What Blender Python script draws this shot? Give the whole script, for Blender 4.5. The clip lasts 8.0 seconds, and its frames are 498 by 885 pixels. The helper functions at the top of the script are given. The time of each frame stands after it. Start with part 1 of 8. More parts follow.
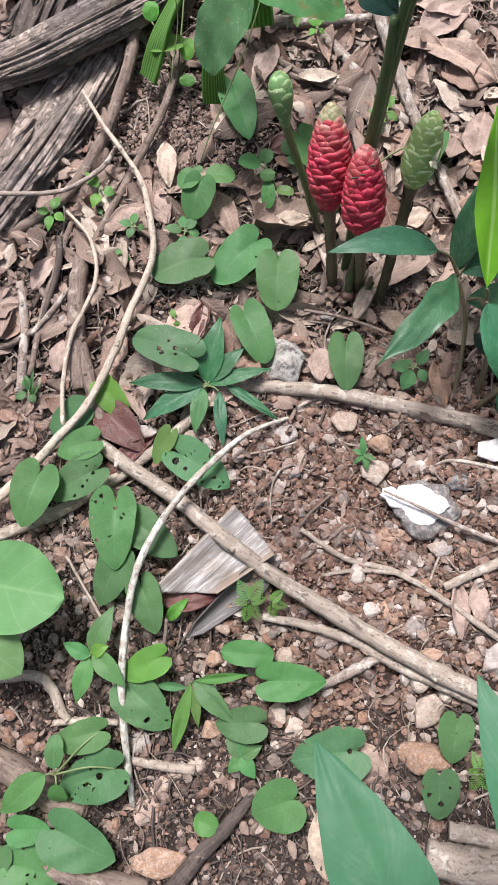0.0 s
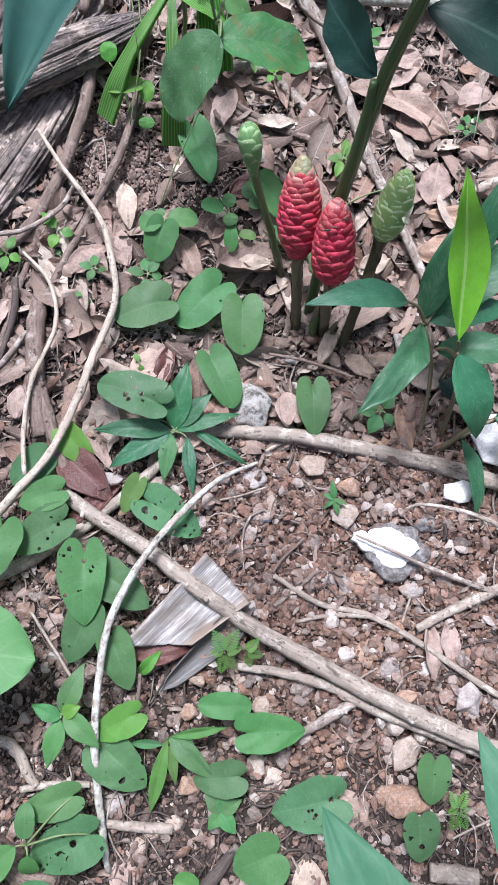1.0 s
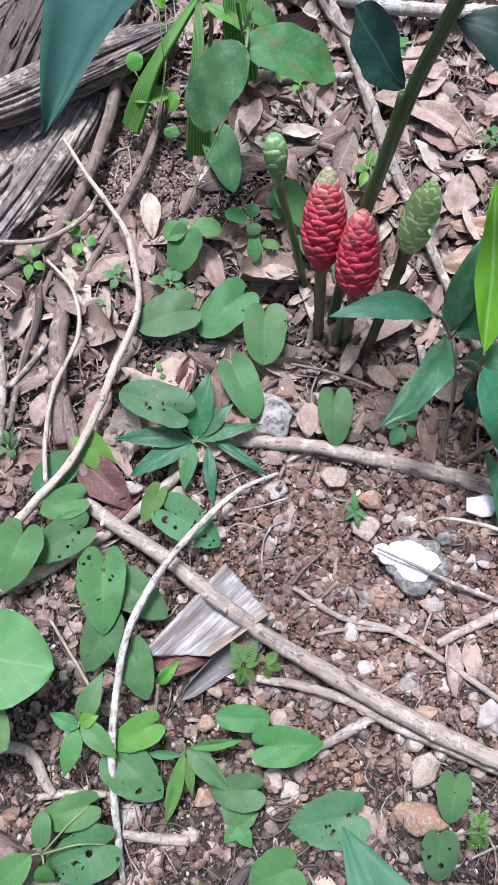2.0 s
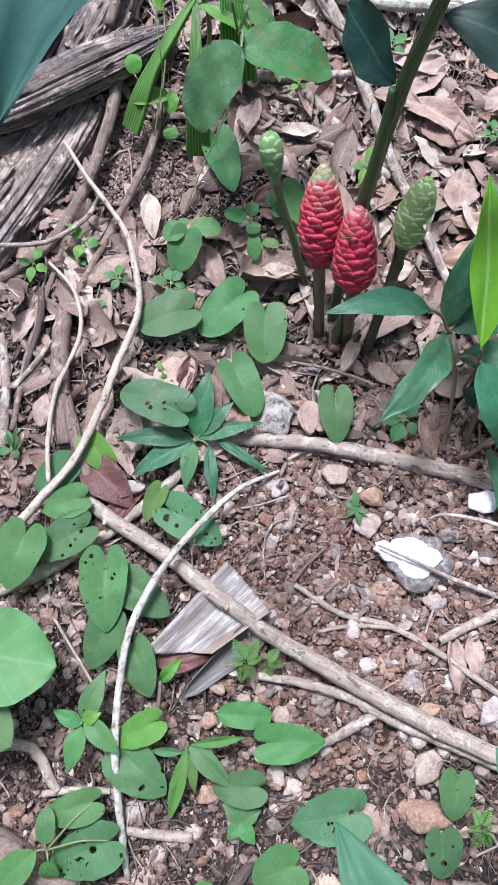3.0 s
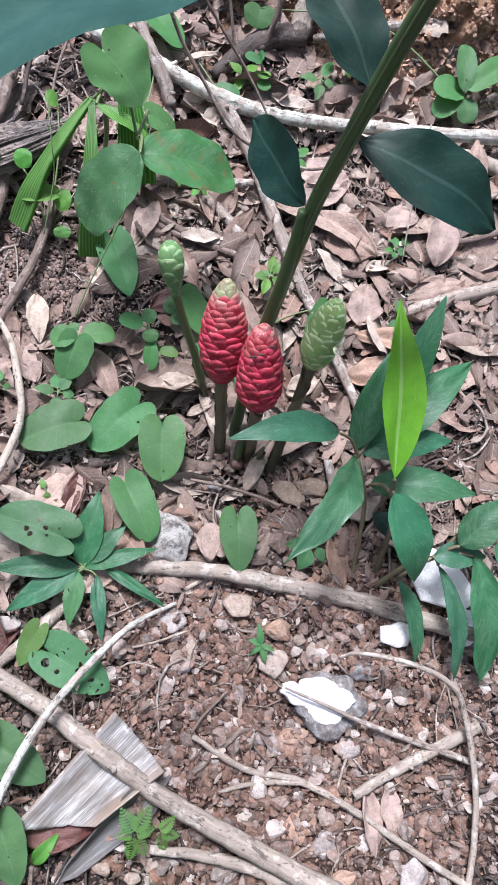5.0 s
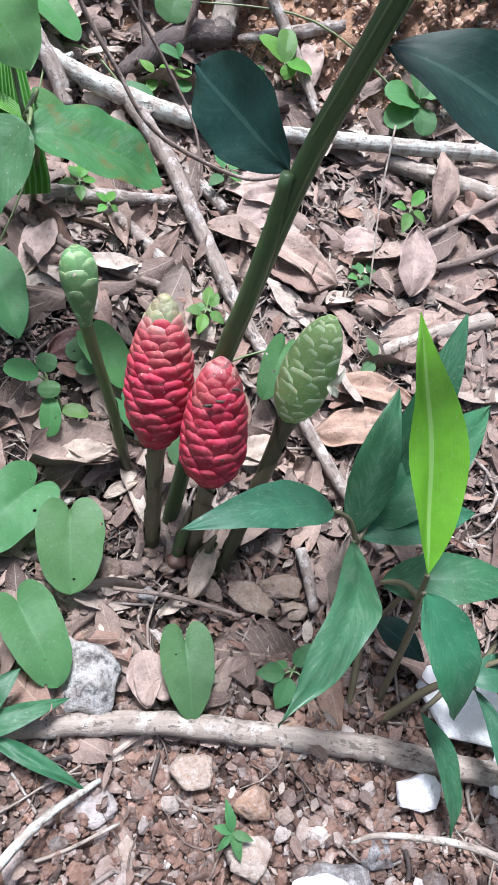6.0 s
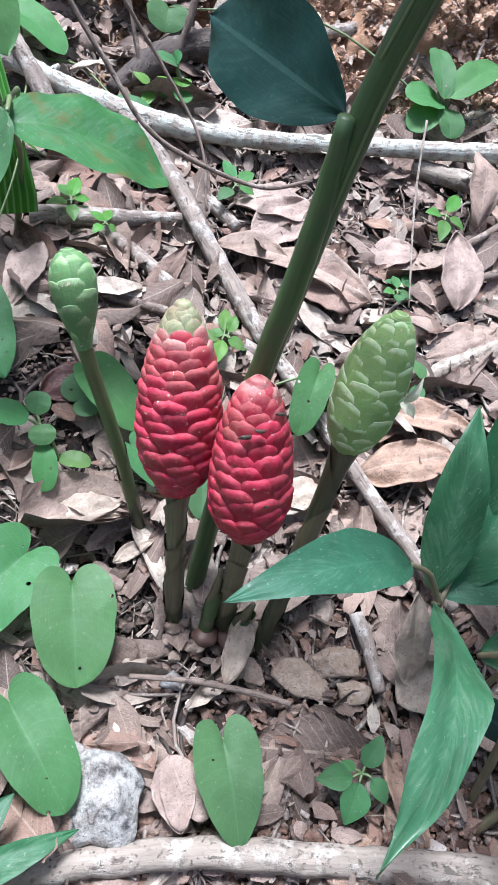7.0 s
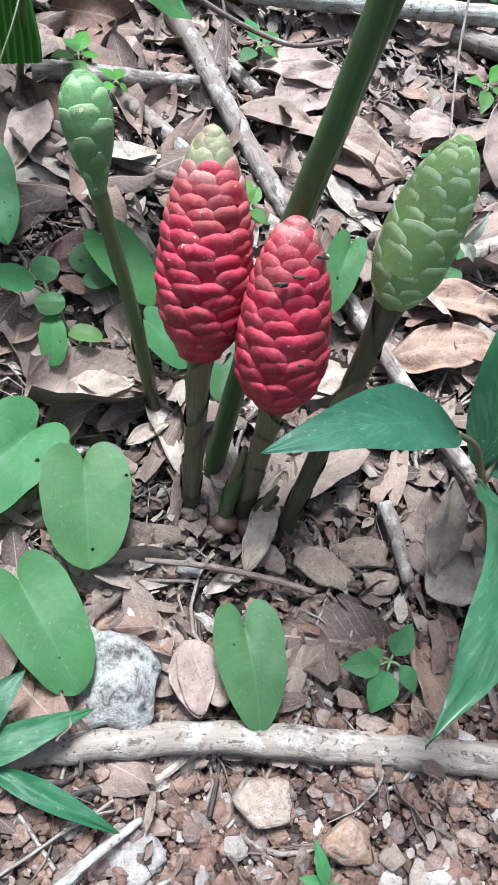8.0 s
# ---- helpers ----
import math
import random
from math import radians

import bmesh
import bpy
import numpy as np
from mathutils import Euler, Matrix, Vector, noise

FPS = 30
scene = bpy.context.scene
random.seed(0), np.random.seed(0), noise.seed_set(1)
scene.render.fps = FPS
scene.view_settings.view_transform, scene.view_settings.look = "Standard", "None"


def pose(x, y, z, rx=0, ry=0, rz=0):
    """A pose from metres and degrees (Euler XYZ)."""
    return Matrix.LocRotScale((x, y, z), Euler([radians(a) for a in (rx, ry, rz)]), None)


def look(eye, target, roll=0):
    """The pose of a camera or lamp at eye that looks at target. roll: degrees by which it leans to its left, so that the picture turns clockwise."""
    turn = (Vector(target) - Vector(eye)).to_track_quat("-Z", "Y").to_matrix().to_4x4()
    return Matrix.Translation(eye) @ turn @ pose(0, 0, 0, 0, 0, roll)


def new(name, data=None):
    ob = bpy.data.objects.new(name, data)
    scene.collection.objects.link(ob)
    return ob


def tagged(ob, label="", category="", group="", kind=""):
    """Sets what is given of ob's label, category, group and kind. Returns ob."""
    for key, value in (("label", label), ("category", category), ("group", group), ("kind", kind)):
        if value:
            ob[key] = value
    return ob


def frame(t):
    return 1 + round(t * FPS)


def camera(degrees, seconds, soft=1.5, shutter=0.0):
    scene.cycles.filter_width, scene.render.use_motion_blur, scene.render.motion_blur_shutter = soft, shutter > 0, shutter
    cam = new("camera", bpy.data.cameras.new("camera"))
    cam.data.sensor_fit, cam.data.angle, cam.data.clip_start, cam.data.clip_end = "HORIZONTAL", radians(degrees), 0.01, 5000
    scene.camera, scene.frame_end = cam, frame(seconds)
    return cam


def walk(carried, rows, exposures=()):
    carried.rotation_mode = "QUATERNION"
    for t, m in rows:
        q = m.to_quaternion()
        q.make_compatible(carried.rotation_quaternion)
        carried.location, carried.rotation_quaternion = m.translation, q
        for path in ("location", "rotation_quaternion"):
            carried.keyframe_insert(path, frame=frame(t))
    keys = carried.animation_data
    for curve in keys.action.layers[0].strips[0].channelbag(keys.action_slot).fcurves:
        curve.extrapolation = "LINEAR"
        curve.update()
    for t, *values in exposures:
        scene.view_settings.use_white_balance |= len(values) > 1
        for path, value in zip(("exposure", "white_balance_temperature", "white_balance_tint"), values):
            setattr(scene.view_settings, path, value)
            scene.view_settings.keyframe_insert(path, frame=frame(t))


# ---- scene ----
cam = camera(38.0, 8.0, 0.5)
# seconds, place in metres, turn in degrees
PATH = [
    (0.0, -0.0522, -0.6724, 0.5394, 38.10, 1.01, 1.76),
    (0.5, -0.0982, -0.6532, 0.5473, 39.70, -2.02, -1.55),
    (1.0, -0.1064, -0.6426, 0.5546, 39.37, -3.38, -3.07),
    (1.5, -0.1127, -0.6351, 0.5634, 39.82, -3.27, -2.52),
    (2.0, -0.1106, -0.6357, 0.5563, 39.64, -2.81, -1.66),
    (3.5, -0.0878, -0.6452, 0.5565, 39.80, -1.08, -1.17),
    (4.0, -0.0929, -0.6495, 0.5583, 39.98, -1.00, -1.72),
    (4.5, -0.1045, -0.6321, 0.5668, 42.08, -4.12, -2.05),
    (5.0, -0.0922, -0.5612, 0.5393, 46.20, -7.77, -6.67),
    (5.2, -0.0842, -0.5332, 0.4977, 45.65, -9.69, -6.03),
    (6.3, -0.0918, -0.3771, 0.3866, 58.04, -10.22, -16.81),
    (6.5, -0.0909, -0.3635, 0.3774, 59.70, -10.30, -16.40),
    (7.0, -0.0822, -0.3368, 0.3364, 58.45, -8.45, -16.50),
    (7.2, -0.0808, -0.3304, 0.3215, 57.22, -8.79, -17.51),
    (7.5, -0.0691, -0.3203, 0.3066, 55.27, -8.58, -17.29),
    (7.8, -0.0670, -0.3218, 0.3035, 53.72, -8.59, -16.67),
    (7.9, -0.0707, -0.3218, 0.3008, 53.37, -8.89, -16.29),
    (8.0, -0.0866, -0.3273, 0.2885, 53.27, -9.28, -15.95),
]
walk(cam, [(t, pose(x, y, z, rx, ry, rz)) for t, x, y, z, rx, ry, rz in PATH],
     [(0.0, 0.88, 6450, 17), (0.7, 0.94, 5800, 18), (4.5, 0.97, 5760, 18), (5.2, 1.00, 5850, 18), (6.3, 1.20, 5690, 14), (6.9, 1.25, 5600, 13), (7.6, 1.25, 5460, 12), (8.0, 1.22, 5560, 8)])


# ---- light ----
world = bpy.data.worlds.new("sky")
scene.world = world
world.use_nodes = True
wn = world.node_tree
sky = wn.nodes.new("ShaderNodeTexSky")
sky.sky_type = "NISHITA"
sky.sun_disc = False
sky.sun_elevation, sky.sun_rotation = radians(81), radians(-108)
sky.dust_density = 6.0
wn.links.new(sky.outputs[0], wn.nodes["Background"].inputs[0])
wn.nodes["Background"].inputs[1].default_value = 0.08
sun = new("sun", bpy.data.lights.new("sun", "SUN"))
sun.data.energy, sun.data.angle, sun.data.color = 3.5, radians(15), (1.0, 0.985, 0.96)
sun.matrix_world = look((-0.45, -0.15, 3.0), (0, 0, 0))


# ---- materials ----
def nodes_of(name):
    m = bpy.data.materials.new(name)
    m.use_nodes = True
    nt = m.node_tree
    return m, nt, nt.nodes["Principled BSDF"]


def node(nt, kind, **inputs):
    n = nt.nodes.new("ShaderNode" + kind)
    for key, value in inputs.items():
        key = key.replace("_", " ")
        if hasattr(value, "is_linked"):
            nt.links.new(value, n.inputs[key])
        else:
            n.inputs[key].default_value = value
    return n


def maths(nt, op, a, b=0.0, c=0.0):
    n = nt.nodes.new("ShaderNodeMath")
    n.operation = op
    for i, value in enumerate((a, b, c)):
        if hasattr(value, "is_linked"):
            nt.links.new(value, n.inputs[i])
        else:
            n.inputs[i].default_value = value
    return n.outputs[0]


def mixed(nt, fac, a, b, blend="MIX"):
    n = nt.nodes.new("ShaderNodeMix")
    n.data_type, n.blend_type = "RGBA", blend
    for socket, value in ((n.inputs[0], fac), (n.inputs[6], a), (n.inputs[7], b)):
        if hasattr(value, "is_linked"):
            nt.links.new(value, socket)
        else:
            socket.default_value = (*value, 1.0) if isinstance(value, tuple) and len(value) == 3 else value
    return n.outputs[2]


def ramp(nt, fac, *stops):
    n = nt.nodes.new("ShaderNodeValToRGB")
    while len(n.color_ramp.elements) < len(stops):
        n.color_ramp.elements.new(0.5)
    for e, (p, c) in zip(n.color_ramp.elements, stops):
        e.position, e.color = p, ((*c, 1.0) if isinstance(c, tuple) else (c, c, c, 1.0))
    nt.links.new(fac, n.inputs[0])
    return n.outputs[0]


def noise_of(nt, vector, scale, detail=5.0, rough=0.6):
    return node(nt, "TexNoise", Vector=vector, Scale=scale, Detail=detail, Roughness=rough).outputs["Fac"]


def bumped(nt, shader, value, strength, distance):
    b = node(nt, "Bump", Height=value, Strength=strength, Distance=distance)
    nt.links.new(b.outputs[0], shader.inputs["Normal"])


def place_of(nt):
    return nt.nodes.new("ShaderNodeNewGeometry").outputs["Position"]


def leaf_material(name, colour, pale, rough=0.42, veins=9.0, holes=0.0, blotch=0.35, glow=0.3, spots=0.25, vein=0.35, rust=0.73, sheen_smear=0.25, relief=None, pleats=0, rib_width=0.018):
    """A living leaf: midrib, side veins, blotches, specks of soil, light through the blade and eaten holes."""
    m, nt, shader = nodes_of(name)
    uv = nt.nodes.new("ShaderNodeUVMap").outputs[0]
    split = node(nt, "SeparateXYZ", Vector=uv)
    across = maths(nt, "ABSOLUTE", maths(nt, "SUBTRACT", split.outputs[1], 0.5))
    rand = nt.nodes.new("ShaderNodeObjectInfo").outputs["Random"]
    pos = place_of(nt)
    wave = maths(nt, "FRACT", maths(nt, "MULTIPLY", maths(nt, "SUBTRACT", split.outputs[0], maths(nt, "MULTIPLY", across, 0.55)), veins))
    side = maths(nt, "LESS_THAN", maths(nt, "ABSOLUTE", maths(nt, "SUBTRACT", wave, 0.5)), 0.05)
    rib = maths(nt, "LESS_THAN", across, rib_width)
    lines = maths(nt, "MAXIMUM", maths(nt, "MULTIPLY", side, 0.5), rib)
    fleck = ramp(nt, noise_of(nt, pos, 55.0, 8.0, 0.75), (0.3, 0.0), (0.7, 1.0))
    base = mixed(nt, fleck, tuple(c * (1 - blotch) for c in colour), tuple(c * (1 + blotch) for c in colour))
    long = nt.nodes.new("ShaderNodeVectorMath")
    long.operation = "MULTIPLY"
    long.inputs[1].default_value = (5.0, 90.0, 1.0)
    nt.links.new(uv, long.inputs[0])
    streak = noise_of(nt, long.outputs[0], 1.0, 4.0)
    base = mixed(nt, maths(nt, "MULTIPLY", ramp(nt, streak, (0.4, 0.0), (0.7, 1.0)), 0.35), base, tuple(0.6 * c + 0.4 * p for c, p in zip(colour, pale)))
    slant = node(nt, "CombineXYZ", X=maths(nt, "MULTIPLY", maths(nt, "SUBTRACT", split.outputs[0], maths(nt, "MULTIPLY", across, 0.55)), 30.0), Y=maths(nt, "MULTIPLY", split.outputs[1], 5.0), Z=maths(nt, "MULTIPLY", rand, 30.0))
    # pale streaks along the veins: dust, with gloss sheen put into the colour
    dust_sheen = maths(nt, "MULTIPLY_ADD", noise_of(nt, slant.outputs[0], 1.0, 5.0, 0.65), 0.5, maths(nt, "MULTIPLY", noise_of(nt, pos, 32.0, 6.0, 0.7), 0.5))
    haze = ramp(nt, dust_sheen, (0.49, 0.0), (0.66, 1.0))
    base = mixed(nt, maths(nt, "MULTIPLY", haze, sheen_smear), base, (0.20, 0.31, 0.21))
    if pleats:
        # pale pleat ridges: the sheen on the folds painted into the colour
        crest_sheen = maths(nt, "ABSOLUTE", maths(nt, "SUBTRACT", maths(nt, "FRACT", maths(nt, "MULTIPLY", split.outputs[1], pleats)), 0.5))
        base = mixed(nt, ramp(nt, crest_sheen, (0.05, 0.6), (0.24, 0.0)), base, pale)
    hue = node(nt, "HueSaturation", Color=base, Hue=maths(nt, "MULTIPLY_ADD", maths(nt, "FRACT", maths(nt, "MULTIPLY", rand, 7.31)), 0.034, 0.484), Saturation=maths(nt, "MULTIPLY_ADD", rand, 0.2, 0.92), Value=maths(nt, "MULTIPLY_ADD", rand, 0.35, 0.85))
    col = mixed(nt, maths(nt, "MULTIPLY", lines, vein), hue.outputs[0], pale)
    speck = maths(nt, "GREATER_THAN", noise_of(nt, pos, 420.0, 3.0), 0.67)
    col = mixed(nt, maths(nt, "MULTIPLY", speck, spots), col, (0.42, 0.40, 0.33))
    brown = ramp(nt, noise_of(nt, pos, 60.0, 6.0), (rust, 0.0), (min(1.0, rust + (0.14 if rust < 0.6 else 0.03)), 1.0))
    col = mixed(nt, maths(nt, "MULTIPLY", brown, 0.65), col, (0.15, 0.095, 0.035))
    nt.links.new(col, shader.inputs["Base Color"])
    shader.inputs["Roughness"].default_value = rough
    shader.inputs["Specular IOR Level"].default_value = 0.5 if rough < 0.4 else 0.22
    rough_map = maths(nt, "MULTIPLY_ADD", noise_of(nt, pos, 90.0), 0.3, rough - 0.12)
    nt.links.new(rough_map, shader.inputs["Roughness"])
    net = node(nt, "TexVoronoi", Vector=pos, Scale=260.0)
    skin = maths(nt, "ADD", maths(nt, "MULTIPLY", lines, -0.6), maths(nt, "ADD", maths(nt, "MULTIPLY", net.outputs["Distance"], 0.7), maths(nt, "MULTIPLY", noise_of(nt, pos, 90.0), 1.2)))
    bumped(nt, shader, skin, relief if relief else 0.16, 0.0012)
    trans = node(nt, "BsdfTranslucent", Color=mixed(nt, 0.5, col, (0.14, 0.32, 0.03)))
    both = nt.nodes.new("ShaderNodeMixShader")
    both.inputs[0].default_value = glow
    nt.links.new(shader.outputs[0], both.inputs[1])
    nt.links.new(trans.outputs[0], both.inputs[2])
    out = nt.nodes["Material Output"]
    if holes:
        cell = node(nt, "TexVoronoi", Vector=pos, Scale=150.0)
        gate = maths(nt, "GREATER_THAN", noise_of(nt, pos, 60.0, 2.0), 0.53)
        hole = maths(nt, "MULTIPLY", maths(nt, "LESS_THAN", cell.outputs["Distance"], maths(nt, "MULTIPLY", maths(nt, "POWER", node(nt, "RGBToBW", Color=cell.outputs["Color"]).outputs[0], 2.5), holes * 3.4)), gate)
        clear = nt.nodes.new("ShaderNodeBsdfTransparent")
        cut = nt.nodes.new("ShaderNodeMixShader")
        nt.links.new(hole, cut.inputs[0])
        nt.links.new(both.outputs[0], cut.inputs[1])
        nt.links.new(clear.outputs[0], cut.inputs[2])
        nt.links.new(cut.outputs[0], out.inputs[0])
    else:
        nt.links.new(both.outputs[0], out.inputs[0])
    return m


def dry_material(name, *colours, veins=11.0, ribs=0.45, rough=0.62):
    """A dead leaf: a colour from the given ones, ribs, mottling, a dull skin."""
    m, nt, shader = nodes_of(name)
    uv = nt.nodes.new("ShaderNodeUVMap").outputs[0]
    split = node(nt, "SeparateXYZ", Vector=uv)
    across = maths(nt, "ABSOLUTE", maths(nt, "SUBTRACT", split.outputs[1], 0.5))
    geo = nt.nodes.new("ShaderNodeNewGeometry")
    pos = geo.outputs["Position"]
    rand = maths(nt, "FRACT", maths(nt, "ADD", nt.nodes.new("ShaderNodeObjectInfo").outputs["Random"], geo.outputs["Random Per Island"]))
    step = 1.0 / max(1, len(colours) - 1)
    base = ramp(nt, rand, *[(min(1.0, i * step), c) for i, c in enumerate(colours)])
    wave = maths(nt, "FRACT", maths(nt, "MULTIPLY", maths(nt, "SUBTRACT", split.outputs[0], maths(nt, "MULTIPLY", across, 0.5)), veins))
    lines = maths(nt, "MAXIMUM", maths(nt, "MULTIPLY", maths(nt, "LESS_THAN", maths(nt, "ABSOLUTE", maths(nt, "SUBTRACT", wave, 0.5)), 0.06), 0.4), maths(nt, "LESS_THAN", across, 0.02))
    spot = noise_of(nt, pos, 70.0, 8.0, 0.7)
    col = mixed(nt, ramp(nt, spot, (0.42, 0.0), (0.72, 0.7)), base, (0.085, 0.055, 0.042))
    fleck = noise_of(nt, pos, 480.0, 4.0, 0.7)
    col = mixed(nt, ramp(nt, fleck, (0.58, 0.0), (0.74, 0.35)), col, (0.50, 0.44, 0.38))
    col = mixed(nt, ramp(nt, fleck, (0.30, 0.7), (0.42, 0.0)), col, (0.035, 0.026, 0.022))
    col = mixed(nt, maths(nt, "MULTIPLY", lines, ribs), col, (0.42, 0.34, 0.26))
    nt.links.new(col, shader.inputs["Base Color"])
    shader.inputs["Roughness"].default_value = rough
    bumped(nt, shader, maths(nt, "ADD", maths(nt, "MULTIPLY", lines, 0.8), maths(nt, "ADD", noise_of(nt, pos, 220.0), maths(nt, "MULTIPLY", spot, 2.0))), 0.8, 0.0015)
    return m


def bark_material(name, dark, light, patch, patch_amount=0.5, grain=1.0, scale=1.0):
    """Bark or bare wood along a stick: long grain, pale lichen patches, dark pits."""
    m, nt, shader = nodes_of(name)
    uv = nt.nodes.new("ShaderNodeUVMap").outputs[0]
    stretch = nt.nodes.new("ShaderNodeVectorMath")
    stretch.operation = "MULTIPLY"
    stretch.inputs[1].default_value = (30.0 * scale, 260.0 * scale, 1.0)
    nt.links.new(uv, stretch.inputs[0])
    pos = place_of(nt)
    fibre = noise_of(nt, stretch.outputs[0], 1.0, 6.0, 0.65)
    col = mixed(nt, ramp(nt, fibre, (0.32, 0.0), (0.68, 1.0)), dark, light)
    lichen = ramp(nt, noise_of(nt, pos, 75.0 * scale, 6.0, 0.65), (0.62 - 0.25 * patch_amount, 0.0), (0.70 - 0.2 * patch_amount, 1.0))
    col = mixed(nt, maths(nt, "MULTIPLY", lichen, 0.85), col, patch)
    pits = ramp(nt, noise_of(nt, pos, 330.0 * scale, 4.0, 0.6), (0.30, 1.0), (0.40, 0.0))
    col = mixed(nt, maths(nt, "MULTIPLY", pits, 0.6), col, tuple(c * 0.35 for c in dark))
    mottle = ramp(nt, noise_of(nt, pos, 130.0 * scale, 7.0, 0.75), (0.56, 0.0), (0.66, 1.0))
    col = mixed(nt, maths(nt, "MULTIPLY", mottle, 0.75), col, tuple(c * 0.55 for c in dark))
    flake = nt.nodes.new("ShaderNodeVectorMath")
    flake.operation = "MULTIPLY"
    flake.inputs[1].default_value = (38.0 * scale, 95.0 * scale, 1.0)
    nt.links.new(uv, flake.inputs[0])
    black = ramp(nt, noise_of(nt, flake.outputs[0], 1.0, 8.0, 0.68), (0.585, 0.0), (0.615, 1.0))
    col = mixed(nt, maths(nt, "MULTIPLY", black, 0.85), col, tuple(c * 0.3 for c in dark))
    crowd = ramp(nt, noise_of(nt, pos, 24.0, 3.0), (0.56, 0.0), (0.68, 1.0))
    specks = ramp(nt, node(nt, "TexVoronoi", Vector=pos, Scale=230.0 * scale).outputs["Distance"], (0.12, 1.0), (0.22, 0.0))
    col = mixed(nt, maths(nt, "MULTIPLY", specks, crowd), col, (0.02, 0.017, 0.015))
    broad = noise_of(nt, pos, 18.0, 3.0)
    col = mixed(nt, maths(nt, "MULTIPLY", broad, 0.35), col, tuple(c * 0.5 for c in light))
    nt.links.new(col, shader.inputs["Base Color"])
    shader.inputs["Roughness"].default_value = 0.82
    relief = maths(nt, "SUBTRACT", maths(nt, "ADD", maths(nt, "MULTIPLY", fibre, grain), maths(nt, "MULTIPLY", lichen, 0.25)), maths(nt, "MULTIPLY", pits, 0.6))
    bumped(nt, shader, relief, 0.8, 0.002)
    return m


def wood_material(name):
    """Weathered bare wood: long grey-brown fibres, violet-grey weathering, crumbling buff patches, dark cracks."""
    m, nt, shader = nodes_of(name)
    uv = nt.nodes.new("ShaderNodeUVMap").outputs[0]
    stretch = nt.nodes.new("ShaderNodeVectorMath")
    stretch.operation = "MULTIPLY"
    stretch.inputs[1].default_value = (12.0, 85.0, 1.0)
    nt.links.new(uv, stretch.inputs[0])
    pos = place_of(nt)
    fibre = noise_of(nt, stretch.outputs[0], 1.0, 7.0, 0.62)
    col = ramp(nt, fibre, (0.30, (0.16, 0.125, 0.10)), (0.46, (0.33, 0.27, 0.225)), (0.66, (0.46, 0.39, 0.33)))
    grey = ramp(nt, noise_of(nt, pos, 11.0, 5.0, 0.6), (0.46, 0.0), (0.60, 1.0))
    slate = ramp(nt, fibre, (0.34, (0.045, 0.040, 0.042)), (0.66, (0.24, 0.215, 0.215)))
    col = mixed(nt, maths(nt, "MULTIPLY", grey, 0.8), col, slate)
    crumble = ramp(nt, noise_of(nt, pos, 48.0, 8.0, 0.75), (0.48, 0.0), (0.60, 1.0))
    col = mixed(nt, maths(nt, "MULTIPLY", crumble, 0.7), col, (0.42, 0.35, 0.29))
    thread = nt.nodes.new("ShaderNodeVectorMath")
    thread.operation = "MULTIPLY"
    thread.inputs[1].default_value = (16.0, 420.0, 1.0)
    nt.links.new(uv, thread.inputs[0])
    strand = noise_of(nt, thread.outputs[0], 1.0, 5.0, 0.6)
    col = mixed(nt, ramp(nt, strand, (0.36, 0.75), (0.50, 0.0)), col, (0.055, 0.044, 0.040))
    col = mixed(nt, ramp(nt, strand, (0.54, 0.0), (0.70, 0.5)), col, (0.52, 0.46, 0.41))
    crack = ramp(nt, fibre, (0.32, 1.0), (0.39, 0.0))
    col = mixed(nt, crack, col, (0.02, 0.016, 0.015))
    pits = ramp(nt, noise_of(nt, pos, 240.0, 4.0, 0.6), (0.30, 1.0), (0.38, 0.0))
    col = mixed(nt, maths(nt, "MULTIPLY", pits, 0.8), col, (0.05, 0.04, 0.036))
    nt.links.new(col, shader.inputs["Base Color"])
    shader.inputs["Roughness"].default_value = 0.85
    bumped(nt, shader, maths(nt, "ADD", maths(nt, "MULTIPLY_ADD", strand, 1.2, maths(nt, "MULTIPLY", fibre, 2.0)), maths(nt, "SUBTRACT", crumble, pits)), 1.0, 0.0026)
    return m


def stalk_skin(name, dark, light):
    """A fleshy stalk: fine lengthwise lines, faint bands, a waxy skin."""
    m, nt, shader = nodes_of(name)
    uv = nt.nodes.new("ShaderNodeUVMap").outputs[0]
    stretch = nt.nodes.new("ShaderNodeVectorMath")
    stretch.operation = "MULTIPLY"
    stretch.inputs[1].default_value = (14.0, 420.0, 1.0)
    nt.links.new(uv, stretch.inputs[0])
    pos = place_of(nt)
    lines = noise_of(nt, stretch.outputs[0], 1.0, 4.0)
    col = mixed(nt, ramp(nt, lines, (0.3, 0.0), (0.7, 1.0)), dark, light)
    stain = ramp(nt, noise_of(nt, pos, 60.0, 7.0, 0.7), (0.48, 0.0), (0.72, 1.0))
    col = mixed(nt, maths(nt, "MULTIPLY", stain, 0.5), col, (0.10, 0.075, 0.05))
    nt.links.new(col, shader.inputs["Base Color"])
    nt.links.new(maths(nt, "MULTIPLY_ADD", noise_of(nt, pos, 90.0), 0.3, 0.3), shader.inputs["Roughness"])
    bumped(nt, shader, maths(nt, "ADD", maths(nt, "MULTIPLY", lines, 0.4), stain), 0.2, 0.0006)
    return m


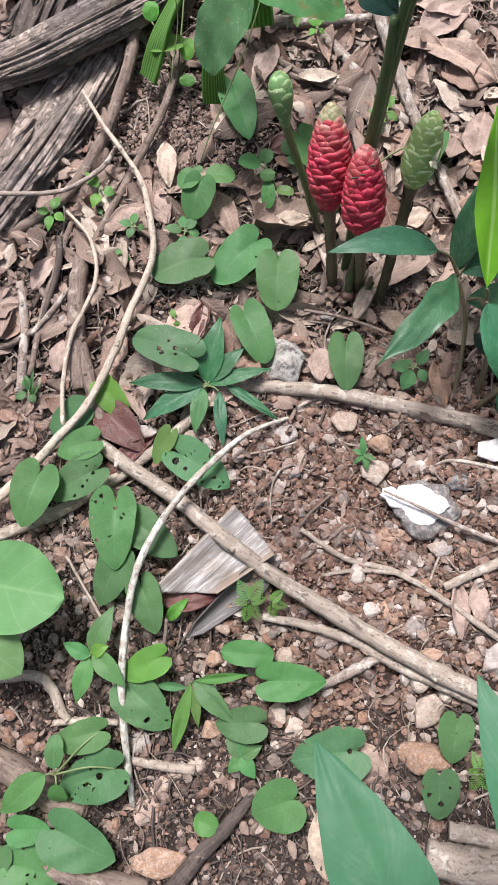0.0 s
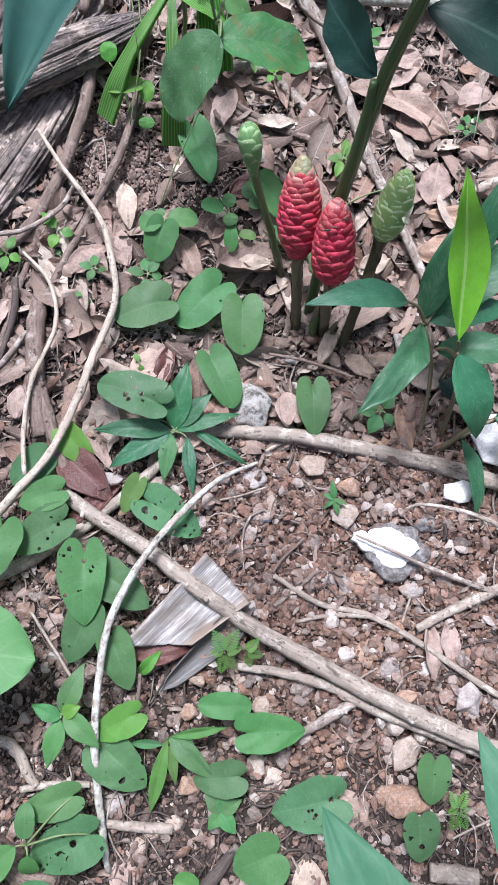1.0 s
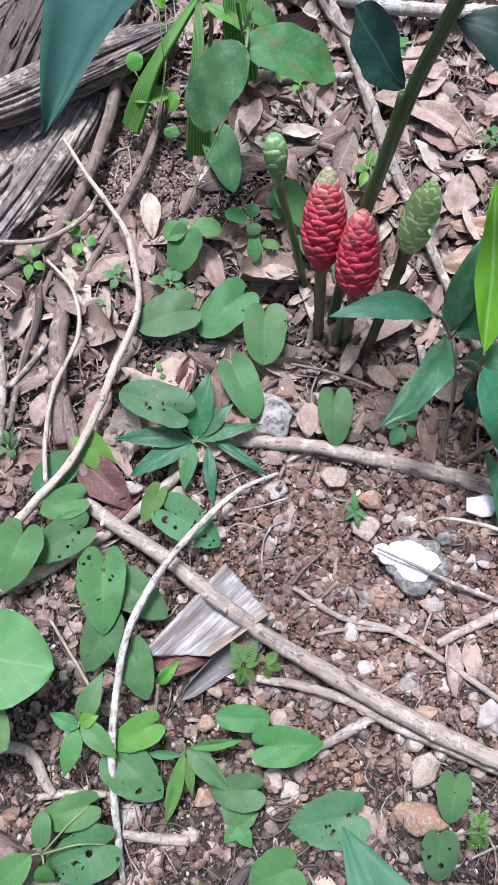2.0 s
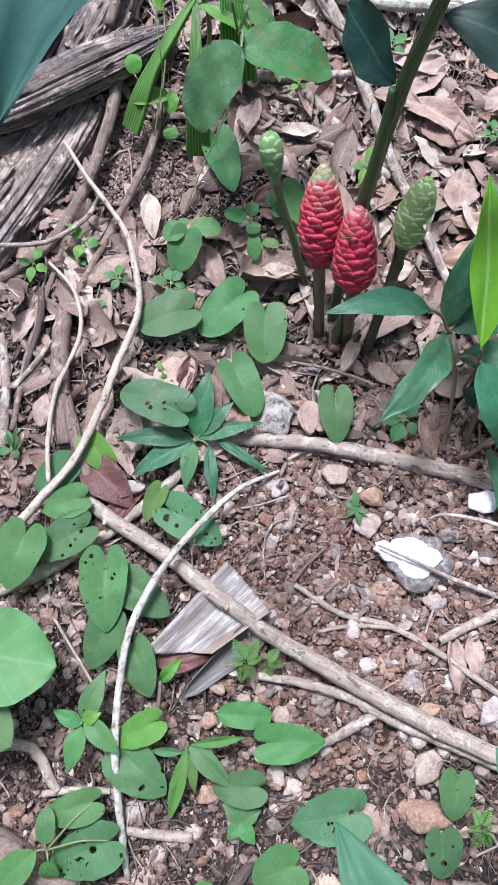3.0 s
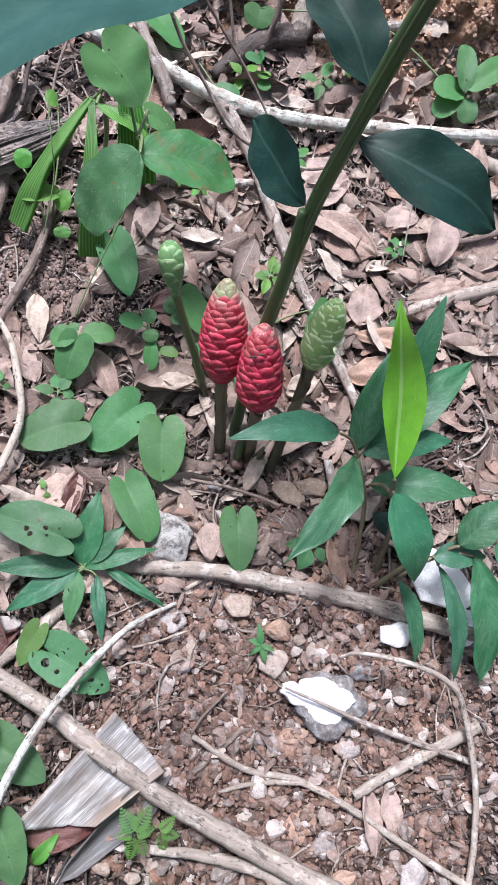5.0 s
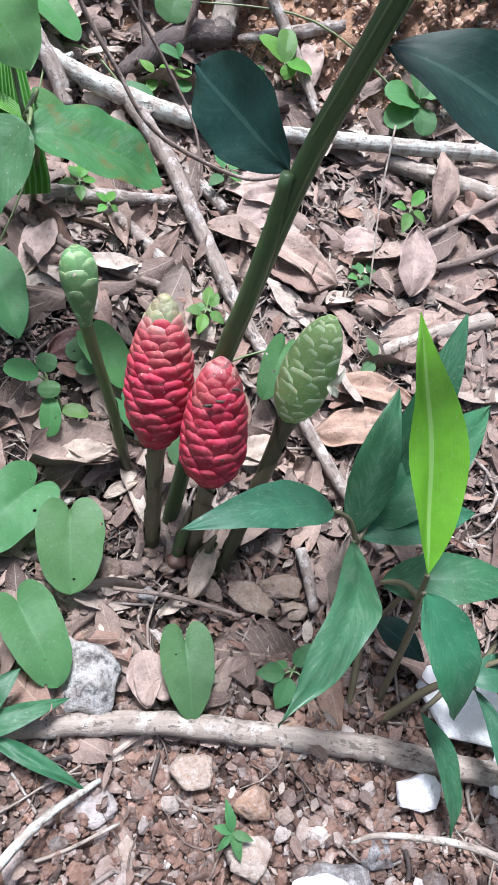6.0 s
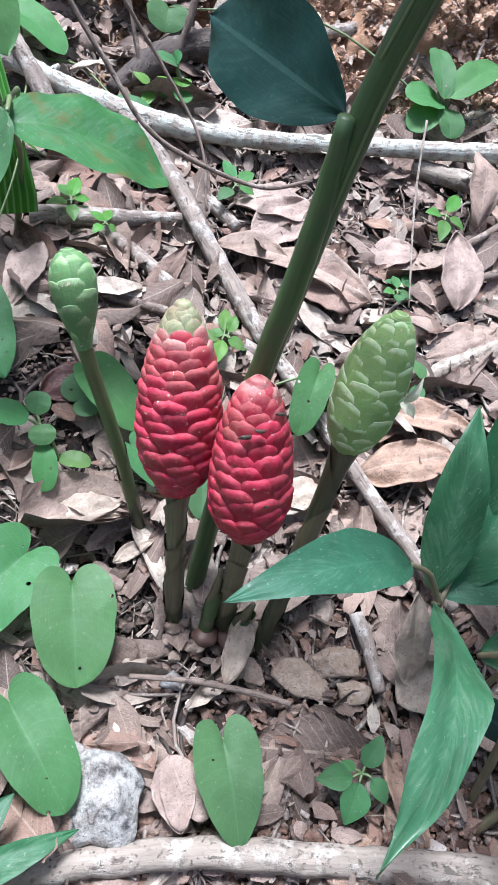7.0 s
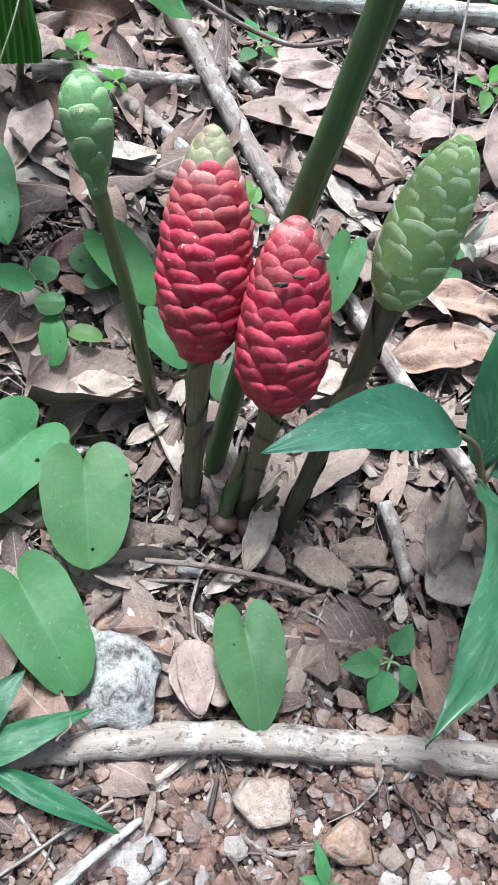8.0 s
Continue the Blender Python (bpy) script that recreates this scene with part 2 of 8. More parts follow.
def stone_material(name, *colours, speckle=(0.55, 0.52, 0.48), grains=260.0, amount=0.35, soiled=0.5, pitted=0.65):
    m, nt, shader = nodes_of(name)
    geo = nt.nodes.new("ShaderNodeNewGeometry")
    pos = geo.outputs["Position"]
    rand = maths(nt, "FRACT", maths(nt, "ADD", nt.nodes.new("ShaderNodeObjectInfo").outputs["Random"], geo.outputs["Random Per Island"]))
    step = 1.0 / max(1, len(colours) - 1)
    base = ramp(nt, rand, *[(min(1.0, i * step), c) for i, c in enumerate(colours)])
    grain = noise_of(nt, pos, grains, 6.0, 0.7)
    col = mixed(nt, maths(nt, "MULTIPLY", ramp(nt, grain, (0.45, 0.0), (0.62, 1.0)), amount), base, speckle)
    dirt = ramp(nt, noise_of(nt, pos, 95.0, 5.0, 0.65), (0.42, 0.0), (0.68, 1.0))
    col = mixed(nt, maths(nt, "MULTIPLY", dirt, soiled), col, (0.15, 0.09, 0.06))
    fine = noise_of(nt, pos, 620.0, 4.0, 0.7)
    col = mixed(nt, ramp(nt, fine, (0.32, pitted), (0.44, 0.0)), col, (0.05, 0.038, 0.032))
    nt.links.new(col, shader.inputs["Base Color"])
    shader.inputs["Roughness"].default_value = 0.8
    bumped(nt, shader, maths(nt, "ADD", grain, dirt), 0.8, 0.0014)
    return m


def sheath_material(name, tone=1.0):
    """A dried papery sheath: silvery streaks and wrinkles, slightly shiny; a tone below 1 puts shade into the colour.
    """
    m, nt, shader = nodes_of(name)
    uv = nt.nodes.new("ShaderNodeUVMap").outputs[0]
    stretch = nt.nodes.new("ShaderNodeVectorMath")
    stretch.operation = "MULTIPLY"
    stretch.inputs[1].default_value = (16.0, 95.0, 1.0)
    nt.links.new(uv, stretch.inputs[0])
    pos = place_of(nt)
    streak = noise_of(nt, stretch.outputs[0], 1.0, 6.0, 0.6)
    col = ramp(nt, streak, (0.30, (0.085, 0.078, 0.068)), (0.45, (0.19, 0.18, 0.165)), (0.57, (0.32, 0.315, 0.30)), (0.68, (0.62, 0.62, 0.60)))
    thread = nt.nodes.new("ShaderNodeVectorMath")
    thread.operation = "MULTIPLY"
    thread.inputs[1].default_value = (9.0, 520.0, 1.0)
    nt.links.new(uv, thread.inputs[0])
    fibre = noise_of(nt, thread.outputs[0], 1.0, 4.0, 0.6)
    col = mixed(nt, ramp(nt, fibre, (0.36, 0.6), (0.50, 0.0)), col, (0.12, 0.105, 0.09))
    col = mixed(nt, ramp(nt, fibre, (0.52, 0.0), (0.68, 0.45)), col, (0.60, 0.60, 0.58))
    stain = ramp(nt, noise_of(nt, pos, 30.0, 7.0, 0.7), (0.46, 0.0), (0.64, 1.0))
    col = mixed(nt, maths(nt, "MULTIPLY", stain, 0.6), col, (0.19, 0.155, 0.12))
    rim = node(nt, "SeparateXYZ", Vector=uv)
    worn = ramp(nt, maths(nt, "ADD", rim.outputs[1], maths(nt, "MULTIPLY", noise_of(nt, pos, 60.0, 5.0), 0.03)), (0.086, 0.0), (0.100, 0.8))
    col = mixed(nt, worn, col, (0.24, 0.18, 0.13))
    col = mixed(nt, 1.0, col, (tone, tone, tone), "MULTIPLY")
    nt.links.new(col, shader.inputs["Base Color"])
    shader.inputs["Roughness"].default_value = 0.34
    shader.inputs["Specular IOR Level"].default_value = 0.45
    bumped(nt, shader, maths(nt, "ADD", streak, noise_of(nt, pos, 120.0)), 0.35, 0.0012)
    return m


def soil_material():
    """Red-brown crumbly earth; the dark soil under the leaf litter up the slope is darkened further for shade."""
    m, nt, shader = nodes_of("soil")
    pos = place_of(nt)
    big = noise_of(nt, pos, 7.0, 4.0)
    mid = noise_of(nt, pos, 60.0, 8.0, 0.7)
    fine = noise_of(nt, pos, 420.0, 6.0, 0.7)
    red = mixed(nt, ramp(nt, mid, (0.3, 0.0), (0.72, 1.0)), (0.018, 0.010, 0.008), (0.105, 0.058, 0.038))
    # forest soil colour, darkened further for the shade between dead leaves
    shaded_humus = mixed(nt, ramp(nt, mid, (0.3, 0.0), (0.72, 1.0)), (0.008, 0.006, 0.005), (0.065, 0.046, 0.036))
    off = node(nt, "VectorMath")
    off.operation = "DISTANCE"
    nt.links.new(pos, off.inputs[0])
    off.inputs[1].default_value = (0.07, -0.27, -0.10)
    open_soil = maths(nt, "ADD", off.outputs["Value"], maths(nt, "MULTIPLY_ADD", big, 0.24, -0.12))
    far = node(nt, "SeparateXYZ", Vector=pos)
    inset = maths(nt, "MINIMUM", maths(nt, "MAXIMUM", maths(nt, "SUBTRACT", 0.25, far.outputs[0]), 0.0), 0.15)
    past = maths(nt, "SUBTRACT", far.outputs[1], maths(nt, "MULTIPLY", inset, 0.6))
    deep = ramp(nt, maths(nt, "MULTIPLY_ADD", big, 0.06, past), (0.325, 0.0), (0.355, 1.0))
    behind = ramp(nt, maths(nt, "MULTIPLY_ADD", big, 0.2, far.outputs[1]), (0.72, 1.0), (0.86, 0.0))
    beside = ramp(nt, maths(nt, "ABSOLUTE", maths(nt, "SUBTRACT", far.outputs[0], 0.4)), (0.42, 1.0), (0.60, 0.0))
    bank = maths(nt, "SUBTRACT", 1.0, maths(nt, "MULTIPLY", deep, maths(nt, "MULTIPLY", behind, beside)))
    wall = mixed(nt, ramp(nt, mid, (0.3, 0.0), (0.7, 1.0)), (0.27, 0.145, 0.082), (0.62, 0.385, 0.24))
    moss = ramp(nt, noise_of(nt, pos, 26.0, 6.0, 0.7), (0.60, 0.0), (0.68, 0.7))
    wall = mixed(nt, moss, wall, (0.07, 0.10, 0.035))
    red = mixed(nt, bank, wall, red)
    col = mixed(nt, maths(nt, "MULTIPLY", ramp(nt, open_soil, (0.14, 0.0), (0.24, 1.0)), bank), red, shaded_humus)
    col = mixed(nt, maths(nt, "MULTIPLY", ramp(nt, fine, (0.55, 0.0), (0.75, 1.0)), 0.28), col, (0.30, 0.21, 0.155))
    nt.links.new(col, shader.inputs["Base Color"])
    shader.inputs["Roughness"].default_value = 0.95
    bumped(nt, shader, maths(nt, "ADD", mid, maths(nt, "MULTIPLY", fine, 0.6)), 1.0, 0.006)
    return m


LEAF = leaf_material("leaf_green", (0.065, 0.166, 0.059), (0.15, 0.33, 0.15), rough=0.5, holes=0.08, vein=0.16, blotch=0.18, spots=0.18, sheen_smear=0.12)
LEAF_PALE = leaf_material("leaf_pale", (0.108, 0.212, 0.090), (0.22, 0.36, 0.19), rough=0.55, veins=5.0, blotch=0.1, glow=0.3, vein=0.35, spots=0.08, sheen_smear=0.1, relief=0.12)
LEAF_EATEN = leaf_material("leaf_eaten", (0.064, 0.164, 0.066), (0.16, 0.32, 0.15), rough=0.5, holes=0.24, vein=0.18, blotch=0.18, spots=0.2, sheen_smear=0.15)
LEAF_FRESH = leaf_material("leaf_fresh", (0.105, 0.245, 0.058), (0.22, 0.40, 0.12), vein=0.12, blotch=0.2, glow=0.4, sheen_smear=0.1)
LEAF_GINGER = leaf_material("leaf_ginger", (0.025, 0.098, 0.046), (0.09, 0.21, 0.12), rough=0.42, veins=26.0, blotch=0.3, glow=0.12, vein=0.16, spots=0.2, sheen_smear=0.34, relief=0.12)
# shaded ginger blades: the shade is put into a darker leaf colour
LEAF_SHADE = leaf_material("leaf_shade", (0.004, 0.018, 0.013), (0.045, 0.095, 0.075), rough=0.48, veins=0.0, blotch=0.25, glow=0.04, vein=0.3, rib_width=0.026, spots=0.04, sheen_smear=0.05, relief=0.07)
LEAF_NEAR = leaf_material("leaf_near", (0.045, 0.175, 0.085), (0.08, 0.23, 0.12), rough=0.5, veins=22.0, blotch=0.15, glow=0.3, spots=0.0, vein=0.15, relief=0.1)
LEAF_BLADE = leaf_material("leaf_blade", (0.165, 0.43, 0.030), (0.36, 0.58, 0.20), rough=0.42, veins=0.0, blotch=0.2, glow=0.45, vein=0.6, sheen_smear=0.05, relief=0.12, rib_width=0.04)
LEAF_PLEAT = leaf_material("leaf_pleated", (0.062, 0.180, 0.030), (0.30, 0.50, 0.20), rough=0.42, veins=0.0, blotch=0.2, glow=0.45, pleats=9.0, sheen_smear=0.1, relief=0.1)
LEAF_ROUND = leaf_material("leaf_round", (0.046, 0.122, 0.042), (0.13, 0.24, 0.10), veins=7.0, blotch=0.3, vein=0.2, glow=0.25, rust=0.54, relief=0.2)
LEAF_DULL = leaf_material("leaf_dull", (0.052, 0.125, 0.052), (0.11, 0.21, 0.09), rough=0.5, veins=7.0, blotch=0.3, glow=0.2, spots=0.4, vein=0.15, rust=0.64, relief=0.15)
LEAF_GLOSS = leaf_material("leaf_gloss", (0.030, 0.115, 0.055), (0.10, 0.24, 0.14), rough=0.38, sheen_smear=0.42, veins=26.0, blotch=0.25, glow=0.2, vein=0.16, spots=0.2, relief=0.12)
DRY = dry_material("dry_leaf", (0.207, 0.138, 0.104), (0.345, 0.255, 0.204), (0.266, 0.176, 0.135), (0.404, 0.315, 0.249), (0.236, 0.158, 0.119), ribs=0.3)
DRY_PALE = dry_material("dry_leaf_pale", (0.44, 0.355, 0.27), (0.50, 0.42, 0.335))
DRY_TAN = dry_material("dry_leaf_tan", (0.34, 0.215, 0.145), (0.40, 0.27, 0.19))
DRY_DARK = dry_material("dry_leaf_burgundy", (0.068, 0.020, 0.017), (0.115, 0.040, 0.033), ribs=0.08, rough=0.40)
DRY_PINK = dry_material("dry_leaf_pinkish", (0.335, 0.248, 0.204), (0.424, 0.325, 0.271), ribs=0.3)
LITTER = dry_material("litter", (0.074, 0.052, 0.041), (0.335, 0.250, 0.199), (0.148, 0.100, 0.076), (0.532, 0.460, 0.375), (0.099, 0.068, 0.052), (0.276, 0.196, 0.154), (0.217, 0.118, 0.081), (0.404, 0.310, 0.247), (0.128, 0.088, 0.067), (0.315, 0.232, 0.190))
BARK_PALE = bark_material("bark_pale", (0.21, 0.172, 0.136), (0.38, 0.328, 0.268), (0.49, 0.45, 0.385), 0.4, grain=0.5)
BARK_CREAM = bark_material("bare_twig", (0.34, 0.29, 0.225), (0.50, 0.44, 0.355), (0.56, 0.51, 0.43), 0.3, grain=0.3)
BARK_WHITE = bark_material("bark_lichen", (0.24, 0.20, 0.16), (0.43, 0.39, 0.33), (0.54, 0.58, 0.51), 0.8)
BARK_BROWN = bark_material("bark_brown", (0.085, 0.06, 0.048), (0.26, 0.20, 0.16), (0.36, 0.31, 0.265), 0.25)
BARK_GREY = bark_material("bark_grey", (0.14, 0.11, 0.09), (0.36, 0.30, 0.25), (0.50, 0.47, 0.42), 0.45)
BARK_DARK = bark_material("bark_dark", (0.03, 0.024, 0.022), (0.11, 0.085, 0.07), (0.2, 0.17, 0.14), 0.2)
WOOD_ROT = wood_material("rotten_wood")
STALK = stalk_skin("green_stalk", (0.040, 0.084, 0.026), (0.075, 0.132, 0.045))
STALK_BROWN = stalk_skin("brown_stalk", (0.085, 0.075, 0.042), (0.19, 0.17, 0.095))
STALK_DARK = stalk_skin("dark_stalk", (0.030, 0.034, 0.018), (0.075, 0.082, 0.04))
STALK_BUD = stalk_skin("bud_stalk", (0.062, 0.105, 0.034), (0.125, 0.165, 0.055))
BULB = stalk_skin("bulb_skin", (0.09, 0.045, 0.035), (0.19, 0.11, 0.08))
STALK_THIN = stalk_skin("thin_stalk", (0.09, 0.14, 0.05), (0.16, 0.22, 0.09))
GRAVEL = stone_material("gravel", (0.103, 0.060, 0.043), (0.258, 0.185, 0.148), (0.146, 0.084, 0.060), (0.460, 0.410, 0.360), (0.103, 0.077, 0.065), (0.198, 0.125, 0.093), (0.310, 0.249, 0.211), (0.047, 0.034, 0.029), (0.224, 0.112, 0.062), (0.172, 0.120, 0.096), (0.560, 0.510, 0.460), amount=0.25, soiled=0.45)
CRUMB = stone_material("soil_crumb", (0.066, 0.034, 0.023), (0.19, 0.104, 0.070), (0.10, 0.053, 0.035), (0.25, 0.150, 0.105), (0.040, 0.025, 0.020), (0.145, 0.078, 0.050), (0.31, 0.195, 0.145), amount=0.12)
STONE = stone_material("stone_buff", (0.34, 0.27, 0.21), (0.46, 0.40, 0.34), (0.30, 0.225, 0.165), (0.40, 0.34, 0.29))
STONE_GREY = stone_material("stone_grey", (0.24, 0.215, 0.20), (0.36, 0.33, 0.305), (0.30, 0.265, 0.24))
STONE_ORANGE = stone_material("stone_orange", (0.33, 0.21, 0.135), (0.27, 0.16, 0.10))
STONE_GRANITE = stone_material("granite", (0.35, 0.345, 0.315), (0.35, 0.345, 0.315), speckle=(0.03, 0.032, 0.034), grains=110.0, amount=0.95, soiled=0.25)
STONE_WHITE = stone_material("stone_white", (0.86, 0.86, 0.84), (0.86, 0.86, 0.84), speckle=(0.8, 0.8, 0.78), amount=0.2, soiled=0.08, pitted=0.08)
CLAY = stone_material("clay_clod", (0.27, 0.145, 0.080), (0.46, 0.27, 0.16), (0.35, 0.19, 0.105), (0.53, 0.33, 0.21), (0.18, 0.10, 0.06), (0.41, 0.23, 0.135), soiled=0.2, pitted=0.3)
STONE_CLOD = stone_material("hard_clod", (0.27, 0.205, 0.145), (0.22, 0.165, 0.12), (0.31, 0.24, 0.175), amount=0.2)
STONE_RIM = stone_material("stone_rim", (0.10, 0.10, 0.10), (0.17, 0.165, 0.16), speckle=(0.42, 0.42, 0.40), grains=160.0, amount=0.6)
LEAF_HANG = leaf_material("leaf_hanging", (0.019, 0.056, 0.045), (0.05, 0.12, 0.095), rough=0.45, veins=22.0, blotch=0.15, glow=0.08, spots=0.0, vein=0.05, sheen_smear=0.08, relief=0.1)
SHEATH = sheath_material("grey_sheath")
# same sheet as above, toned down to put the flap's shade into its colour
SHEATH_SHADED = sheath_material("shaded_sheath", 0.4)
# dark forest soil, deepened in place of shade in the litter gaps
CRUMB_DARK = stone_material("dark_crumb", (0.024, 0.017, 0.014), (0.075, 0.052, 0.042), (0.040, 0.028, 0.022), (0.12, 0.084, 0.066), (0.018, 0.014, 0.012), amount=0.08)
CRUMB_SLOPE = stone_material("slope_crumb", (0.17, 0.116, 0.092), (0.25, 0.178, 0.145), (0.10, 0.068, 0.055), (0.31, 0.228, 0.186), (0.14, 0.096, 0.077), amount=0.12, soiled=0.3)
SOIL = soil_material()


def bract_material(name, colour, tip, pale, edge=(0.55, 1.1), soil=0.35, blotch=0.6, stain=(0.20, 0.075, 0.055), dot=(0.10, 0.035, 0.03)):
    """A fleshy cone scale: a lighter lip, soft blotches, brown soiling and pale specks."""
    m, nt, shader = nodes_of(name)
    uv = nt.nodes.new("ShaderNodeUVMap").outputs[0]
    split = node(nt, "SeparateXYZ", Vector=uv)
    pos = place_of(nt)
    rand = nt.nodes.new("ShaderNodeObjectInfo").outputs["Random"]
    lip = maths(nt, "ADD", split.outputs[0], maths(nt, "MULTIPLY_ADD", noise_of(nt, pos, 120.0), 0.3, -0.05))
    col = mixed(nt, ramp(nt, lip, (edge[0], 0.0), (min(1.0, edge[1]), 1.0)), colour, tip)
    blot = ramp(nt, noise_of(nt, pos, 130.0, 8.0, 0.75), (0.46, 0.0), (0.66, 1.0))
    col = mixed(nt, maths(nt, "MULTIPLY", blot, blotch), col, pale)
    dull = ramp(nt, noise_of(nt, pos, 42.0, 6.0, 0.65), (0.46, 0.0), (0.66, 1.0))
    col = mixed(nt, maths(nt, "MULTIPLY", dull, soil), col, stain)
    dots = maths(nt, "GREATER_THAN", noise_of(nt, pos, 330.0, 3.0), 0.66)
    col = mixed(nt, maths(nt, "MULTIPLY", dots, 0.45), col, dot)
    specks = maths(nt, "GREATER_THAN", noise_of(nt, pos, 330.0, 3.0), 0.68)
    col = mixed(nt, maths(nt, "MULTIPLY", specks, 0.7), col, (0.62, 0.50, 0.40))
    hue = node(nt, "HueSaturation", Color=col, Value=maths(nt, "MULTIPLY_ADD", rand, 0.3, 0.85))
    nt.links.new(hue.outputs[0], shader.inputs["Base Color"])
    nt.links.new(maths(nt, "MULTIPLY_ADD", noise_of(nt, pos, 150.0), 0.3, 0.36), shader.inputs["Roughness"])
    shader.inputs["Specular IOR Level"].default_value = 0.35
    shader.inputs["Subsurface Weight"].default_value = 0.25
    shader.inputs["Subsurface Scale"].default_value = 0.004
    bumped(nt, shader, maths(nt, "ADD", noise_of(nt, pos, 200.0, 6.0), blot), 0.4, 0.0010)
    return m


BRACT_RED = bract_material("bract_red", (0.335, 0.008, 0.034), (0.41, 0.028, 0.062), (0.50, 0.17, 0.165), edge=(0.66, 0.96), soil=0.35, blotch=0.30)
BRACT_MID = bract_material("bract_dull_red", (0.30, 0.016, 0.036), (0.38, 0.070, 0.078), (0.42, 0.17, 0.155), edge=(0.62, 0.94), soil=0.5, blotch=0.35)
BRACT_WORN = bract_material("bract_worn", (0.34, 0.070, 0.078), (0.43, 0.20, 0.17), (0.44, 0.27, 0.23), soil=0.5)
BRACT_TOP = bract_material("bract_top", (0.20, 0.24, 0.115), (0.33, 0.33, 0.19), (0.30, 0.25, 0.17), soil=0.5)
BRACT_GREEN = bract_material("bract_green", (0.240, 0.375, 0.120), (0.55, 0.66, 0.37), (0.34, 0.47, 0.20), edge=(0.84, 1.02), soil=0.2, blotch=0.35, stain=(0.15, 0.23, 0.075), dot=(0.13, 0.20, 0.06))
BRACT_BUD = bract_material("bract_bud", (0.115, 0.235, 0.085), (0.28, 0.41, 0.20), (0.18, 0.31, 0.13), edge=(0.84, 1.02), soil=0.15, blotch=0.35, stain=(0.08, 0.15, 0.05), dot=(0.09, 0.16, 0.06))
DRIED = dry_material("dried_flower", (0.025, 0.014, 0.010), (0.05, 0.028, 0.016))
PETAL = stalk_skin("withered_petal", (0.50, 0.52, 0.36), (0.68, 0.68, 0.50))


# ---- builders ----
def mesh_of(name, verts, faces, uvs=None, material=None, flat=False):
    me = bpy.data.meshes.new(name)
    me.from_pydata(verts, [], faces)
    if uvs is not None:
        layer = me.uv_layers.new(name="UVMap")
        flat_uv = [c for f in faces for v in f for c in uvs[v]]
        layer.data.foreach_set("uv", flat_uv)
    if not flat:
        me.polygons.foreach_set("use_smooth", [True] * len(me.polygons))
    if material:
        me.materials.append(material)
    return me


def child(name, me, parent, m=None, label=""):
    ob = new(name, me)
    ob.parent = parent
    if m is not None:
        ob.matrix_basis = m
    if label:
        ob["label"] = label
    return ob


def curve_points(pts, n):
    """Catmull-Rom through rows of numbers, n steps a span."""
    p = np.array(pts, float)
    p = np.vstack([2 * p[0] - p[1], p, 2 * p[-1] - p[-2]])
    out = []
    for i in range(1, len(p) - 2):
        for k in range(n):
            t = k / n
            a, b, c, d = p[i - 1], p[i], p[i + 1], p[i + 2]
            out.append(0.5 * (2 * b + (c - a) * t + (2 * a - 5 * b + 4 * c - d) * t * t + (3 * b - a - 3 * c + d) * t ** 3))
    out.append(p[-2])
    return np.array(out)


def tube(name, pts, material, sides=10, steps=8, knots=0.12, wobble=0.15, flatten=1.0, seed=0):
    """A stick through (x, y, z, radius) rows, in world places."""
    rng = random.Random(seed + int(1e4 * abs(pts[0][0] + 3 * pts[0][1])))
    path = curve_points(pts, steps)
    n = len(path)
    swell = [1 + knots * (rng.random() - 0.4) * (2.0 if rng.random() < 0.12 else 0.6) for _ in range(n)]
    verts, uvs, faces, along = [], [], [], 0.0
    side = None
    for i in range(n):
        here = Vector(path[i][:3])
        ahead = Vector(path[min(n - 1, i + 1)][:3]) - Vector(path[max(0, i - 1)][:3])
        ahead.normalize()
        if side is None:
            side = ahead.cross(Vector((0.1, -0.3, 1.0))).normalized()
        side = (side - ahead * side.dot(ahead)).normalized()
        up = side.cross(ahead)
        r = max(0.0003, path[i][3]) * swell[i]
        if i:
            along += (here - last).length
        last = here
        shift = (side * (rng.random() - 0.5) + up * (rng.random() - 0.5)) * wobble * r
        for k in range(sides):
            a = 2 * math.pi * k / sides
            rr = r * (1 + 0.10 * math.sin(3 * a + i * 0.35) * knots * 6 * rng.random())
            verts.append(here + shift + side * (rr * math.cos(a)) + up * (rr * flatten * math.sin(a)))
            uvs.append((along, r * 2 * abs(1 - k / sides * 2) * 1.6))
    for i in range(n - 1):
        for k in range(sides):
            a, b = i * sides + k, i * sides + (k + 1) % sides
            faces.append((a, b, b + sides, a + sides))
    for ring in (0, n - 1):
        verts.append(sum((verts[ring * sides + k] for k in range(sides)), Vector()) / sides)
        uvs.append((along, 0))
        c = len(verts) - 1
        for k in range(sides):
            a, b = ring * sides + k, ring * sides + (k + 1) % sides
            faces.append((c, b, a) if ring == 0 else (c, a, b))
    return mesh_of(name, [tuple(v) for v in verts], faces, uvs, material)


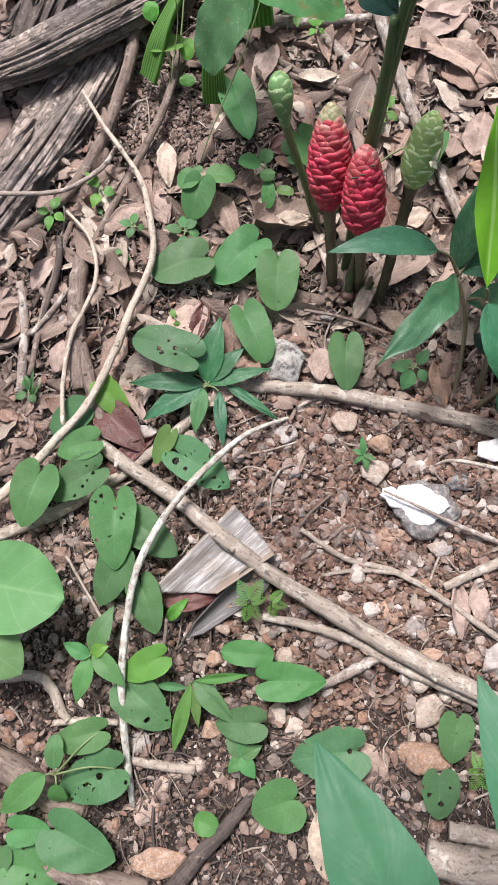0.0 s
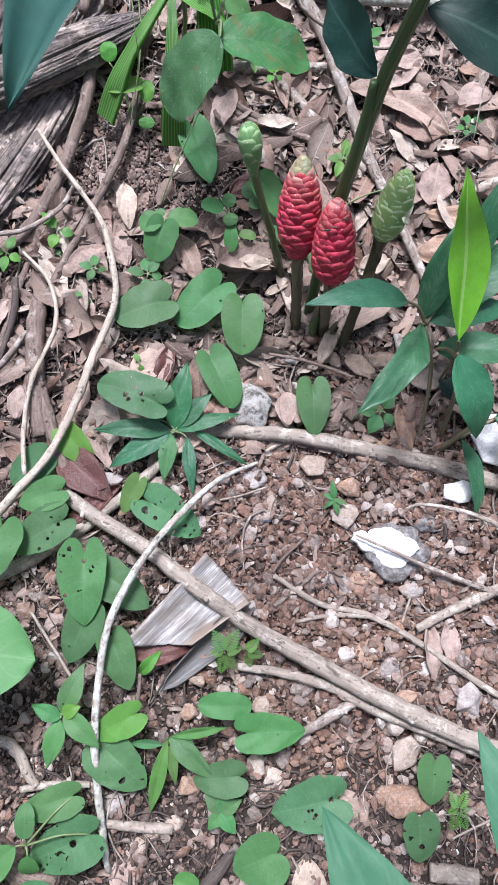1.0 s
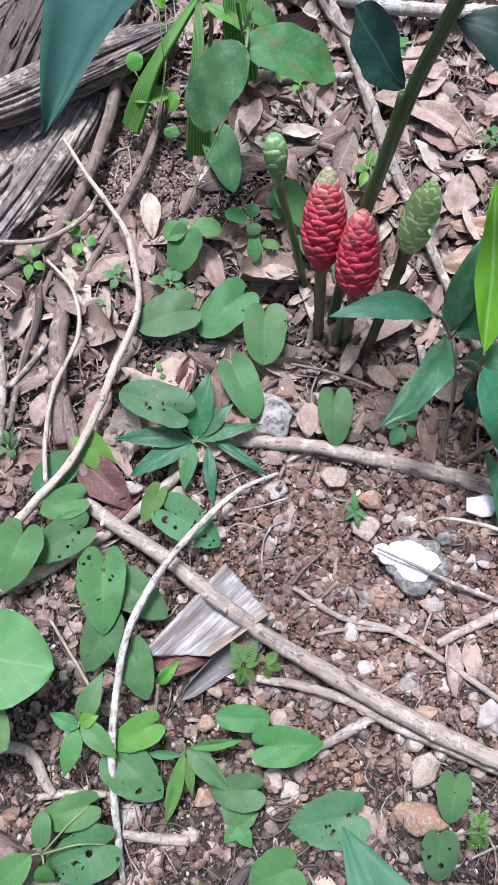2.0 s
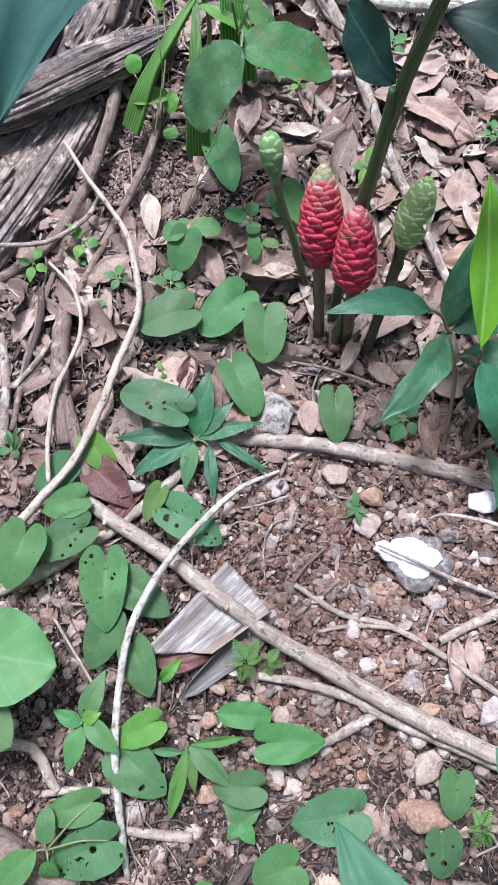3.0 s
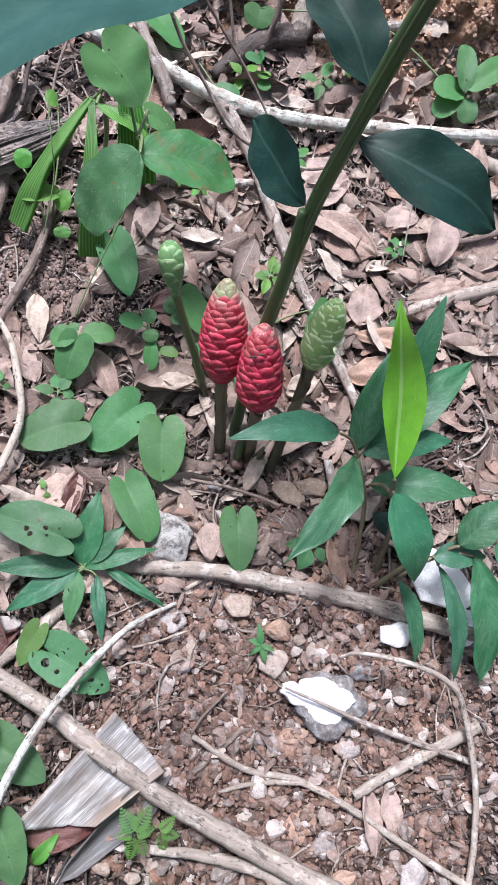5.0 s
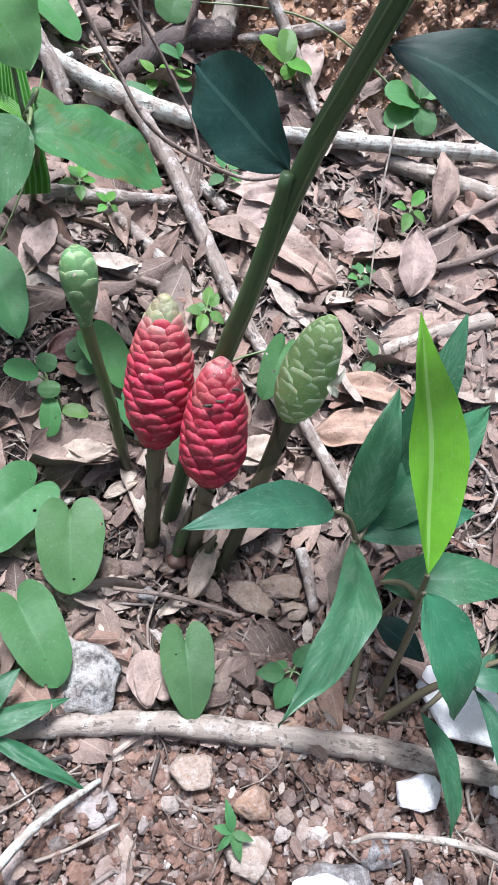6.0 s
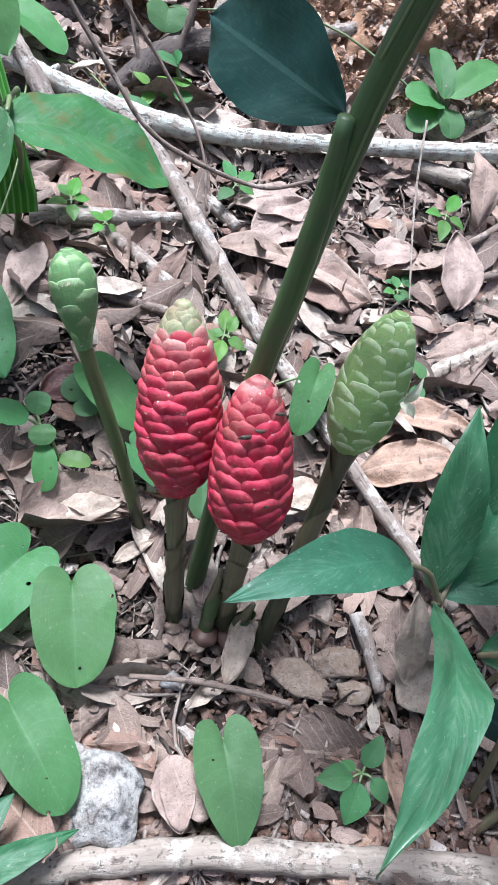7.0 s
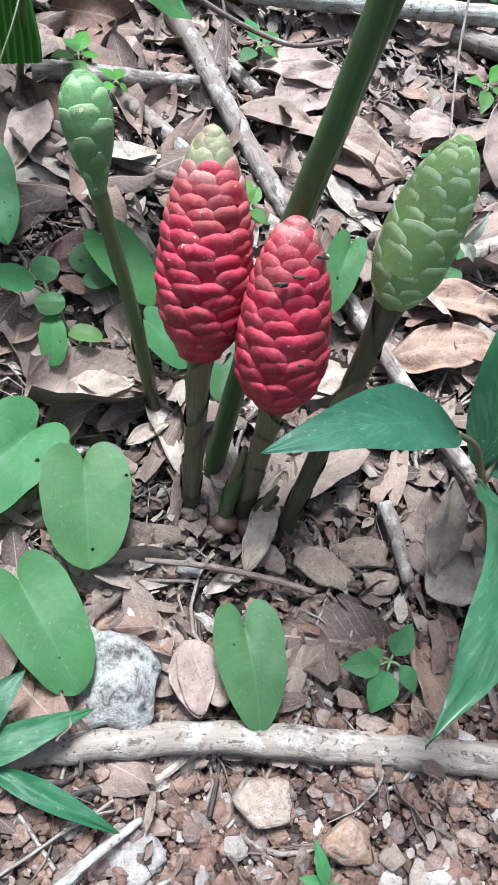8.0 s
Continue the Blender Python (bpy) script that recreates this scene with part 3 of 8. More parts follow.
def twig(name, label, material, pts, category="branch", sides=10, **kw):
    """A stick; thick ones carry knots and the stubs of lost side shoots as parts."""
    ob = tagged(new(name, tube(name, pts, material, sides=sides, **kw)), label, category)
    path = curve_points(pts, 6)
    if max(p[3] for p in pts) > 0.0048:
        rng = random.Random(int(1e4 * abs(pts[0][1])))
        for k in range(max(2, len(path) // 12)):
            i = rng.randrange(2, len(path) - 2)
            p, r = Vector(path[i][:3]), path[i][3]
            ahead = (Vector(path[i + 1][:3]) - p).normalized()
            side = ahead.cross(Vector((0, -0.4, 1))).normalized()
            out = (side * rng.uniform(-1, 1) + side.cross(ahead) * rng.uniform(0.3, 1.0) + ahead * 0.4).normalized()
            a = p + out * r * 0.75
            reach = r * rng.uniform(0.5, 1.1)
            child("knot", tube("knot", [(*a, r * 0.5), (*(a + out * reach * 0.5), r * 0.34), (*(a + out * reach), r * 0.2)], material, sides=7, steps=3), ob)
    return ob


# reach of a heart-shaped outline from its middle, by the angle from the notch (1) to the tip (0)
HEART_TURN = (0, 0.1, 0.2, 0.3, 0.42, 0.55, 0.68, 0.8, 0.9, 0.96, 1.0)
HEART_REACH = {
    "heart": (0.70, 0.68, 0.64, 0.585, 0.54, 0.55, 0.58, 0.55, 0.46, 0.37, 0.29),
    "cordate": (0.70, 0.625, 0.565, 0.525, 0.515, 0.55, 0.60, 0.605, 0.53, 0.41, 0.27),
}


def leaf_mesh(shape, base, tip, width, roll=0.0, bend=0.12, fold=0.15, material=None, seed=0, cup=0.0):
    """One leaf blade from base to tip, with its outline, folded along the midrib and arched; roll in degrees about the midrib."""
    rng = random.Random(seed)
    base, tip = Vector(base), Vector(tip)
    axis = tip - base
    length = axis.length
    axis.normalize()
    up = Vector((0.0, -0.45, 1.0))
    up = (up - axis * up.dot(axis)).normalized()
    up = Matrix.Rotation(radians(roll), 3, axis) @ up
    side = axis.cross(up)
    nu, nv = (22, 18) if shape == "pleated" else (18, 12)
    if shape in ("heart", "cordate", "dry", "round"):
        nu = 30
    ph, amp = rng.random() * 9, 0.02 + 0.03 * rng.random()
    lop = 1 + 0.14 * (rng.random() - 0.5)
    verts, uvs, faces = [], [], []
    for i in range(nu + 1):
        u = 0.5 * (i / nu) + 0.25 * (1 - math.cos(math.pi * i / nu)) if shape != "pleated" else i / nu
        if shape in HEART_REACH:
            w = 0.9 * math.sin(math.pi * u)
        elif shape == "round":
            w = max(0, 4 * u * (1 - u)) ** 0.42
        elif shape in ("ginger", "arched"):
            w = max(0, math.sin(math.pi * u ** 0.8)) ** 0.85 * (1 - 0.25 * u)
            w = w * 1.12
        elif shape == "bowed":
            w = max(0, math.sin(math.pi * u ** 0.85)) ** 0.9
        elif shape == "lance":
            w = max(0, math.sin(math.pi * u ** 0.7)) ** 1.0
        elif shape == "broad":
            w = max(0, math.sin(math.pi * u ** 1.12)) ** 0.62 * (0.94 + 0.06 * u)
        elif shape == "oblong":
            w = max(0, math.sin(math.pi * u ** 0.95)) ** 0.72
        elif shape == "blade":
            w = max(0, math.sin(math.pi * u ** 0.86)) ** 1.12
        elif shape == "pleated":
            w = min(1.0, 0.22 + 0.86 * u)
        else:
            w = max(0, math.sin(math.pi * u ** 0.85)) ** 0.75
        w *= width / 2
        for j in range(nv + 1):
            v = 2 * j / nv - 1
            ragged = 1.0
            if shape == "dry" and abs(v) > 0.9:
                ragged = 0.93 + 0.1 * noise.noise((u * 9 + ph, v, ph))
            if shape in ("heart", "cordate", "ginger", "round") and abs(v) > 0.9:
                ragged = 1 + 0.012 * math.sin(u * 37 + ph + v) + 0.04 * noise.noise((u * 7 + ph, v, 1.7))
            if shape == "broad" and abs(v) > 0.9:
                ragged = 1 + 0.03 * noise.noise((u * 24 + ph, v, 0.4)) + 0.03 * noise.noise((u * 9 + ph, v, 2.4))
            x = u * length
            y = v * w * ragged * (lop if v > 0 else 2 - lop)
            if shape in HEART_REACH:
                a = math.pi * (1 - u)
                reach = float(np.interp(1 - u, HEART_TURN, HEART_REACH[shape]))
                x = (u + abs(v) * (0.30 + reach * math.cos(a) - u)) * length
                y = v * reach * math.sin(a) * width * 0.93 * ragged * (lop if v > 0 else 2 - lop)
            if shape == "arched":
                y += 0.13 * length * math.sin(math.pi * u)
            if shape == "bowed":
                y -= 0.055 * length * math.sin(math.pi * u ** 0.8)
            if shape == "bowed" and abs(v) > 0.6:
                y += 0.05 * width * math.sin(u * 15 + ph + 1.5 * v) * (abs(v) - 0.6) * 2.5
            z = bend * length * math.sin(math.pi * u * 0.9) - bend * length * u * math.sin(math.pi * 0.9)
            z += fold * abs(v) * w - cup * length * v * v * (u - 0.3)
            z += amp * length * 0.6 * noise.noise((u * 3 + ph, v * 1.4, ph)) + abs(v) * (0.02 if length < 0.05 else 0.05) * w * math.sin(u * 17 + ph + 2 * v)
            if shape == "blade":
                z += 0.30 * abs(v) * w
            if shape in ("bowed", "broad", "blade", "oblong"):
                z += (0.08 if shape == "bowed" else 0.03) * width * abs(v) ** 2 * math.sin(u * 14 + ph + (1.2 if v > 0 else 0.0))
            if shape == "pleated":
                z += 0.0030 * (1 if j % 2 else -1)
            if shape == "dry":
                z += (0.10 * length * noise.noise((u * 2.2 + ph, v * 1.5, 3.1)) + 0.35 * abs(v) * w * noise.noise((u * 3 + ph, 7.7, v))) 
            verts.append(base + axis * x + side * y + up * z)
            uvs.append((u, (v + 1) / 2))
    for i in range(nu):
        for j in range(nv):
            a = i * (nv + 1) + j
            faces.append((a, a + 1, a + nv + 2, a + nv + 1))
    return mesh_of("leaf", [tuple(v) for v in verts], faces, uvs, material)


def stalk_to(base, foot, r, bow=0.12):
    b, f = Vector(base), Vector(foot)
    mid = (b + f) / 2 + Vector((bow * (b - f).length * 0.4, bow * (b - f).length * 0.3, bow * (b - f).length))
    return [(*f, r * 1.1), (*mid, r), (*b, r * 0.8)]


PLANT_SEED = [0]


def plant(name, label, leaves, foot=None, r=0.0011, category="plant", group="", stalk_material=None, joint=None):
    """A small plant: a stalk from its foot and leaves, each (shape, base, tip, width, roll, bend, material)."""
    if foot is None:
        b = leaves[0][1]
        foot = (b[0] + 0.008, b[1] + 0.006)
    z = height(foot[0], foot[1]) - 0.004
    foot = (foot[0], foot[1], z)
    top = tagged(new(name), label, category, group)
    for shape, base, tip, width, roll, bend, material in leaves:
        PLANT_SEED[0] += 1
        child("leaf", leaf_mesh(shape, base, tip, width, roll, bend, 0.14, material, PLANT_SEED[0]), top)
        start = joint if joint else foot
        child("leaf_stalk", tube("leaf_stalk", stalk_to(base, start, r), stalk_material or STALK_THIN, sides=6, steps=6), top)
    if joint:
        child("stem", tube("stem", stalk_to(joint, foot, r * 1.4), stalk_material or STALK_THIN, sides=6, steps=6), top)
    return top


def fern_seedling(label, centre, tips):
    """A feathery seedling: each frond a stalk with paired leaflets."""
    foot = (centre[0], centre[1], height(centre[0], centre[1]) - 0.003)
    top = tagged(new("fern_seedling"), label, "plant", "feathery seedlings")
    child("stem", tube("stem", stalk_to(centre, foot, 0.0009), STALK_THIN, sides=6, steps=4), top)
    for tip in tips:
        a, b = Vector(centre), Vector(tip)
        axis = (b - a).normalized()
        side = axis.cross(Vector((0, -0.45, 1))).normalized()
        up = side.cross(axis)
        verts, faces, uvs = [], [], []
        for k in range(9):
            u = 0.15 + 0.85 * k / 8
            at = a.lerp(b, u) + up * (0.15 * (b - a).length * math.sin(math.pi * u))
            reach = (b - a).length * 0.34 * math.sin(math.pi * min(1, 0.25 + 0.7 * u))
            for s in (-1, 1):
                out = (side * s + axis * 0.35).normalized()
                o = len(verts)
                w = axis * ((b - a).length * 0.045)
                for q, h in ((0.0, 0.4), (0.35, 1.0), (0.75, 0.9), (1.0, 0.2)):
                    verts += [tuple(at + out * (reach * q) - w * h), tuple(at + out * (reach * q) + w * h - up * 0.0004)]
                    uvs += [(q, 0.1), (q, 0.9)]
                for i in range(3):
                    faces.append((o + 2 * i, o + 2 * i + 1, o + 2 * i + 3, o + 2 * i + 2))
        child("frond", mesh_of("frond", verts, faces, uvs, LEAF_FRESH), top)
    return top


def dry_leaf(label, base, tip, width, roll=0.0, bend=0.1, material=None, shape="dry", fold=0.12):
    """A fallen leaf; those on the littered slope lie on top of the litter."""
    lift = SLOPE * (0.006 * smooth(-0.13, -0.09, base[1]))
    base, tip = Vector(base) + lift, Vector(tip) + lift
    PLANT_SEED[0] += 1
    ob = new("dry_leaf", leaf_mesh(shape, base, tip, width, roll, bend, fold, material or DRY, PLANT_SEED[0]))
    thick = ob.modifiers.new("thickness", "SOLIDIFY")
    thick.thickness = 0.0006
    return tagged(ob, label, "leaf", "fallen leaves")


def pebble_mesh(name, seed, flat, material, sub=2, rough=0.35, cut=0.70):
    rng = random.Random(seed)
    bm = bmesh.new()
    bmesh.ops.create_icosphere(bm, subdivisions=sub, radius=1.0)
    o = Vector((rng.random() * 50, rng.random() * 50, seed))
    cuts = [Vector((rng.gauss(0, 1), rng.gauss(0, 1), rng.gauss(0, 1))).normalized() for _ in range(9)]
    for v in bm.verts:
        d = v.co.normalized()
        s = 1 + rough * noise.noise(d * 1.3 + o) + 0.10 * noise.noise(d * 4 + o)
        p = d * s
        for c in cuts:
            over = p.dot(c) - cut
            if over > 0:
                p -= c * over * 0.95
        v.co = Vector((p.x, p.y, p.z * flat))
    me = bpy.data.meshes.new(name)
    bm.to_mesh(me)
    bm.free()
    me.polygons.foreach_set("use_smooth", [sub > 2] * len(me.polygons))
    me.materials.append(material)
    return me


SLOPE = Vector((-0.118, -0.557, 1.0)).normalized()
SLOPE_TURN = SLOPE.to_track_quat("Z", "Y").to_matrix().to_4x4()


def stone(label, x, y, size, long=1.3, flat=0.6, turn=0.0, material=None, sunk=0.36, seed=0, category="stone", cut=0.62):
    me = pebble_mesh("stone", seed + int(1000 * abs(x) + 7000 * abs(y)), flat, material or STONE, sub=3, rough=0.5, cut=cut)
    ob = new("stone", me)
    half = size / 2
    m = Matrix.Translation((x, y, height(x, y) + 0.004 + half * flat * (1 - 2 * sunk))) @ SLOPE_TURN @ pose(0, 0, 0, 0, 0, turn)
    ob.matrix_basis = m @ Matrix.Diagonal((half * long * 0.9, half * 0.9, half * 0.9, 1))
    return tagged(ob, label, category, "stones in the soil")


# ---- ground ----
def smooth(a, b, v):
    v = min(1.0, max(0.0, (v - a) / (b - a)))
    return v * v * (3 - 2 * v)


def height(x, y):
    """The hillside: a slope of about thirty degrees, hollowed round the clump, with a clay bank behind it."""
    if y < -1.2:
        z = 0.036 - 0.557 * 1.2 + 0.25 * (y + 1.2)
    elif y > 2.0:
        z = 0.036 + 0.557 * 2.0 + 0.2 * (y - 2.0)
    else:
        z = 0.036 + 0.557 * y
    z += 0.118 * max(-1.5, min(1.5, x))
    z -= 0.028 * math.exp(-(x * x + (y + 0.02) ** 2) / 0.025)
    z -= 0.018 * math.exp(-((x - 0.05) ** 2 + (y - 0.3) ** 2) / 0.03)
    foot = bank_foot(x)
    z += 0.36 * smooth(0.02, 0.17, x) * smooth(foot - 0.01, foot + 0.17, y) * (1 - smooth(0.9, 1.6, x))
    return z


def bank_foot(x):
    """Where the foot of the clay bank runs."""
    return 0.345 + 0.6 * min(0.15, max(0.0, 0.25 - x)) - 0.08 * min(1.0, max(0.0, x - 0.25))


def on_bank(x, y):
    foot = bank_foot(x)
    return smooth(foot - 0.008, foot + 0.03, y) * smooth(0.04, 0.14, x)


def bank_face(x, z):
    """How far the crumbling bank stands out at a place on its face."""
    return 0.045 * noise.noise((x * 11, z * 11, 9.0)) + 0.022 * noise.noise((x * 32, z * 32, 4.0)) + 0.012 * noise.noise((x * 80, z * 80, 2.0)) + 0.006 * noise.noise((x * 170, z * 170, 6.0))


def build_ground():
    def spread(lo, hi, step, far):
        inner = list(np.arange(lo, hi + 1e-6, step))
        out, d, v = [], step, inner[-1]
        while v < far:
            d *= 1.35
            v += d
            out.append(v)
        low, d, v = [], step, inner[0]
        while v > -far:
            d *= 1.35
            v -= d
            low.append(v)
        return low[::-1] + inner + out
    xs, ys = spread(-0.50, 0.60, 0.0034, 60.0), spread(-0.72, 0.70, 0.0034, 60.0)
    verts, faces = [], []
    for y in ys:
        for x in xs:
            near = smooth(1.6, 1.0, math.hypot(x, y))
            z = height(x, y)
            if near > 0:
                z += near * (0.012 * noise.noise((x * 9, y * 9, 0.3)) + 0.006 * noise.noise((x * 34, y * 34, 2.0)) + 0.005 * noise.noise((x * 95, y * 95, 5.0)) + 0.0035 * noise.noise((x * 190, y * 190, 7.0)))
                steep = on_bank(x, y) * (1 - smooth(0.62, 0.9, y))
                if steep > 0:
                    verts.append((x + near * steep * 0.02 * noise.noise((x * 30, z * 30, 1.0)), y - near * steep * bank_face(x, z), z))
                    continue
            verts.append((x, y, z))
    w = len(xs)
    for j in range(len(ys) - 1):
        for i in range(w - 1):
            a = j * w + i
            faces.append((a, a + 1, a + w + 1, a + w))
    return tagged(new("ground", mesh_of("ground", verts, faces, None, SOIL)), "sloping red-brown forest soil with a clay bank", "ground", kind="structure")


build_ground()


# ---- the flowering clump ----
PROFILES = {
    "tall": ((0, 0.08, 0.2, 0.38, 0.55, 0.72, 0.84, 0.9, 0.96, 1.0), (0.50, 0.76, 0.95, 1.0, 0.94, 0.80, 0.60, 0.46, 0.33, 0.10)),
    "plump": ((0, 0.07, 0.2, 0.36, 0.55, 0.72, 0.86, 0.95, 1.0), (0.52, 0.80, 0.98, 1.0, 0.92, 0.77, 0.58, 0.42, 0.10)),
    "green": ((0, 0.1, 0.25, 0.45, 0.62, 0.78, 0.88, 0.95, 1.0), (0.40, 0.72, 0.94, 1.0, 0.93, 0.78, 0.60, 0.40, 0.10)),
    "bud": ((0, 0.10, 0.22, 0.38, 0.55, 0.70, 0.82, 0.90, 0.96, 1.0), (0.34, 0.44, 0.62, 0.84, 0.98, 1.0, 0.90, 0.74, 0.52, 0.15)),
}


def cone_radius(u, kind):
    """Radius along the cone, 0 at its foot to 1 at its crown."""
    return float(np.interp(u, *PROFILES[kind]))


def bract_mesh(low, rise, half, kind, length, width, lip, material):
    """One scale wrapped round the cone from low upward, flaring to a thick rounded lip."""
    rows = ((0.0, 0.0), (0.28, 0.30), (0.46, 0.62), (0.60, 0.86), (0.72, 0.98), (0.82, 1.0), (0.90, 0.88), (0.96, 0.64), (1.0, 0.30), (1.0, -0.10))
    verts, uvs, faces, nv = [], [], [], 10
    for i, (s, out) in enumerate(rows):
        for j in range(nv + 1):
            v = 2 * j / nv - 1
            u = min(1.0, low + rise * s * (1 - 0.24 * abs(v) ** 2.0) + (0.10 if kind in ("tall", "plump") else 0.03) * rise * noise.noise((6 * v, 40 * low, half * 9)))
            r = cone_radius(max(0.0, u), kind) * width / 2 * 0.90 + lip * out * (1 + 0.25 * noise.noise((3 * v, 70 * low, half * 5))) * (1 - 0.75 * abs(v) ** 2.6) * (1 - smooth(0.86, 1.0, u)) - 0.0006 * abs(v) ** 4 + 0.0003
            a = v * half * (1 - 0.12 * s)
            verts.append((r * math.cos(a), r * math.sin(a), max(-0.02, u) * length))
            uvs.append((s, (v + 1) / 2))
    for i in range(len(rows) - 1):
        for j in range(nv):
            a = i * (nv + 1) + j
            faces.append((a, a + 1, a + nv + 2, a + nv + 1))
    return mesh_of("bract", verts, faces, uvs, material)


def sheath_mesh(p, q, r, flare, turn, material):
    """A leaf sheath wrapped round a stalk, open and slanting at its upper rim, with a thin dry edge."""
    axis = q - p
    side = axis.cross(Vector((0.3, 1.0, 0.1))).normalized()
    out = side.cross(axis).normalized()
    verts, uvs, faces, n, m = [], [], [], 18, 7
    for i in range(m + 1):
        s = i / m
        for k in range(n):
            a = 2 * math.pi * k / n
            tall = 0.62 + 0.38 * math.cos(a - turn) + 0.04 * noise.noise((a * 3, turn, 1.0))
            rr = r + (flare - r) * s ** 3 * (0.4 + 0.6 * tall)
            at = p + axis * (s * (0.25 + 0.75 * tall))
            verts.append(tuple(at + side * (rr * math.cos(a)) + out * (rr * math.sin(a))))
            uvs.append((s * axis.length, abs(a - math.pi) * r))
    for i in range(m):
        for k in range(n):
            a, b = i * n + k, i * n + (k + 1) % n
            faces.append((a, b, b + n, a + n))
    return mesh_of("sheath", verts, faces, uvs, material)


def flower_shoot(label, foot, base, tip, width, rows, around, plump, materials, stalk, stalk_r, seed, puff, overlap=1.0, lean=(0, 0), wild=0.6, sheaths=4):
    """A flower stalk with a cone of overlapping scales; materials from the foot of the cone upward."""
    rng = random.Random(seed)
    top = tagged(new("ginger_flower"), label, "flower", "ginger flower cones")
    foot, base, tip = Vector(foot), Vector(base), Vector(tip)
    mid = foot.lerp(base, 0.5) + Vector((lean[0], lean[1], 0))
    neck = base + (tip - base) * 0.05
    child("stalk", tube("stalk", [(*foot, stalk_r), (*mid, stalk_r * 0.95), (*mid.lerp(base, 0.75), stalk_r), (*neck, min(stalk_r * 1.55, cone_radius(0.05, plump) * width * 0.44))], stalk, sides=14, knots=0.04, wobble=0.04), top)
    for k in range(sheaths):
        a, b = 0.02 + 0.235 * k, 0.02 + 0.235 * k + 0.30
        p, q = (foot.lerp(mid, t * 2) if t < 0.5 else mid.lerp(base, t * 2 - 1) for t in (a, min(1.0, b)))
        child("sheath", sheath_mesh(p, q, stalk_r * 1.06, stalk_r * (1.22 if k < 3 else 1.5), rng.uniform(0, 6.3), stalk if k % 2 else (STALK_BROWN if k else STALK_DARK)), top)
    axis = (tip - base)
    length = axis.length
    turn = axis.to_track_quat("Z", "Y").to_matrix().to_4x4()
    place = Matrix.Translation(base) @ turn
    verts, faces, uvs = [], [], []
    for i in range(15):
        u = i / 14
        r = cone_radius(u, plump) * width / 2 * (0.85 - 0.20 * smooth(0.7, 0.95, u))
        for k in range(16):
            a = k * math.pi / 8
            verts.append((r * math.cos(a), r * math.sin(a), u * length))
            uvs.append((0.3, k / 16))
    for i in range(14):
        for k in range(16):
            a, b = i * 16 + k, i * 16 + (k + 1) % 16
            faces.append((a, b, b + 16, a + 16))
    core = child("cone", mesh_of("cone", verts, faces, uvs, materials[0]), top, place)
    crown = materials[-1]
    verts, faces, uvs = [], [], []
    for i in range(9):
        u = 0.91 + 0.106 * i / 8
        r = (cone_radius(u, plump) if u < 0.93 else cone_radius(0.93, plump) * math.sqrt(max(0.0, 1 - ((u - 0.93) / 0.0861) ** 2))) * width / 2 * 0.66
        for k in range(16):
            a = k * math.pi / 8
            rr = r * (1 + 0.07 * math.sin(3 * a + 5 * i) + 0.05 * rng.random())
            verts.append((rr * math.cos(a), rr * math.sin(a), u * length))
            uvs.append((0.3 + 0.6 * (i % 2), k / 16))
    for i in range(8):
        for k in range(16):
            a, b = i * 16 + k, i * 16 + (k + 1) % 16
            faces.append((a, b, b + 16, a + 16))
    child("crown", mesh_of("crown", verts, faces, uvs, crown), core)
    grade = lambda i: 1 - (1 - i / rows) ** 1.3
    for i in range(rows):
        low, rise = grade(i), grade(i + 1) - grade(i)
        u = low + 0.4 * rise
        if low > 0.965:
            break
        r = cone_radius(u, plump) * width / 2
        count = max(min(6, around), round(around * min(1.0, 0.45 + 0.62 * r / (width / 2))))
        for k in range(count):
            m = materials[max(0, min(len(materials) - 1, int((low + 0.5 * rise + rng.gauss(0, 0.035)) * len(materials))))]
            start = low + rise * (k / count - 1.2) + 0.008 * (rng.random() - 0.5)
            me = bract_mesh(start, rise * 2.0 * overlap, 1.3 * math.pi / count, plump, length, width, puff * (0.08 + 0.92 * (r / (width / 2)) ** 1.4), m)
            a = 360 * (k + 0.5 * (i % 2) + 0.18 * (rng.random() - 0.5)) / count + 9 * i
            loose = wild * (1 - 0.85 * smooth(0.2, 0.9, low))
            child("bract", me, core, pose(0, 0, 0, loose * (2.4 * rng.random() - 1.2), loose * (2.4 * rng.random() - 1.2), a))
    return top


flower_shoot("tall red ginger cone with a greenish crown on a brown stalk", (0.014, -0.019, -0.007), (0.001, -0.037, 0.116), (-0.004, -0.029, 0.2145), 0.0440, 20, 8, "tall",
             (BRACT_RED,) * 9 + (BRACT_MID, BRACT_MID, BRACT_MID, BRACT_WORN, BRACT_TOP, BRACT_TOP), STALK_BROWN, 0.0055, 3, 0.0021, wild=0.9)
plump = flower_shoot("plump red ginger cone with a worn brown top", (0.043, -0.029, -0.008), (0.034, -0.062, 0.104), (0.028, -0.058, 0.190), 0.0440, 16, 8, "plump",
             (BRACT_RED,) * 8 + (BRACT_MID, BRACT_MID, BRACT_WORN), STALK_BROWN, 0.0056, 5, 0.0021, wild=0.9)
for x, y, z, size in ((0.0330, -0.0780, 0.1826, 0.0026), (0.0258, -0.0766, 0.1728, 0.0028), (0.0198, -0.0752, 0.1690, 0.0030), (0.030, -0.0887, 0.139, 0.0016)):
    child("dried_flower", pebble_mesh("dried_flower", int(9000 * z), 0.6, DRIED, sub=1, rough=0.9), plump, Matrix.Translation((x, y, z)) @ Matrix.Diagonal((size * 1.3, size * 0.5, size * 0.9, 1)), "withered dark flower remnant")
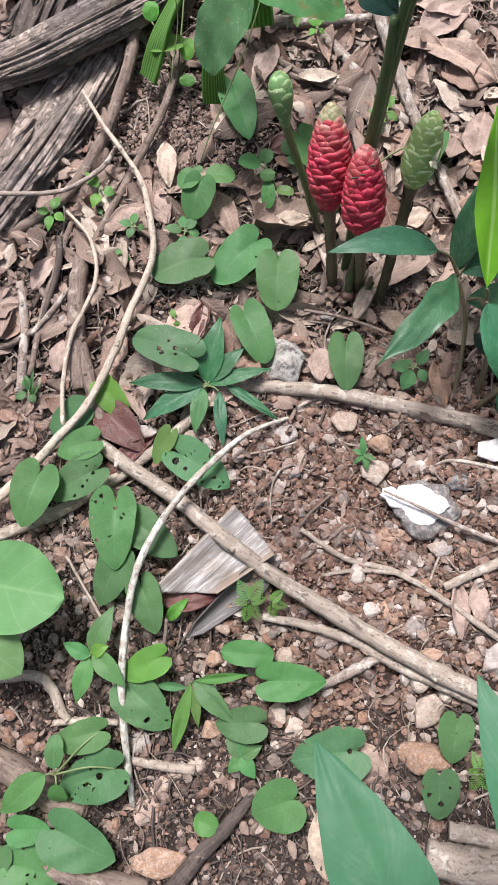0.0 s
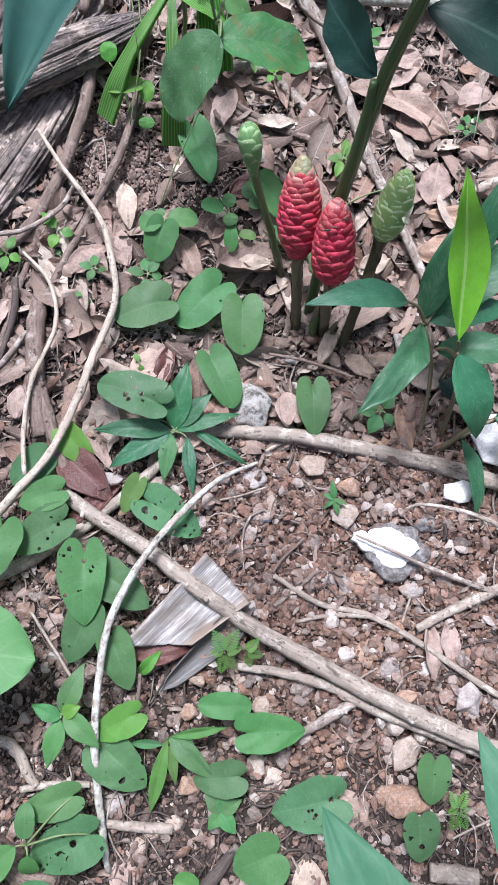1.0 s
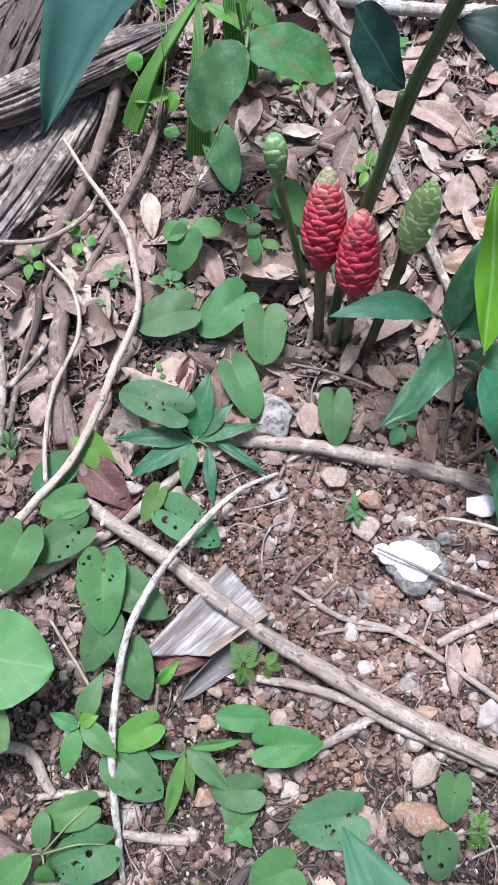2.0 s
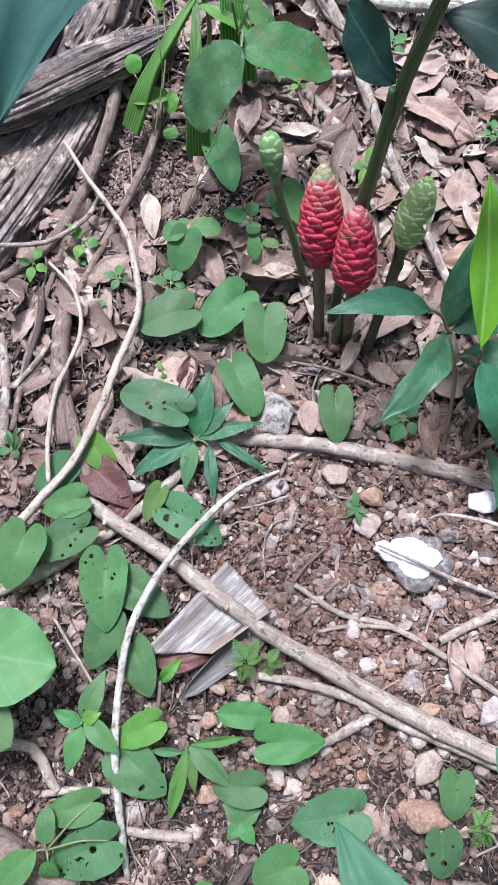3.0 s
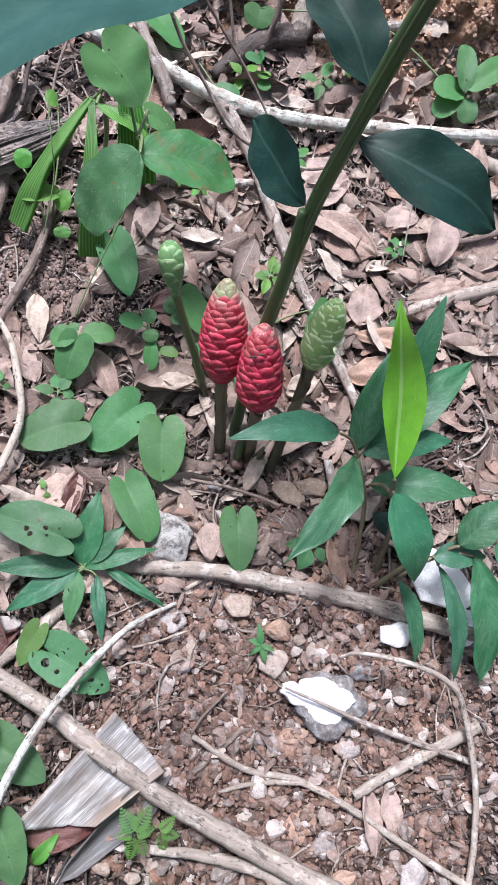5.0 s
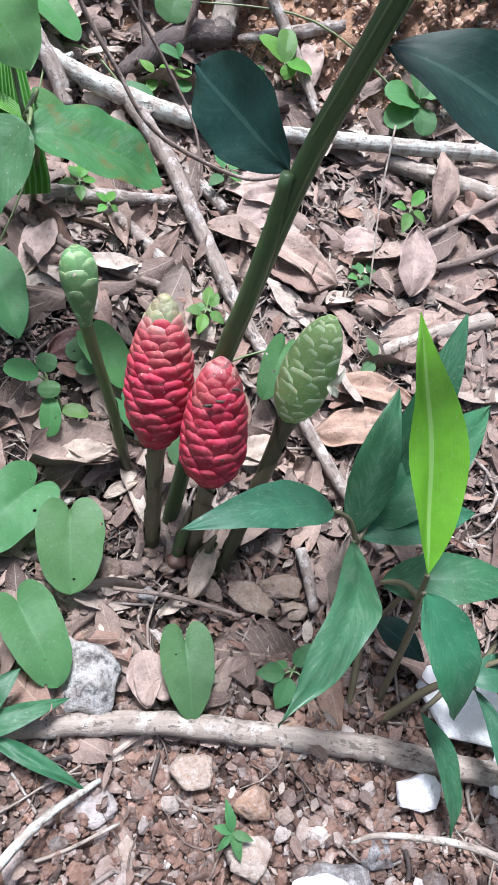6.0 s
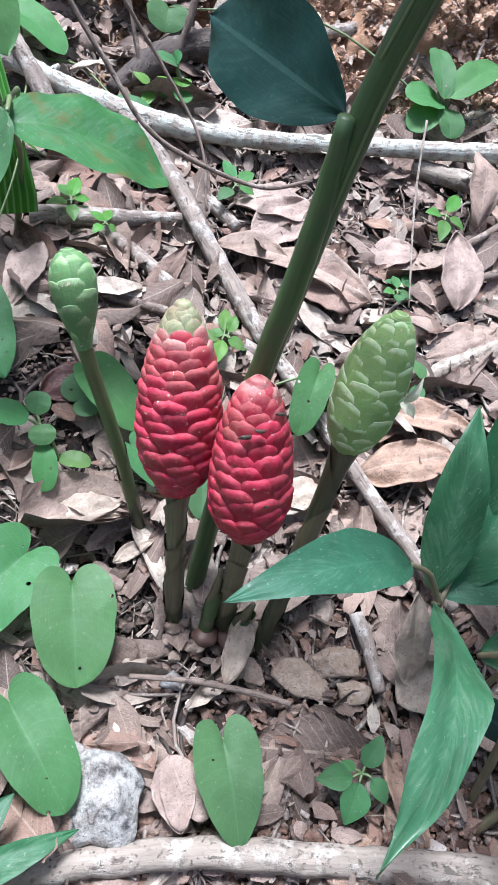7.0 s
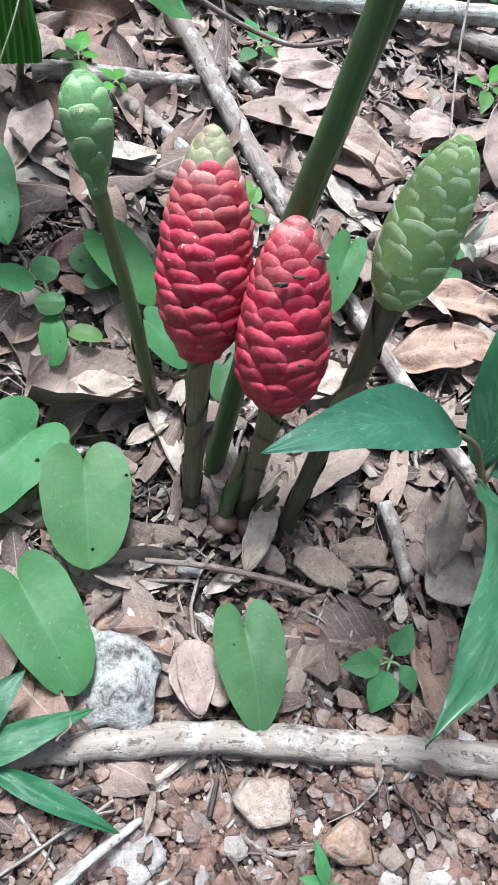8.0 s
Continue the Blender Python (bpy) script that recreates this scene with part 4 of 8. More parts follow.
young = flower_shoot("young green ginger cone leaning on a dark stalk", (0.063, -0.046, -0.010), (0.072, -0.074, 0.1605), (0.079, -0.080, 0.2325), 0.0350, 15, 6, "green",
             (BRACT_GREEN,), STALK_DARK, 0.0050, 7, 0.00025, 1.15, wild=0.6)
for a, b, wide in (((0.0815, -0.0962, 0.1985), (0.0858, -0.0992, 0.2125), 0.0042), ((0.0815, -0.0962, 0.1985), (0.0858, -0.1005, 0.1925), 0.0046), ((0.0815, -0.0962, 0.1985), (0.0800, -0.1030, 0.1955), 0.0034)):
    child("petal", leaf_mesh("lance", a, b, wide, 30, 0.25, 0.5, PETAL, 5), young, None, "withered cream petal")
flower_shoot("small green ginger bud on a slender stalk", (0.001, 0.034, 0.022), (-0.0435, 0.012, 0.1715), (-0.052, 0.0205, 0.220), 0.0252, 8, 4, "bud",
             (BRACT_BUD,), STALK_BUD, 0.0041, 9, 0.0003, 1.25, lean=(0.002, -0.002), wild=0.2, sheaths=2)


def ginger_leaf(top, base, tip, width, roll, bend, material, seed, shape="ginger", label=""):
    return child("leaf", leaf_mesh(shape, base, tip, width, roll, bend, 0.12, material, seed), top, None, label)


def leafy_stem():
    top = tagged(new("leafy_ginger"), "thick green leafy ginger stem rising past the cones", "plant")
    pts = [(0.028, -0.004, 0.0, 0.0060), (0.032, -0.024, 0.12, 0.0060), (0.042, -0.072, 0.290, 0.0058), (0.0505, -0.101, 0.365, 0.0057), (0.062, -0.142, 0.455, 0.0056), (0.085, -0.20, 0.58, 0.0058)]
    child("stem", tube("stem", pts, STALK, sides=14, knots=0.03, wobble=0.03), top)
    child("sheath", tube("sheath", [(0.0325, -0.038, 0.17, 0.0056), (0.0365, -0.064, 0.25, 0.0052), (0.0355, -0.080, 0.306, 0.0034)], STALK, sides=10, knots=0.03), top)
    path = curve_points(pts, 10)
    for first, last, sway in ((14, 40, 0.35), (24, 50, -0.5)):
        edge = []
        for i in range(first, last, 4):
            at, ahead = Vector(path[i][:3]), (Vector(path[i + 1][:3]) - Vector(path[i][:3])).normalized()
            out = Vector((-0.42, -0.87, 0.25))
            out = (out - ahead * out.dot(ahead)).normalized()
            turn = sway + 0.9 * (i - first) / (last - first)
            edge.append((*(at + (out * math.cos(turn) + ahead.cross(out) * math.sin(turn)) * path[i][3] * 1.0), 0.0007))
        child("sheath_rim", tube("sheath_rim", edge, STALK_THIN, sides=6, knots=0.02, wobble=0.02), top, None, "pale thin edge of a leaf sheath")
    ginger_leaf(top, (0.039, -0.070, 0.3055), (0.0098, 0.0300, 0.3278), 0.047, -65, 0.05, LEAF_SHADE, 11, "oblong", "blue-green leaf blade darkened as if in shade")
    ginger_leaf(top, (0.056, -0.106, 0.368), (0.164, -0.120, 0.322), 0.053, 20, 0.16, LEAF_SHADE, 12, "oblong", "blue-green leaf blade darkened as if in shade")
    ginger_leaf(top, (0.052, -0.118, 0.405), (0.012, -0.068, 0.455), 0.050, 0, 0.12, LEAF_SHADE, 13, "oblong", "blue-green leaf blade darkened as if in shade")
    return top


leafy_stem()


def young_shoot(label, foot, tip, r):
    top = tagged(new("ginger_shoot"), label, "plant", "young shoots")
    f, t = Vector(foot), Vector(tip)
    child("stalk", tube("stalk", [(*f, r), (*f.lerp(t, 0.5), r), (*t, r * 0.35)], STALK_BROWN, sides=10, knots=0.03), top)
    for k in range(2):
        child("sheath", sheath_mesh(f.lerp(t, 0.05 + 0.3 * k), f.lerp(t, 0.5 + 0.3 * k), r * 1.08, r * 1.2, 1.0 + 2.4 * k, STALK), top)
    bulb = pebble_mesh("bulb", int(5000 * abs(f.x)), 0.9, BULB, sub=3, rough=0.2, cut=0.95)
    child("bulb", bulb, top, Matrix.Translation(f + Vector((0.0, -0.004, 0.006))) @ Matrix.Diagonal((r * 2.0, r * 1.9, r * 1.7, 1)), "reddish-brown swollen foot")


young_shoot("short green-brown ginger shoot between the cones", (0.030, -0.034, -0.006), (0.030, -0.046, 0.062), 0.0042)
young_shoot("short brown ginger shoot stub at the clump", (0.046, -0.036, -0.008), (0.052, -0.050, 0.036), 0.0045)



# ---- rotten wood, sheath and shards ----
def rotten_log(label, material, pts, flatten=0.6, seed=0):
    """A decayed log: long splits and ridges along the grain, splintered ends, loose slivers as parts."""
    rng = random.Random(seed)
    path = curve_points(pts, 16)
    n, sides = len(path), 128
    verts, uvs, faces, along, side = [], [], [], 0.0, None
    for i in range(n):
        here = Vector(path[i][:3])
        ahead = (Vector(path[min(n - 1, i + 1)][:3]) - Vector(path[max(0, i - 1)][:3])).normalized()
        if side is None:
            side = ahead.cross(SLOPE).normalized()
        side = (side - ahead * side.dot(ahead)).normalized()
        up = side.cross(ahead)
        if i:
            along += (here - last).length
        last = here
        r = path[i][3]
        for k in range(sides):
            a = 2 * math.pi * k / sides
            c, s = math.cos(a), math.sin(a)
            ridge = noise.noise((c * 1.8, s * 1.8, along * 5 + seed * 7)) * 0.30 + abs(noise.noise((c * 7, s * 7, along * 3 + seed))) * 0.30 - 0.10 * smooth(0.1, 0.2, noise.noise((c * 4.5, s * 4.5, along * 9 + 3 * seed))) + noise.noise((c * 26, s * 26, along * 5)) * 0.09 - 0.17 * smooth(0.16, 0.40, noise.noise((c * 10, s * 10, along * 2.4 + 5 * seed))) + noise.noise((c * 3, s * 3, along * 40)) * 0.05
            push = (1 - 0.25 * abs(noise.noise((c * 20, s * 20, seed)))) if i in (0, n - 1) else 1
            jag = ahead * (r * 0.9 * noise.noise((c * 4, s * 4, 3.3)) if i in (0, 1, n - 2, n - 1) else 0)
            rr = r * (0.95 + ridge) * push
            verts.append(here + jag + side * (rr * c) + up * (rr * flatten * s))
            uvs.append((along, 0.03 * a))
    for i in range(n - 1):
        for k in range(sides):
            a, b = i * sides + k, i * sides + (k + 1) % sides
            faces.append((a, b, b + sides, a + sides))
    for ring in (0, n - 1):
        verts.append(sum((verts[ring * sides + k] for k in range(sides)), Vector()) / sides)
        uvs.append((along, 0))
        for k in range(sides):
            a, b = ring * sides + k, ring * sides + (k + 1) % sides
            faces.append((len(verts) - 1, b, a) if ring == 0 else (len(verts) - 1, a, b))
    top = tagged(new("rotten_log"), label, "log")
    child("wood", mesh_of("wood", [tuple(v) for v in verts], faces, uvs, material), top)
    for k in range(16):
        i = rng.randrange(1, n - 12)
        a = rng.uniform(-0.2, 3.3)
        pts2 = []
        for j in (0, 4, 8):
            here, r = Vector(path[i + j][:3]), path[i + j][3]
            ahead = (Vector(path[i + j + 1][:3]) - here).normalized()
            sd = ahead.cross(SLOPE).normalized()
            pts2.append((*(here + sd * (r * 1.02 * math.cos(a)) + sd.cross(ahead) * (r * 1.02 * flatten * math.sin(a)) + SLOPE * 0.0006 * j * (k % 3)), r * (0.03, 0.085, 0.012)[j // 4]))
        child("splinter", tube("splinter", pts2, material, sides=6, flatten=0.5), top)
    return top


def bamboo_sheath(upper, right, inner, left, tip):
    """A dead grey sheath: a shallow trough of thin sheet under the branch, a stiff rib along one edge and a torn flap rolled up along the other."""
    upper, right, inner, left, tip = (Vector(v) for v in (upper, right, inner, left, tip))
    top = tagged(new("bamboo_sheath"), "silvery grey dried bamboo sheath lying under a branch", "sheath")
    verts, uvs, faces, nu, nv = [], [], [], 26, 22
    for i in range(nu + 1):
        u = i / nu
        for j in range(nv + 1):
            v = j / nv
            torn = 1 - 0.05 * abs(noise.noise((v * 7, 1.0, 4.0)))
            p = upper.lerp(right, v).lerp(left.lerp(inner, v), u * torn)
            up = 0.0006 * math.sin(v * 26 + u) + 0.004 * noise.noise((u * 2.5, v * 4, 2.0)) + 0.011 * (2 * v - 1) ** 2 + 0.004 * u
            verts.append(tuple(p + SLOPE * (up + 0.009)))
            uvs.append((u * 0.14, v * 0.09))
    for i in range(nu):
        for j in range(nv):
            k = i * (nv + 1) + j
            faces.append((k, k + 1, k + nv + 2, k + nv + 1))
    ob = child("sheet", mesh_of("sheet", verts, faces, uvs, SHEATH), top)
    thick = ob.modifiers.new("thickness", "SOLIDIFY")
    thick.thickness = 0.0010
    rib = [(*(upper.lerp(left, u) + SLOPE * (0.016 + 0.002 * u)), 0.0022 - 0.0008 * u) for u in (0.0, 0.3, 0.65, 1.02)]
    child("rib", tube("rib", rib, BARK_GREY, sides=7, flatten=0.6), top, None, "stiff brown edge rib")
    verts, uvs, faces, nu, nv = [], [], [], 22, 12
    along = (tip - right).normalized()
    side = along.cross(SLOPE).normalized()
    for i in range(nu + 1):
        u = i / nu
        axis = right.lerp(tip, u)
        r = 0.019 * (0.35 + 0.65 * smooth(0.0, 0.3, u)) * (1 - 0.60 * u ** 1.3) * (1 - 0.9 * smooth(0.86, 1.0, u)) * (1 + 0.12 * noise.noise((u * 5, 2.0, 1.0)))
        for j in range(nv + 1):
            a = -0.35 + 3.3 * j / nv * (1 - 0.25 * u)
            p = axis + side * (r * math.cos(a) - 0.3 * r) + SLOPE * (0.003 + r * (1 - math.sin(a)) * 0.75)
            verts.append(tuple(p))
            uvs.append((u * 0.12, j / nv * 0.04))
    for i in range(nu):
        for j in range(nv):
            k = i * (nv + 1) + j
            faces.append((k, k + 1, k + nv + 2, k + nv + 1))
    flap = child("flap", mesh_of("flap", verts, faces, uvs, SHEATH_SHADED), top, None, "rolled glossy flap darkened as if in shade")
    thick = flap.modifiers.new("thickness", "SOLIDIFY")
    thick.thickness = 0.0010
    return top


def slab_outline(seed, n=16, wob=0.28):
    return [(1 + 0.35 * wob * noise.noise((math.cos(2 * math.pi * k / n) * 6 + seed, math.sin(2 * math.pi * k / n) * 6, seed + 3)) + wob * noise.noise((math.cos(2 * math.pi * k / n) * 1.6 + seed, math.sin(2 * math.pi * k / n) * 1.6, seed))) for k in range(n)]


def slab_mesh(name, seed, rx, ry, thick, material, n=22, wob=0.5):
    """A flat broken piece with a ragged rim and a slightly domed face."""
    rim = slab_outline(seed, n, wob)
    verts, faces = [(0, 0, thick * 1.12)], []
    for ring, (s, z) in enumerate(((0.55, 1.10), (0.93, 1.0), (1.0, 0.72), (1.0, 0.0))):
        for k in range(n):
            a = 2 * math.pi * k / n
            verts.append((rx * s * rim[k] * math.cos(a), ry * s * rim[k] * math.sin(a), thick * (z + 0.10 * noise.noise((k, ring, seed)))))
    for k in range(n):
        faces.append((0, 1 + k, 1 + (k + 1) % n))
        for ring in range(3):
            p, q = 1 + ring * n + k, 1 + ring * n + (k + 1) % n
            faces.append((p, p + n, q + n, q))
    return mesh_of(name, verts, faces, None, material)


def white_face(x, y):
    """The bright broken faces of the grey rock."""
    top = tagged(new("white_rock"), "bright white broken rock face with a grey rim in gravel", "stone")
    base = Matrix.Translation((x, y, height(x, y) + 0.014)) @ SLOPE_TURN
    child("face", slab_mesh("face", 3.0, 0.027, 0.019, 0.008, STONE_WHITE, n=44, wob=0.30), top, base @ pose(0.006, 0.001, 0, 3, -4, -12), "chalk-white face")
    child("face", slab_mesh("face", 8.0, 0.015, 0.009, 0.007, STONE_WHITE, n=44, wob=0.30), top, base @ pose(-0.022, 0.002, 0, -3, 4, -25), "chalk-white face")
    child("rim", slab_mesh("rim", 5.0, 0.0330, 0.0265, 0.013, STONE_RIM, n=36, wob=0.35), top, base @ pose(0.011, -0.004, -0.009, 0, 0, 0), "grey rock rim")
    return top


def shard(x, y, size, turn):
    ob = new("white_shard", slab_mesh("white_shard", x * 40, size * 0.55, size * 0.4, 0.006, STONE_WHITE, n=11, wob=0.45))
    ob.matrix_basis = Matrix.Translation((x, y, height(x, y) + 0.012)) @ SLOPE_TURN @ pose(0, 0, 0, 6, -5, turn)
    return tagged(ob, "flat white broken shard among dark leaves", "shard", "white shards")




# branches and twigs on the open soil
twig("branch", "mottled grey-brown branch lying across the slope", BARK_PALE, [(-0.094, -0.136, -0.049, 0.0056), (-0.073, -0.134, -0.047, 0.0074), (0.007, -0.144, -0.045, 0.0080), (0.089, -0.168, -0.042, 0.0086), (0.146, -0.186, -0.040, 0.0086), (0.201, -0.206, -0.042, 0.0087), (0.250, -0.222, -0.045, 0.0082)])
twig("branch", "pale bare branch lying under a longer branch", BARK_PALE, [(-0.125, -0.153, -0.061, 0.0049), (-0.159, -0.179, -0.075, 0.0062), (-0.207, -0.212, -0.097, 0.0062), (-0.249, -0.234, -0.113, 0.0069), (-0.290, -0.252, -0.128, 0.0070), (-0.345, -0.269, -0.144, 0.0072), (-0.405, -0.287, -0.160, 0.0074)])
twig("branch", "long grey branch with peeling bark lying on gravel", BARK_PALE, [(-0.242, -0.191, -0.078, 0.0068), (-0.211, -0.213, -0.087, 0.0080), (-0.151, -0.251, -0.101, 0.0084), (-0.092, -0.294, -0.117, 0.0083), (-0.046, -0.325, -0.129, 0.0083), (0.021, -0.362, -0.141, 0.0089), (0.096, -0.402, -0.154, 0.0091), (0.169, -0.434, -0.164, 0.0087), (0.234, -0.460, -0.171, 0.0083)])
twig("branch", "thin bare stick lying against a thicker branch", BARK_PALE, [(-0.060, -0.355, -0.156, 0.0036), (-0.018, -0.363, -0.155, 0.0048), (0.032, -0.378, -0.158, 0.0054), (0.076, -0.400, -0.165, 0.0055), (0.129, -0.422, -0.171, 0.0056), (0.181, -0.444, -0.177, 0.0050)])
twig("stick", "short grey broken stick on gravel", BARK_GREY, [(-0.002, -0.416, -0.186, 0.0037), (0.032, -0.402, -0.174, 0.0055), (0.066, -0.387, -0.162, 0.0049)])
twig("branch", "dark brown stick running down the slope", BARK_BROWN, [(-0.276, 0.004, 0.018, 0.0074), (-0.281, -0.051, -0.013, 0.0079), (-0.272, -0.086, -0.031, 0.0084), (-0.255, -0.132, -0.055, 0.0076), (-0.235, -0.188, -0.083, 0.0069)])
twig("arched_twig", "slender lichen-white twig arching over the soil", BARK_WHITE, [(-0.036, -0.170, -0.058, 0.0018), (-0.074, -0.193, -0.053, 0.0027), (-0.106, -0.221, -0.057, 0.0032), (-0.143, -0.259, -0.072, 0.0035), (-0.170, -0.293, -0.092, 0.0038), (-0.189, -0.329, -0.116, 0.0038), (-0.198, -0.374, -0.147, 0.0039), (-0.201, -0.421, -0.183, 0.0040), (-0.196, -0.472, -0.226, 0.0038), (-0.189, -0.514, -0.264, 0.0033)], sides=8, knots=0.2)
twig("long_twig", "pale forked twig hanging over the litter", BARK_CREAM, [(-0.275, 0.149, 0.140, 0.0018), (-0.249, 0.110, 0.121, 0.0024), (-0.207, 0.059, 0.089, 0.0030), (-0.193, 0.022, 0.063, 0.0036), (-0.189, -0.020, 0.035, 0.0038), (-0.211, -0.068, 0.003, 0.0041), (-0.226, -0.107, -0.019, 0.0044), (-0.254, -0.160, -0.050, 0.0043), (-0.289, -0.195, -0.073, 0.0047), (-0.329, -0.231, -0.098, 0.0054), (-0.381, -0.272, -0.126, 0.0062)], knots=0.2)
twig("twig", "thin pale side twig", BARK_CREAM, [(-0.291, 0.039, 0.056, 0.0016), (-0.261, 0.006, 0.041, 0.0022), (-0.253, -0.038, 0.017, 0.0024), (-0.277, -0.093, -0.015, 0.0027), (-0.283, -0.142, -0.043, 0.0026), (-0.280, -0.180, -0.063, 0.0025)], sides=8, knots=0.2)
twig("twig", "thin grey twig lying across a rotten log", BARK_GREY, [(-0.368, 0.047, 0.073, 0.0024), (-0.316, 0.043, 0.076, 0.0027), (-0.283, 0.050, 0.079, 0.0027), (-0.251, 0.082, 0.085, 0.0028), (-0.238, 0.114, 0.094, 0.0021)], sides=8)
twig("branch", "brown crooked branch beside a rotten log", BARK_BROWN, [(-0.220, 0.247, 0.180, 0.0069), (-0.223, 0.208, 0.158, 0.0074), (-0.237, 0.166, 0.128, 0.0073), (-0.256, 0.122, 0.096, 0.0071), (-0.290, 0.076, 0.062, 0.0070), (-0.338, 0.046, 0.037, 0.0063), (-0.391, 0.028, 0.019, 0.0064)])
twig("branch", "thin brown stick in the leaf litter", BARK_BROWN, [(-0.163, 0.227, 0.163, 0.0045), (-0.182, 0.159, 0.122, 0.0050), (-0.212, 0.102, 0.084, 0.0049), (-0.249, 0.040, 0.042, 0.0048), (-0.274, -0.005, 0.013, 0.0040)])
twig("stick", "thin brown stick in the litter", BARK_BROWN, [(-0.311, 0.023, 0.023, 0.0034), (-0.322, -0.024, -0.004, 0.0041), (-0.301, -0.049, -0.015, 0.0033), (-0.345, -0.077, -0.036, 0.0040), (-0.376, -0.084, -0.043, 0.0041)])
twig("stick", "thin brown stick in the litter", BARK_BROWN, [(-0.289, 0.045, 0.038, 0.0035), (-0.304, 0.004, 0.014, 0.0041), (-0.317, -0.048, -0.016, 0.0040), (-0.329, -0.115, -0.055, 0.0033)])
twig("stick", "weathered grey stick on the soil", BARK_GREY, [(-0.348, -0.016, -0.002, 0.0048), (-0.339, -0.063, -0.028, 0.0054), (-0.338, -0.131, -0.065, 0.0053)])
twig("twig", "thin twig leaning over pale stone", BARK_GREY, [(0.061, -0.255, -0.070, 0.0011), (0.091, -0.269, -0.073, 0.0016), (0.135, -0.287, -0.083, 0.0025), (0.185, -0.304, -0.093, 0.0031), (0.239, -0.324, -0.100, 0.0031)], sides=8)
twig("twig", "long thin brown twig on gravel", BARK_PALE, [(-0.022, -0.278, -0.109, 0.0024), (0.024, -0.306, -0.119, 0.0030), (0.074, -0.320, -0.120, 0.0033), (0.128, -0.350, -0.130, 0.0033), (0.180, -0.385, -0.143, 0.0034), (0.231, -0.416, -0.154, 0.0032)], sides=8)
twig("twig", "thin twig on gravel", BARK_PALE, [(0.000, -0.321, -0.128, 0.0018), (0.034, -0.318, -0.122, 0.0024), (0.079, -0.322, -0.119, 0.0024)], sides=8)
twig("stick", "bare grey stick on gravel", BARK_PALE, [(0.121, -0.335, -0.122, 0.0042), (0.152, -0.323, -0.112, 0.0049), (0.192, -0.310, -0.100, 0.0055), (0.243, -0.294, -0.085, 0.0056)])
twig("twig", "thin crooked rootlet on the slope", BARK_BROWN, [(-0.023, -0.275, -0.108, 0.0015), (-0.012, -0.263, -0.101, 0.0015), (0.011, -0.246, -0.089, 0.0012)], sides=6)
twig("twig", "fine dry stem on gravel", BARK_PALE, [(-0.095, -0.205, -0.081, 0.0012), (-0.061, -0.202, -0.076, 0.0012), (-0.025, -0.194, -0.069, 0.0012)], sides=6)
twig("twig", "pale thin twig arching over gravel beside white stone", BARK_PALE, [(0.109, -0.241, -0.044, 0.0011), (0.125, -0.246, -0.029, 0.0019), (0.171, -0.261, -0.026, 0.0024), (0.206, -0.275, -0.039, 0.0028), (0.221, -0.290, -0.061, 0.0028), (0.230, -0.335, -0.100, 0.0029), (0.226, -0.377, -0.131, 0.0030), (0.214, -0.414, -0.157, 0.0030)], sides=8)
twig("stick", "short brown stick on gravel", BARK_BROWN, [(0.025, -0.274, -0.106, 0.0030), (-0.022, -0.304, -0.127, 0.0030)])
twig("stick", "bare stick among pebbles", BARK_PALE, [(-0.196, -0.476, -0.240, 0.0038), (-0.159, -0.481, -0.239, 0.0051), (-0.126, -0.485, -0.237, 0.0051)])
twig("branch", "curved pale root on the soil", BARK_PALE, [(-0.346, -0.405, -0.216, 0.0053), (-0.302, -0.402, -0.210, 0.0058), (-0.281, -0.414, -0.214, 0.0058), (-0.269, -0.433, -0.223, 0.0052), (-0.260, -0.443, -0.227, 0.0039)])
twig("stick", "thin pale stick on the soil", BARK_PALE, [(-0.277, -0.444, -0.232, 0.0033), (-0.246, -0.442, -0.227, 0.0039), (-0.208, -0.444, -0.224, 0.0032)])
twig("stick", "dark rotten stick on pebbles", BARK_DARK, [(-0.156, -0.594, -0.297, 0.0086), (-0.123, -0.559, -0.274, 0.0084), (-0.093, -0.532, -0.255, 0.0069), (-0.063, -0.502, -0.235, 0.0043)])
twig("log", "pale cut log end lying at the foot of the slope", BARK_PALE, [(0.098, -0.552, -0.241, 0.0138), (0.126, -0.559, -0.242, 0.0171), (0.172, -0.567, -0.241, 0.0192), (0.221, -0.579, -0.242, 0.0195)], category='log')
twig("stick", "short pale broken stick", BARK_PALE, [(0.120, -0.533, -0.232, 0.0082), (0.143, -0.536, -0.232, 0.0088), (0.165, -0.541, -0.232, 0.0082)])
twig("log", "mossy brown log half buried in soil", BARK_BROWN, [(-0.374, -0.457, -0.254, 0.0165), (-0.315, -0.486, -0.264, 0.0162), (-0.276, -0.507, -0.271, 0.0147), (-0.240, -0.520, -0.274, 0.0106)], category='log')
twig("stick", "thick brown stick at the foot of the slope", BARK_BROWN, [(-0.289, -0.563, -0.298, 0.0116), (-0.235, -0.573, -0.297, 0.0121), (-0.171, -0.585, -0.296, 0.0106)])
twig("twig", "thin brown stem standing in pebbles", BARK_BROWN, [(-0.171, -0.420, -0.206, 0.0019), (-0.160, -0.379, -0.165, 0.0021), (-0.158, -0.362, -0.150, 0.0018)], sides=6)
twig("twig", "thin dry stem among leaves", BARK_PALE, [(-0.270, -0.299, -0.138, 0.0016), (-0.236, -0.346, -0.158, 0.0018), (-0.215, -0.375, -0.174, 0.0018)], sides=6)

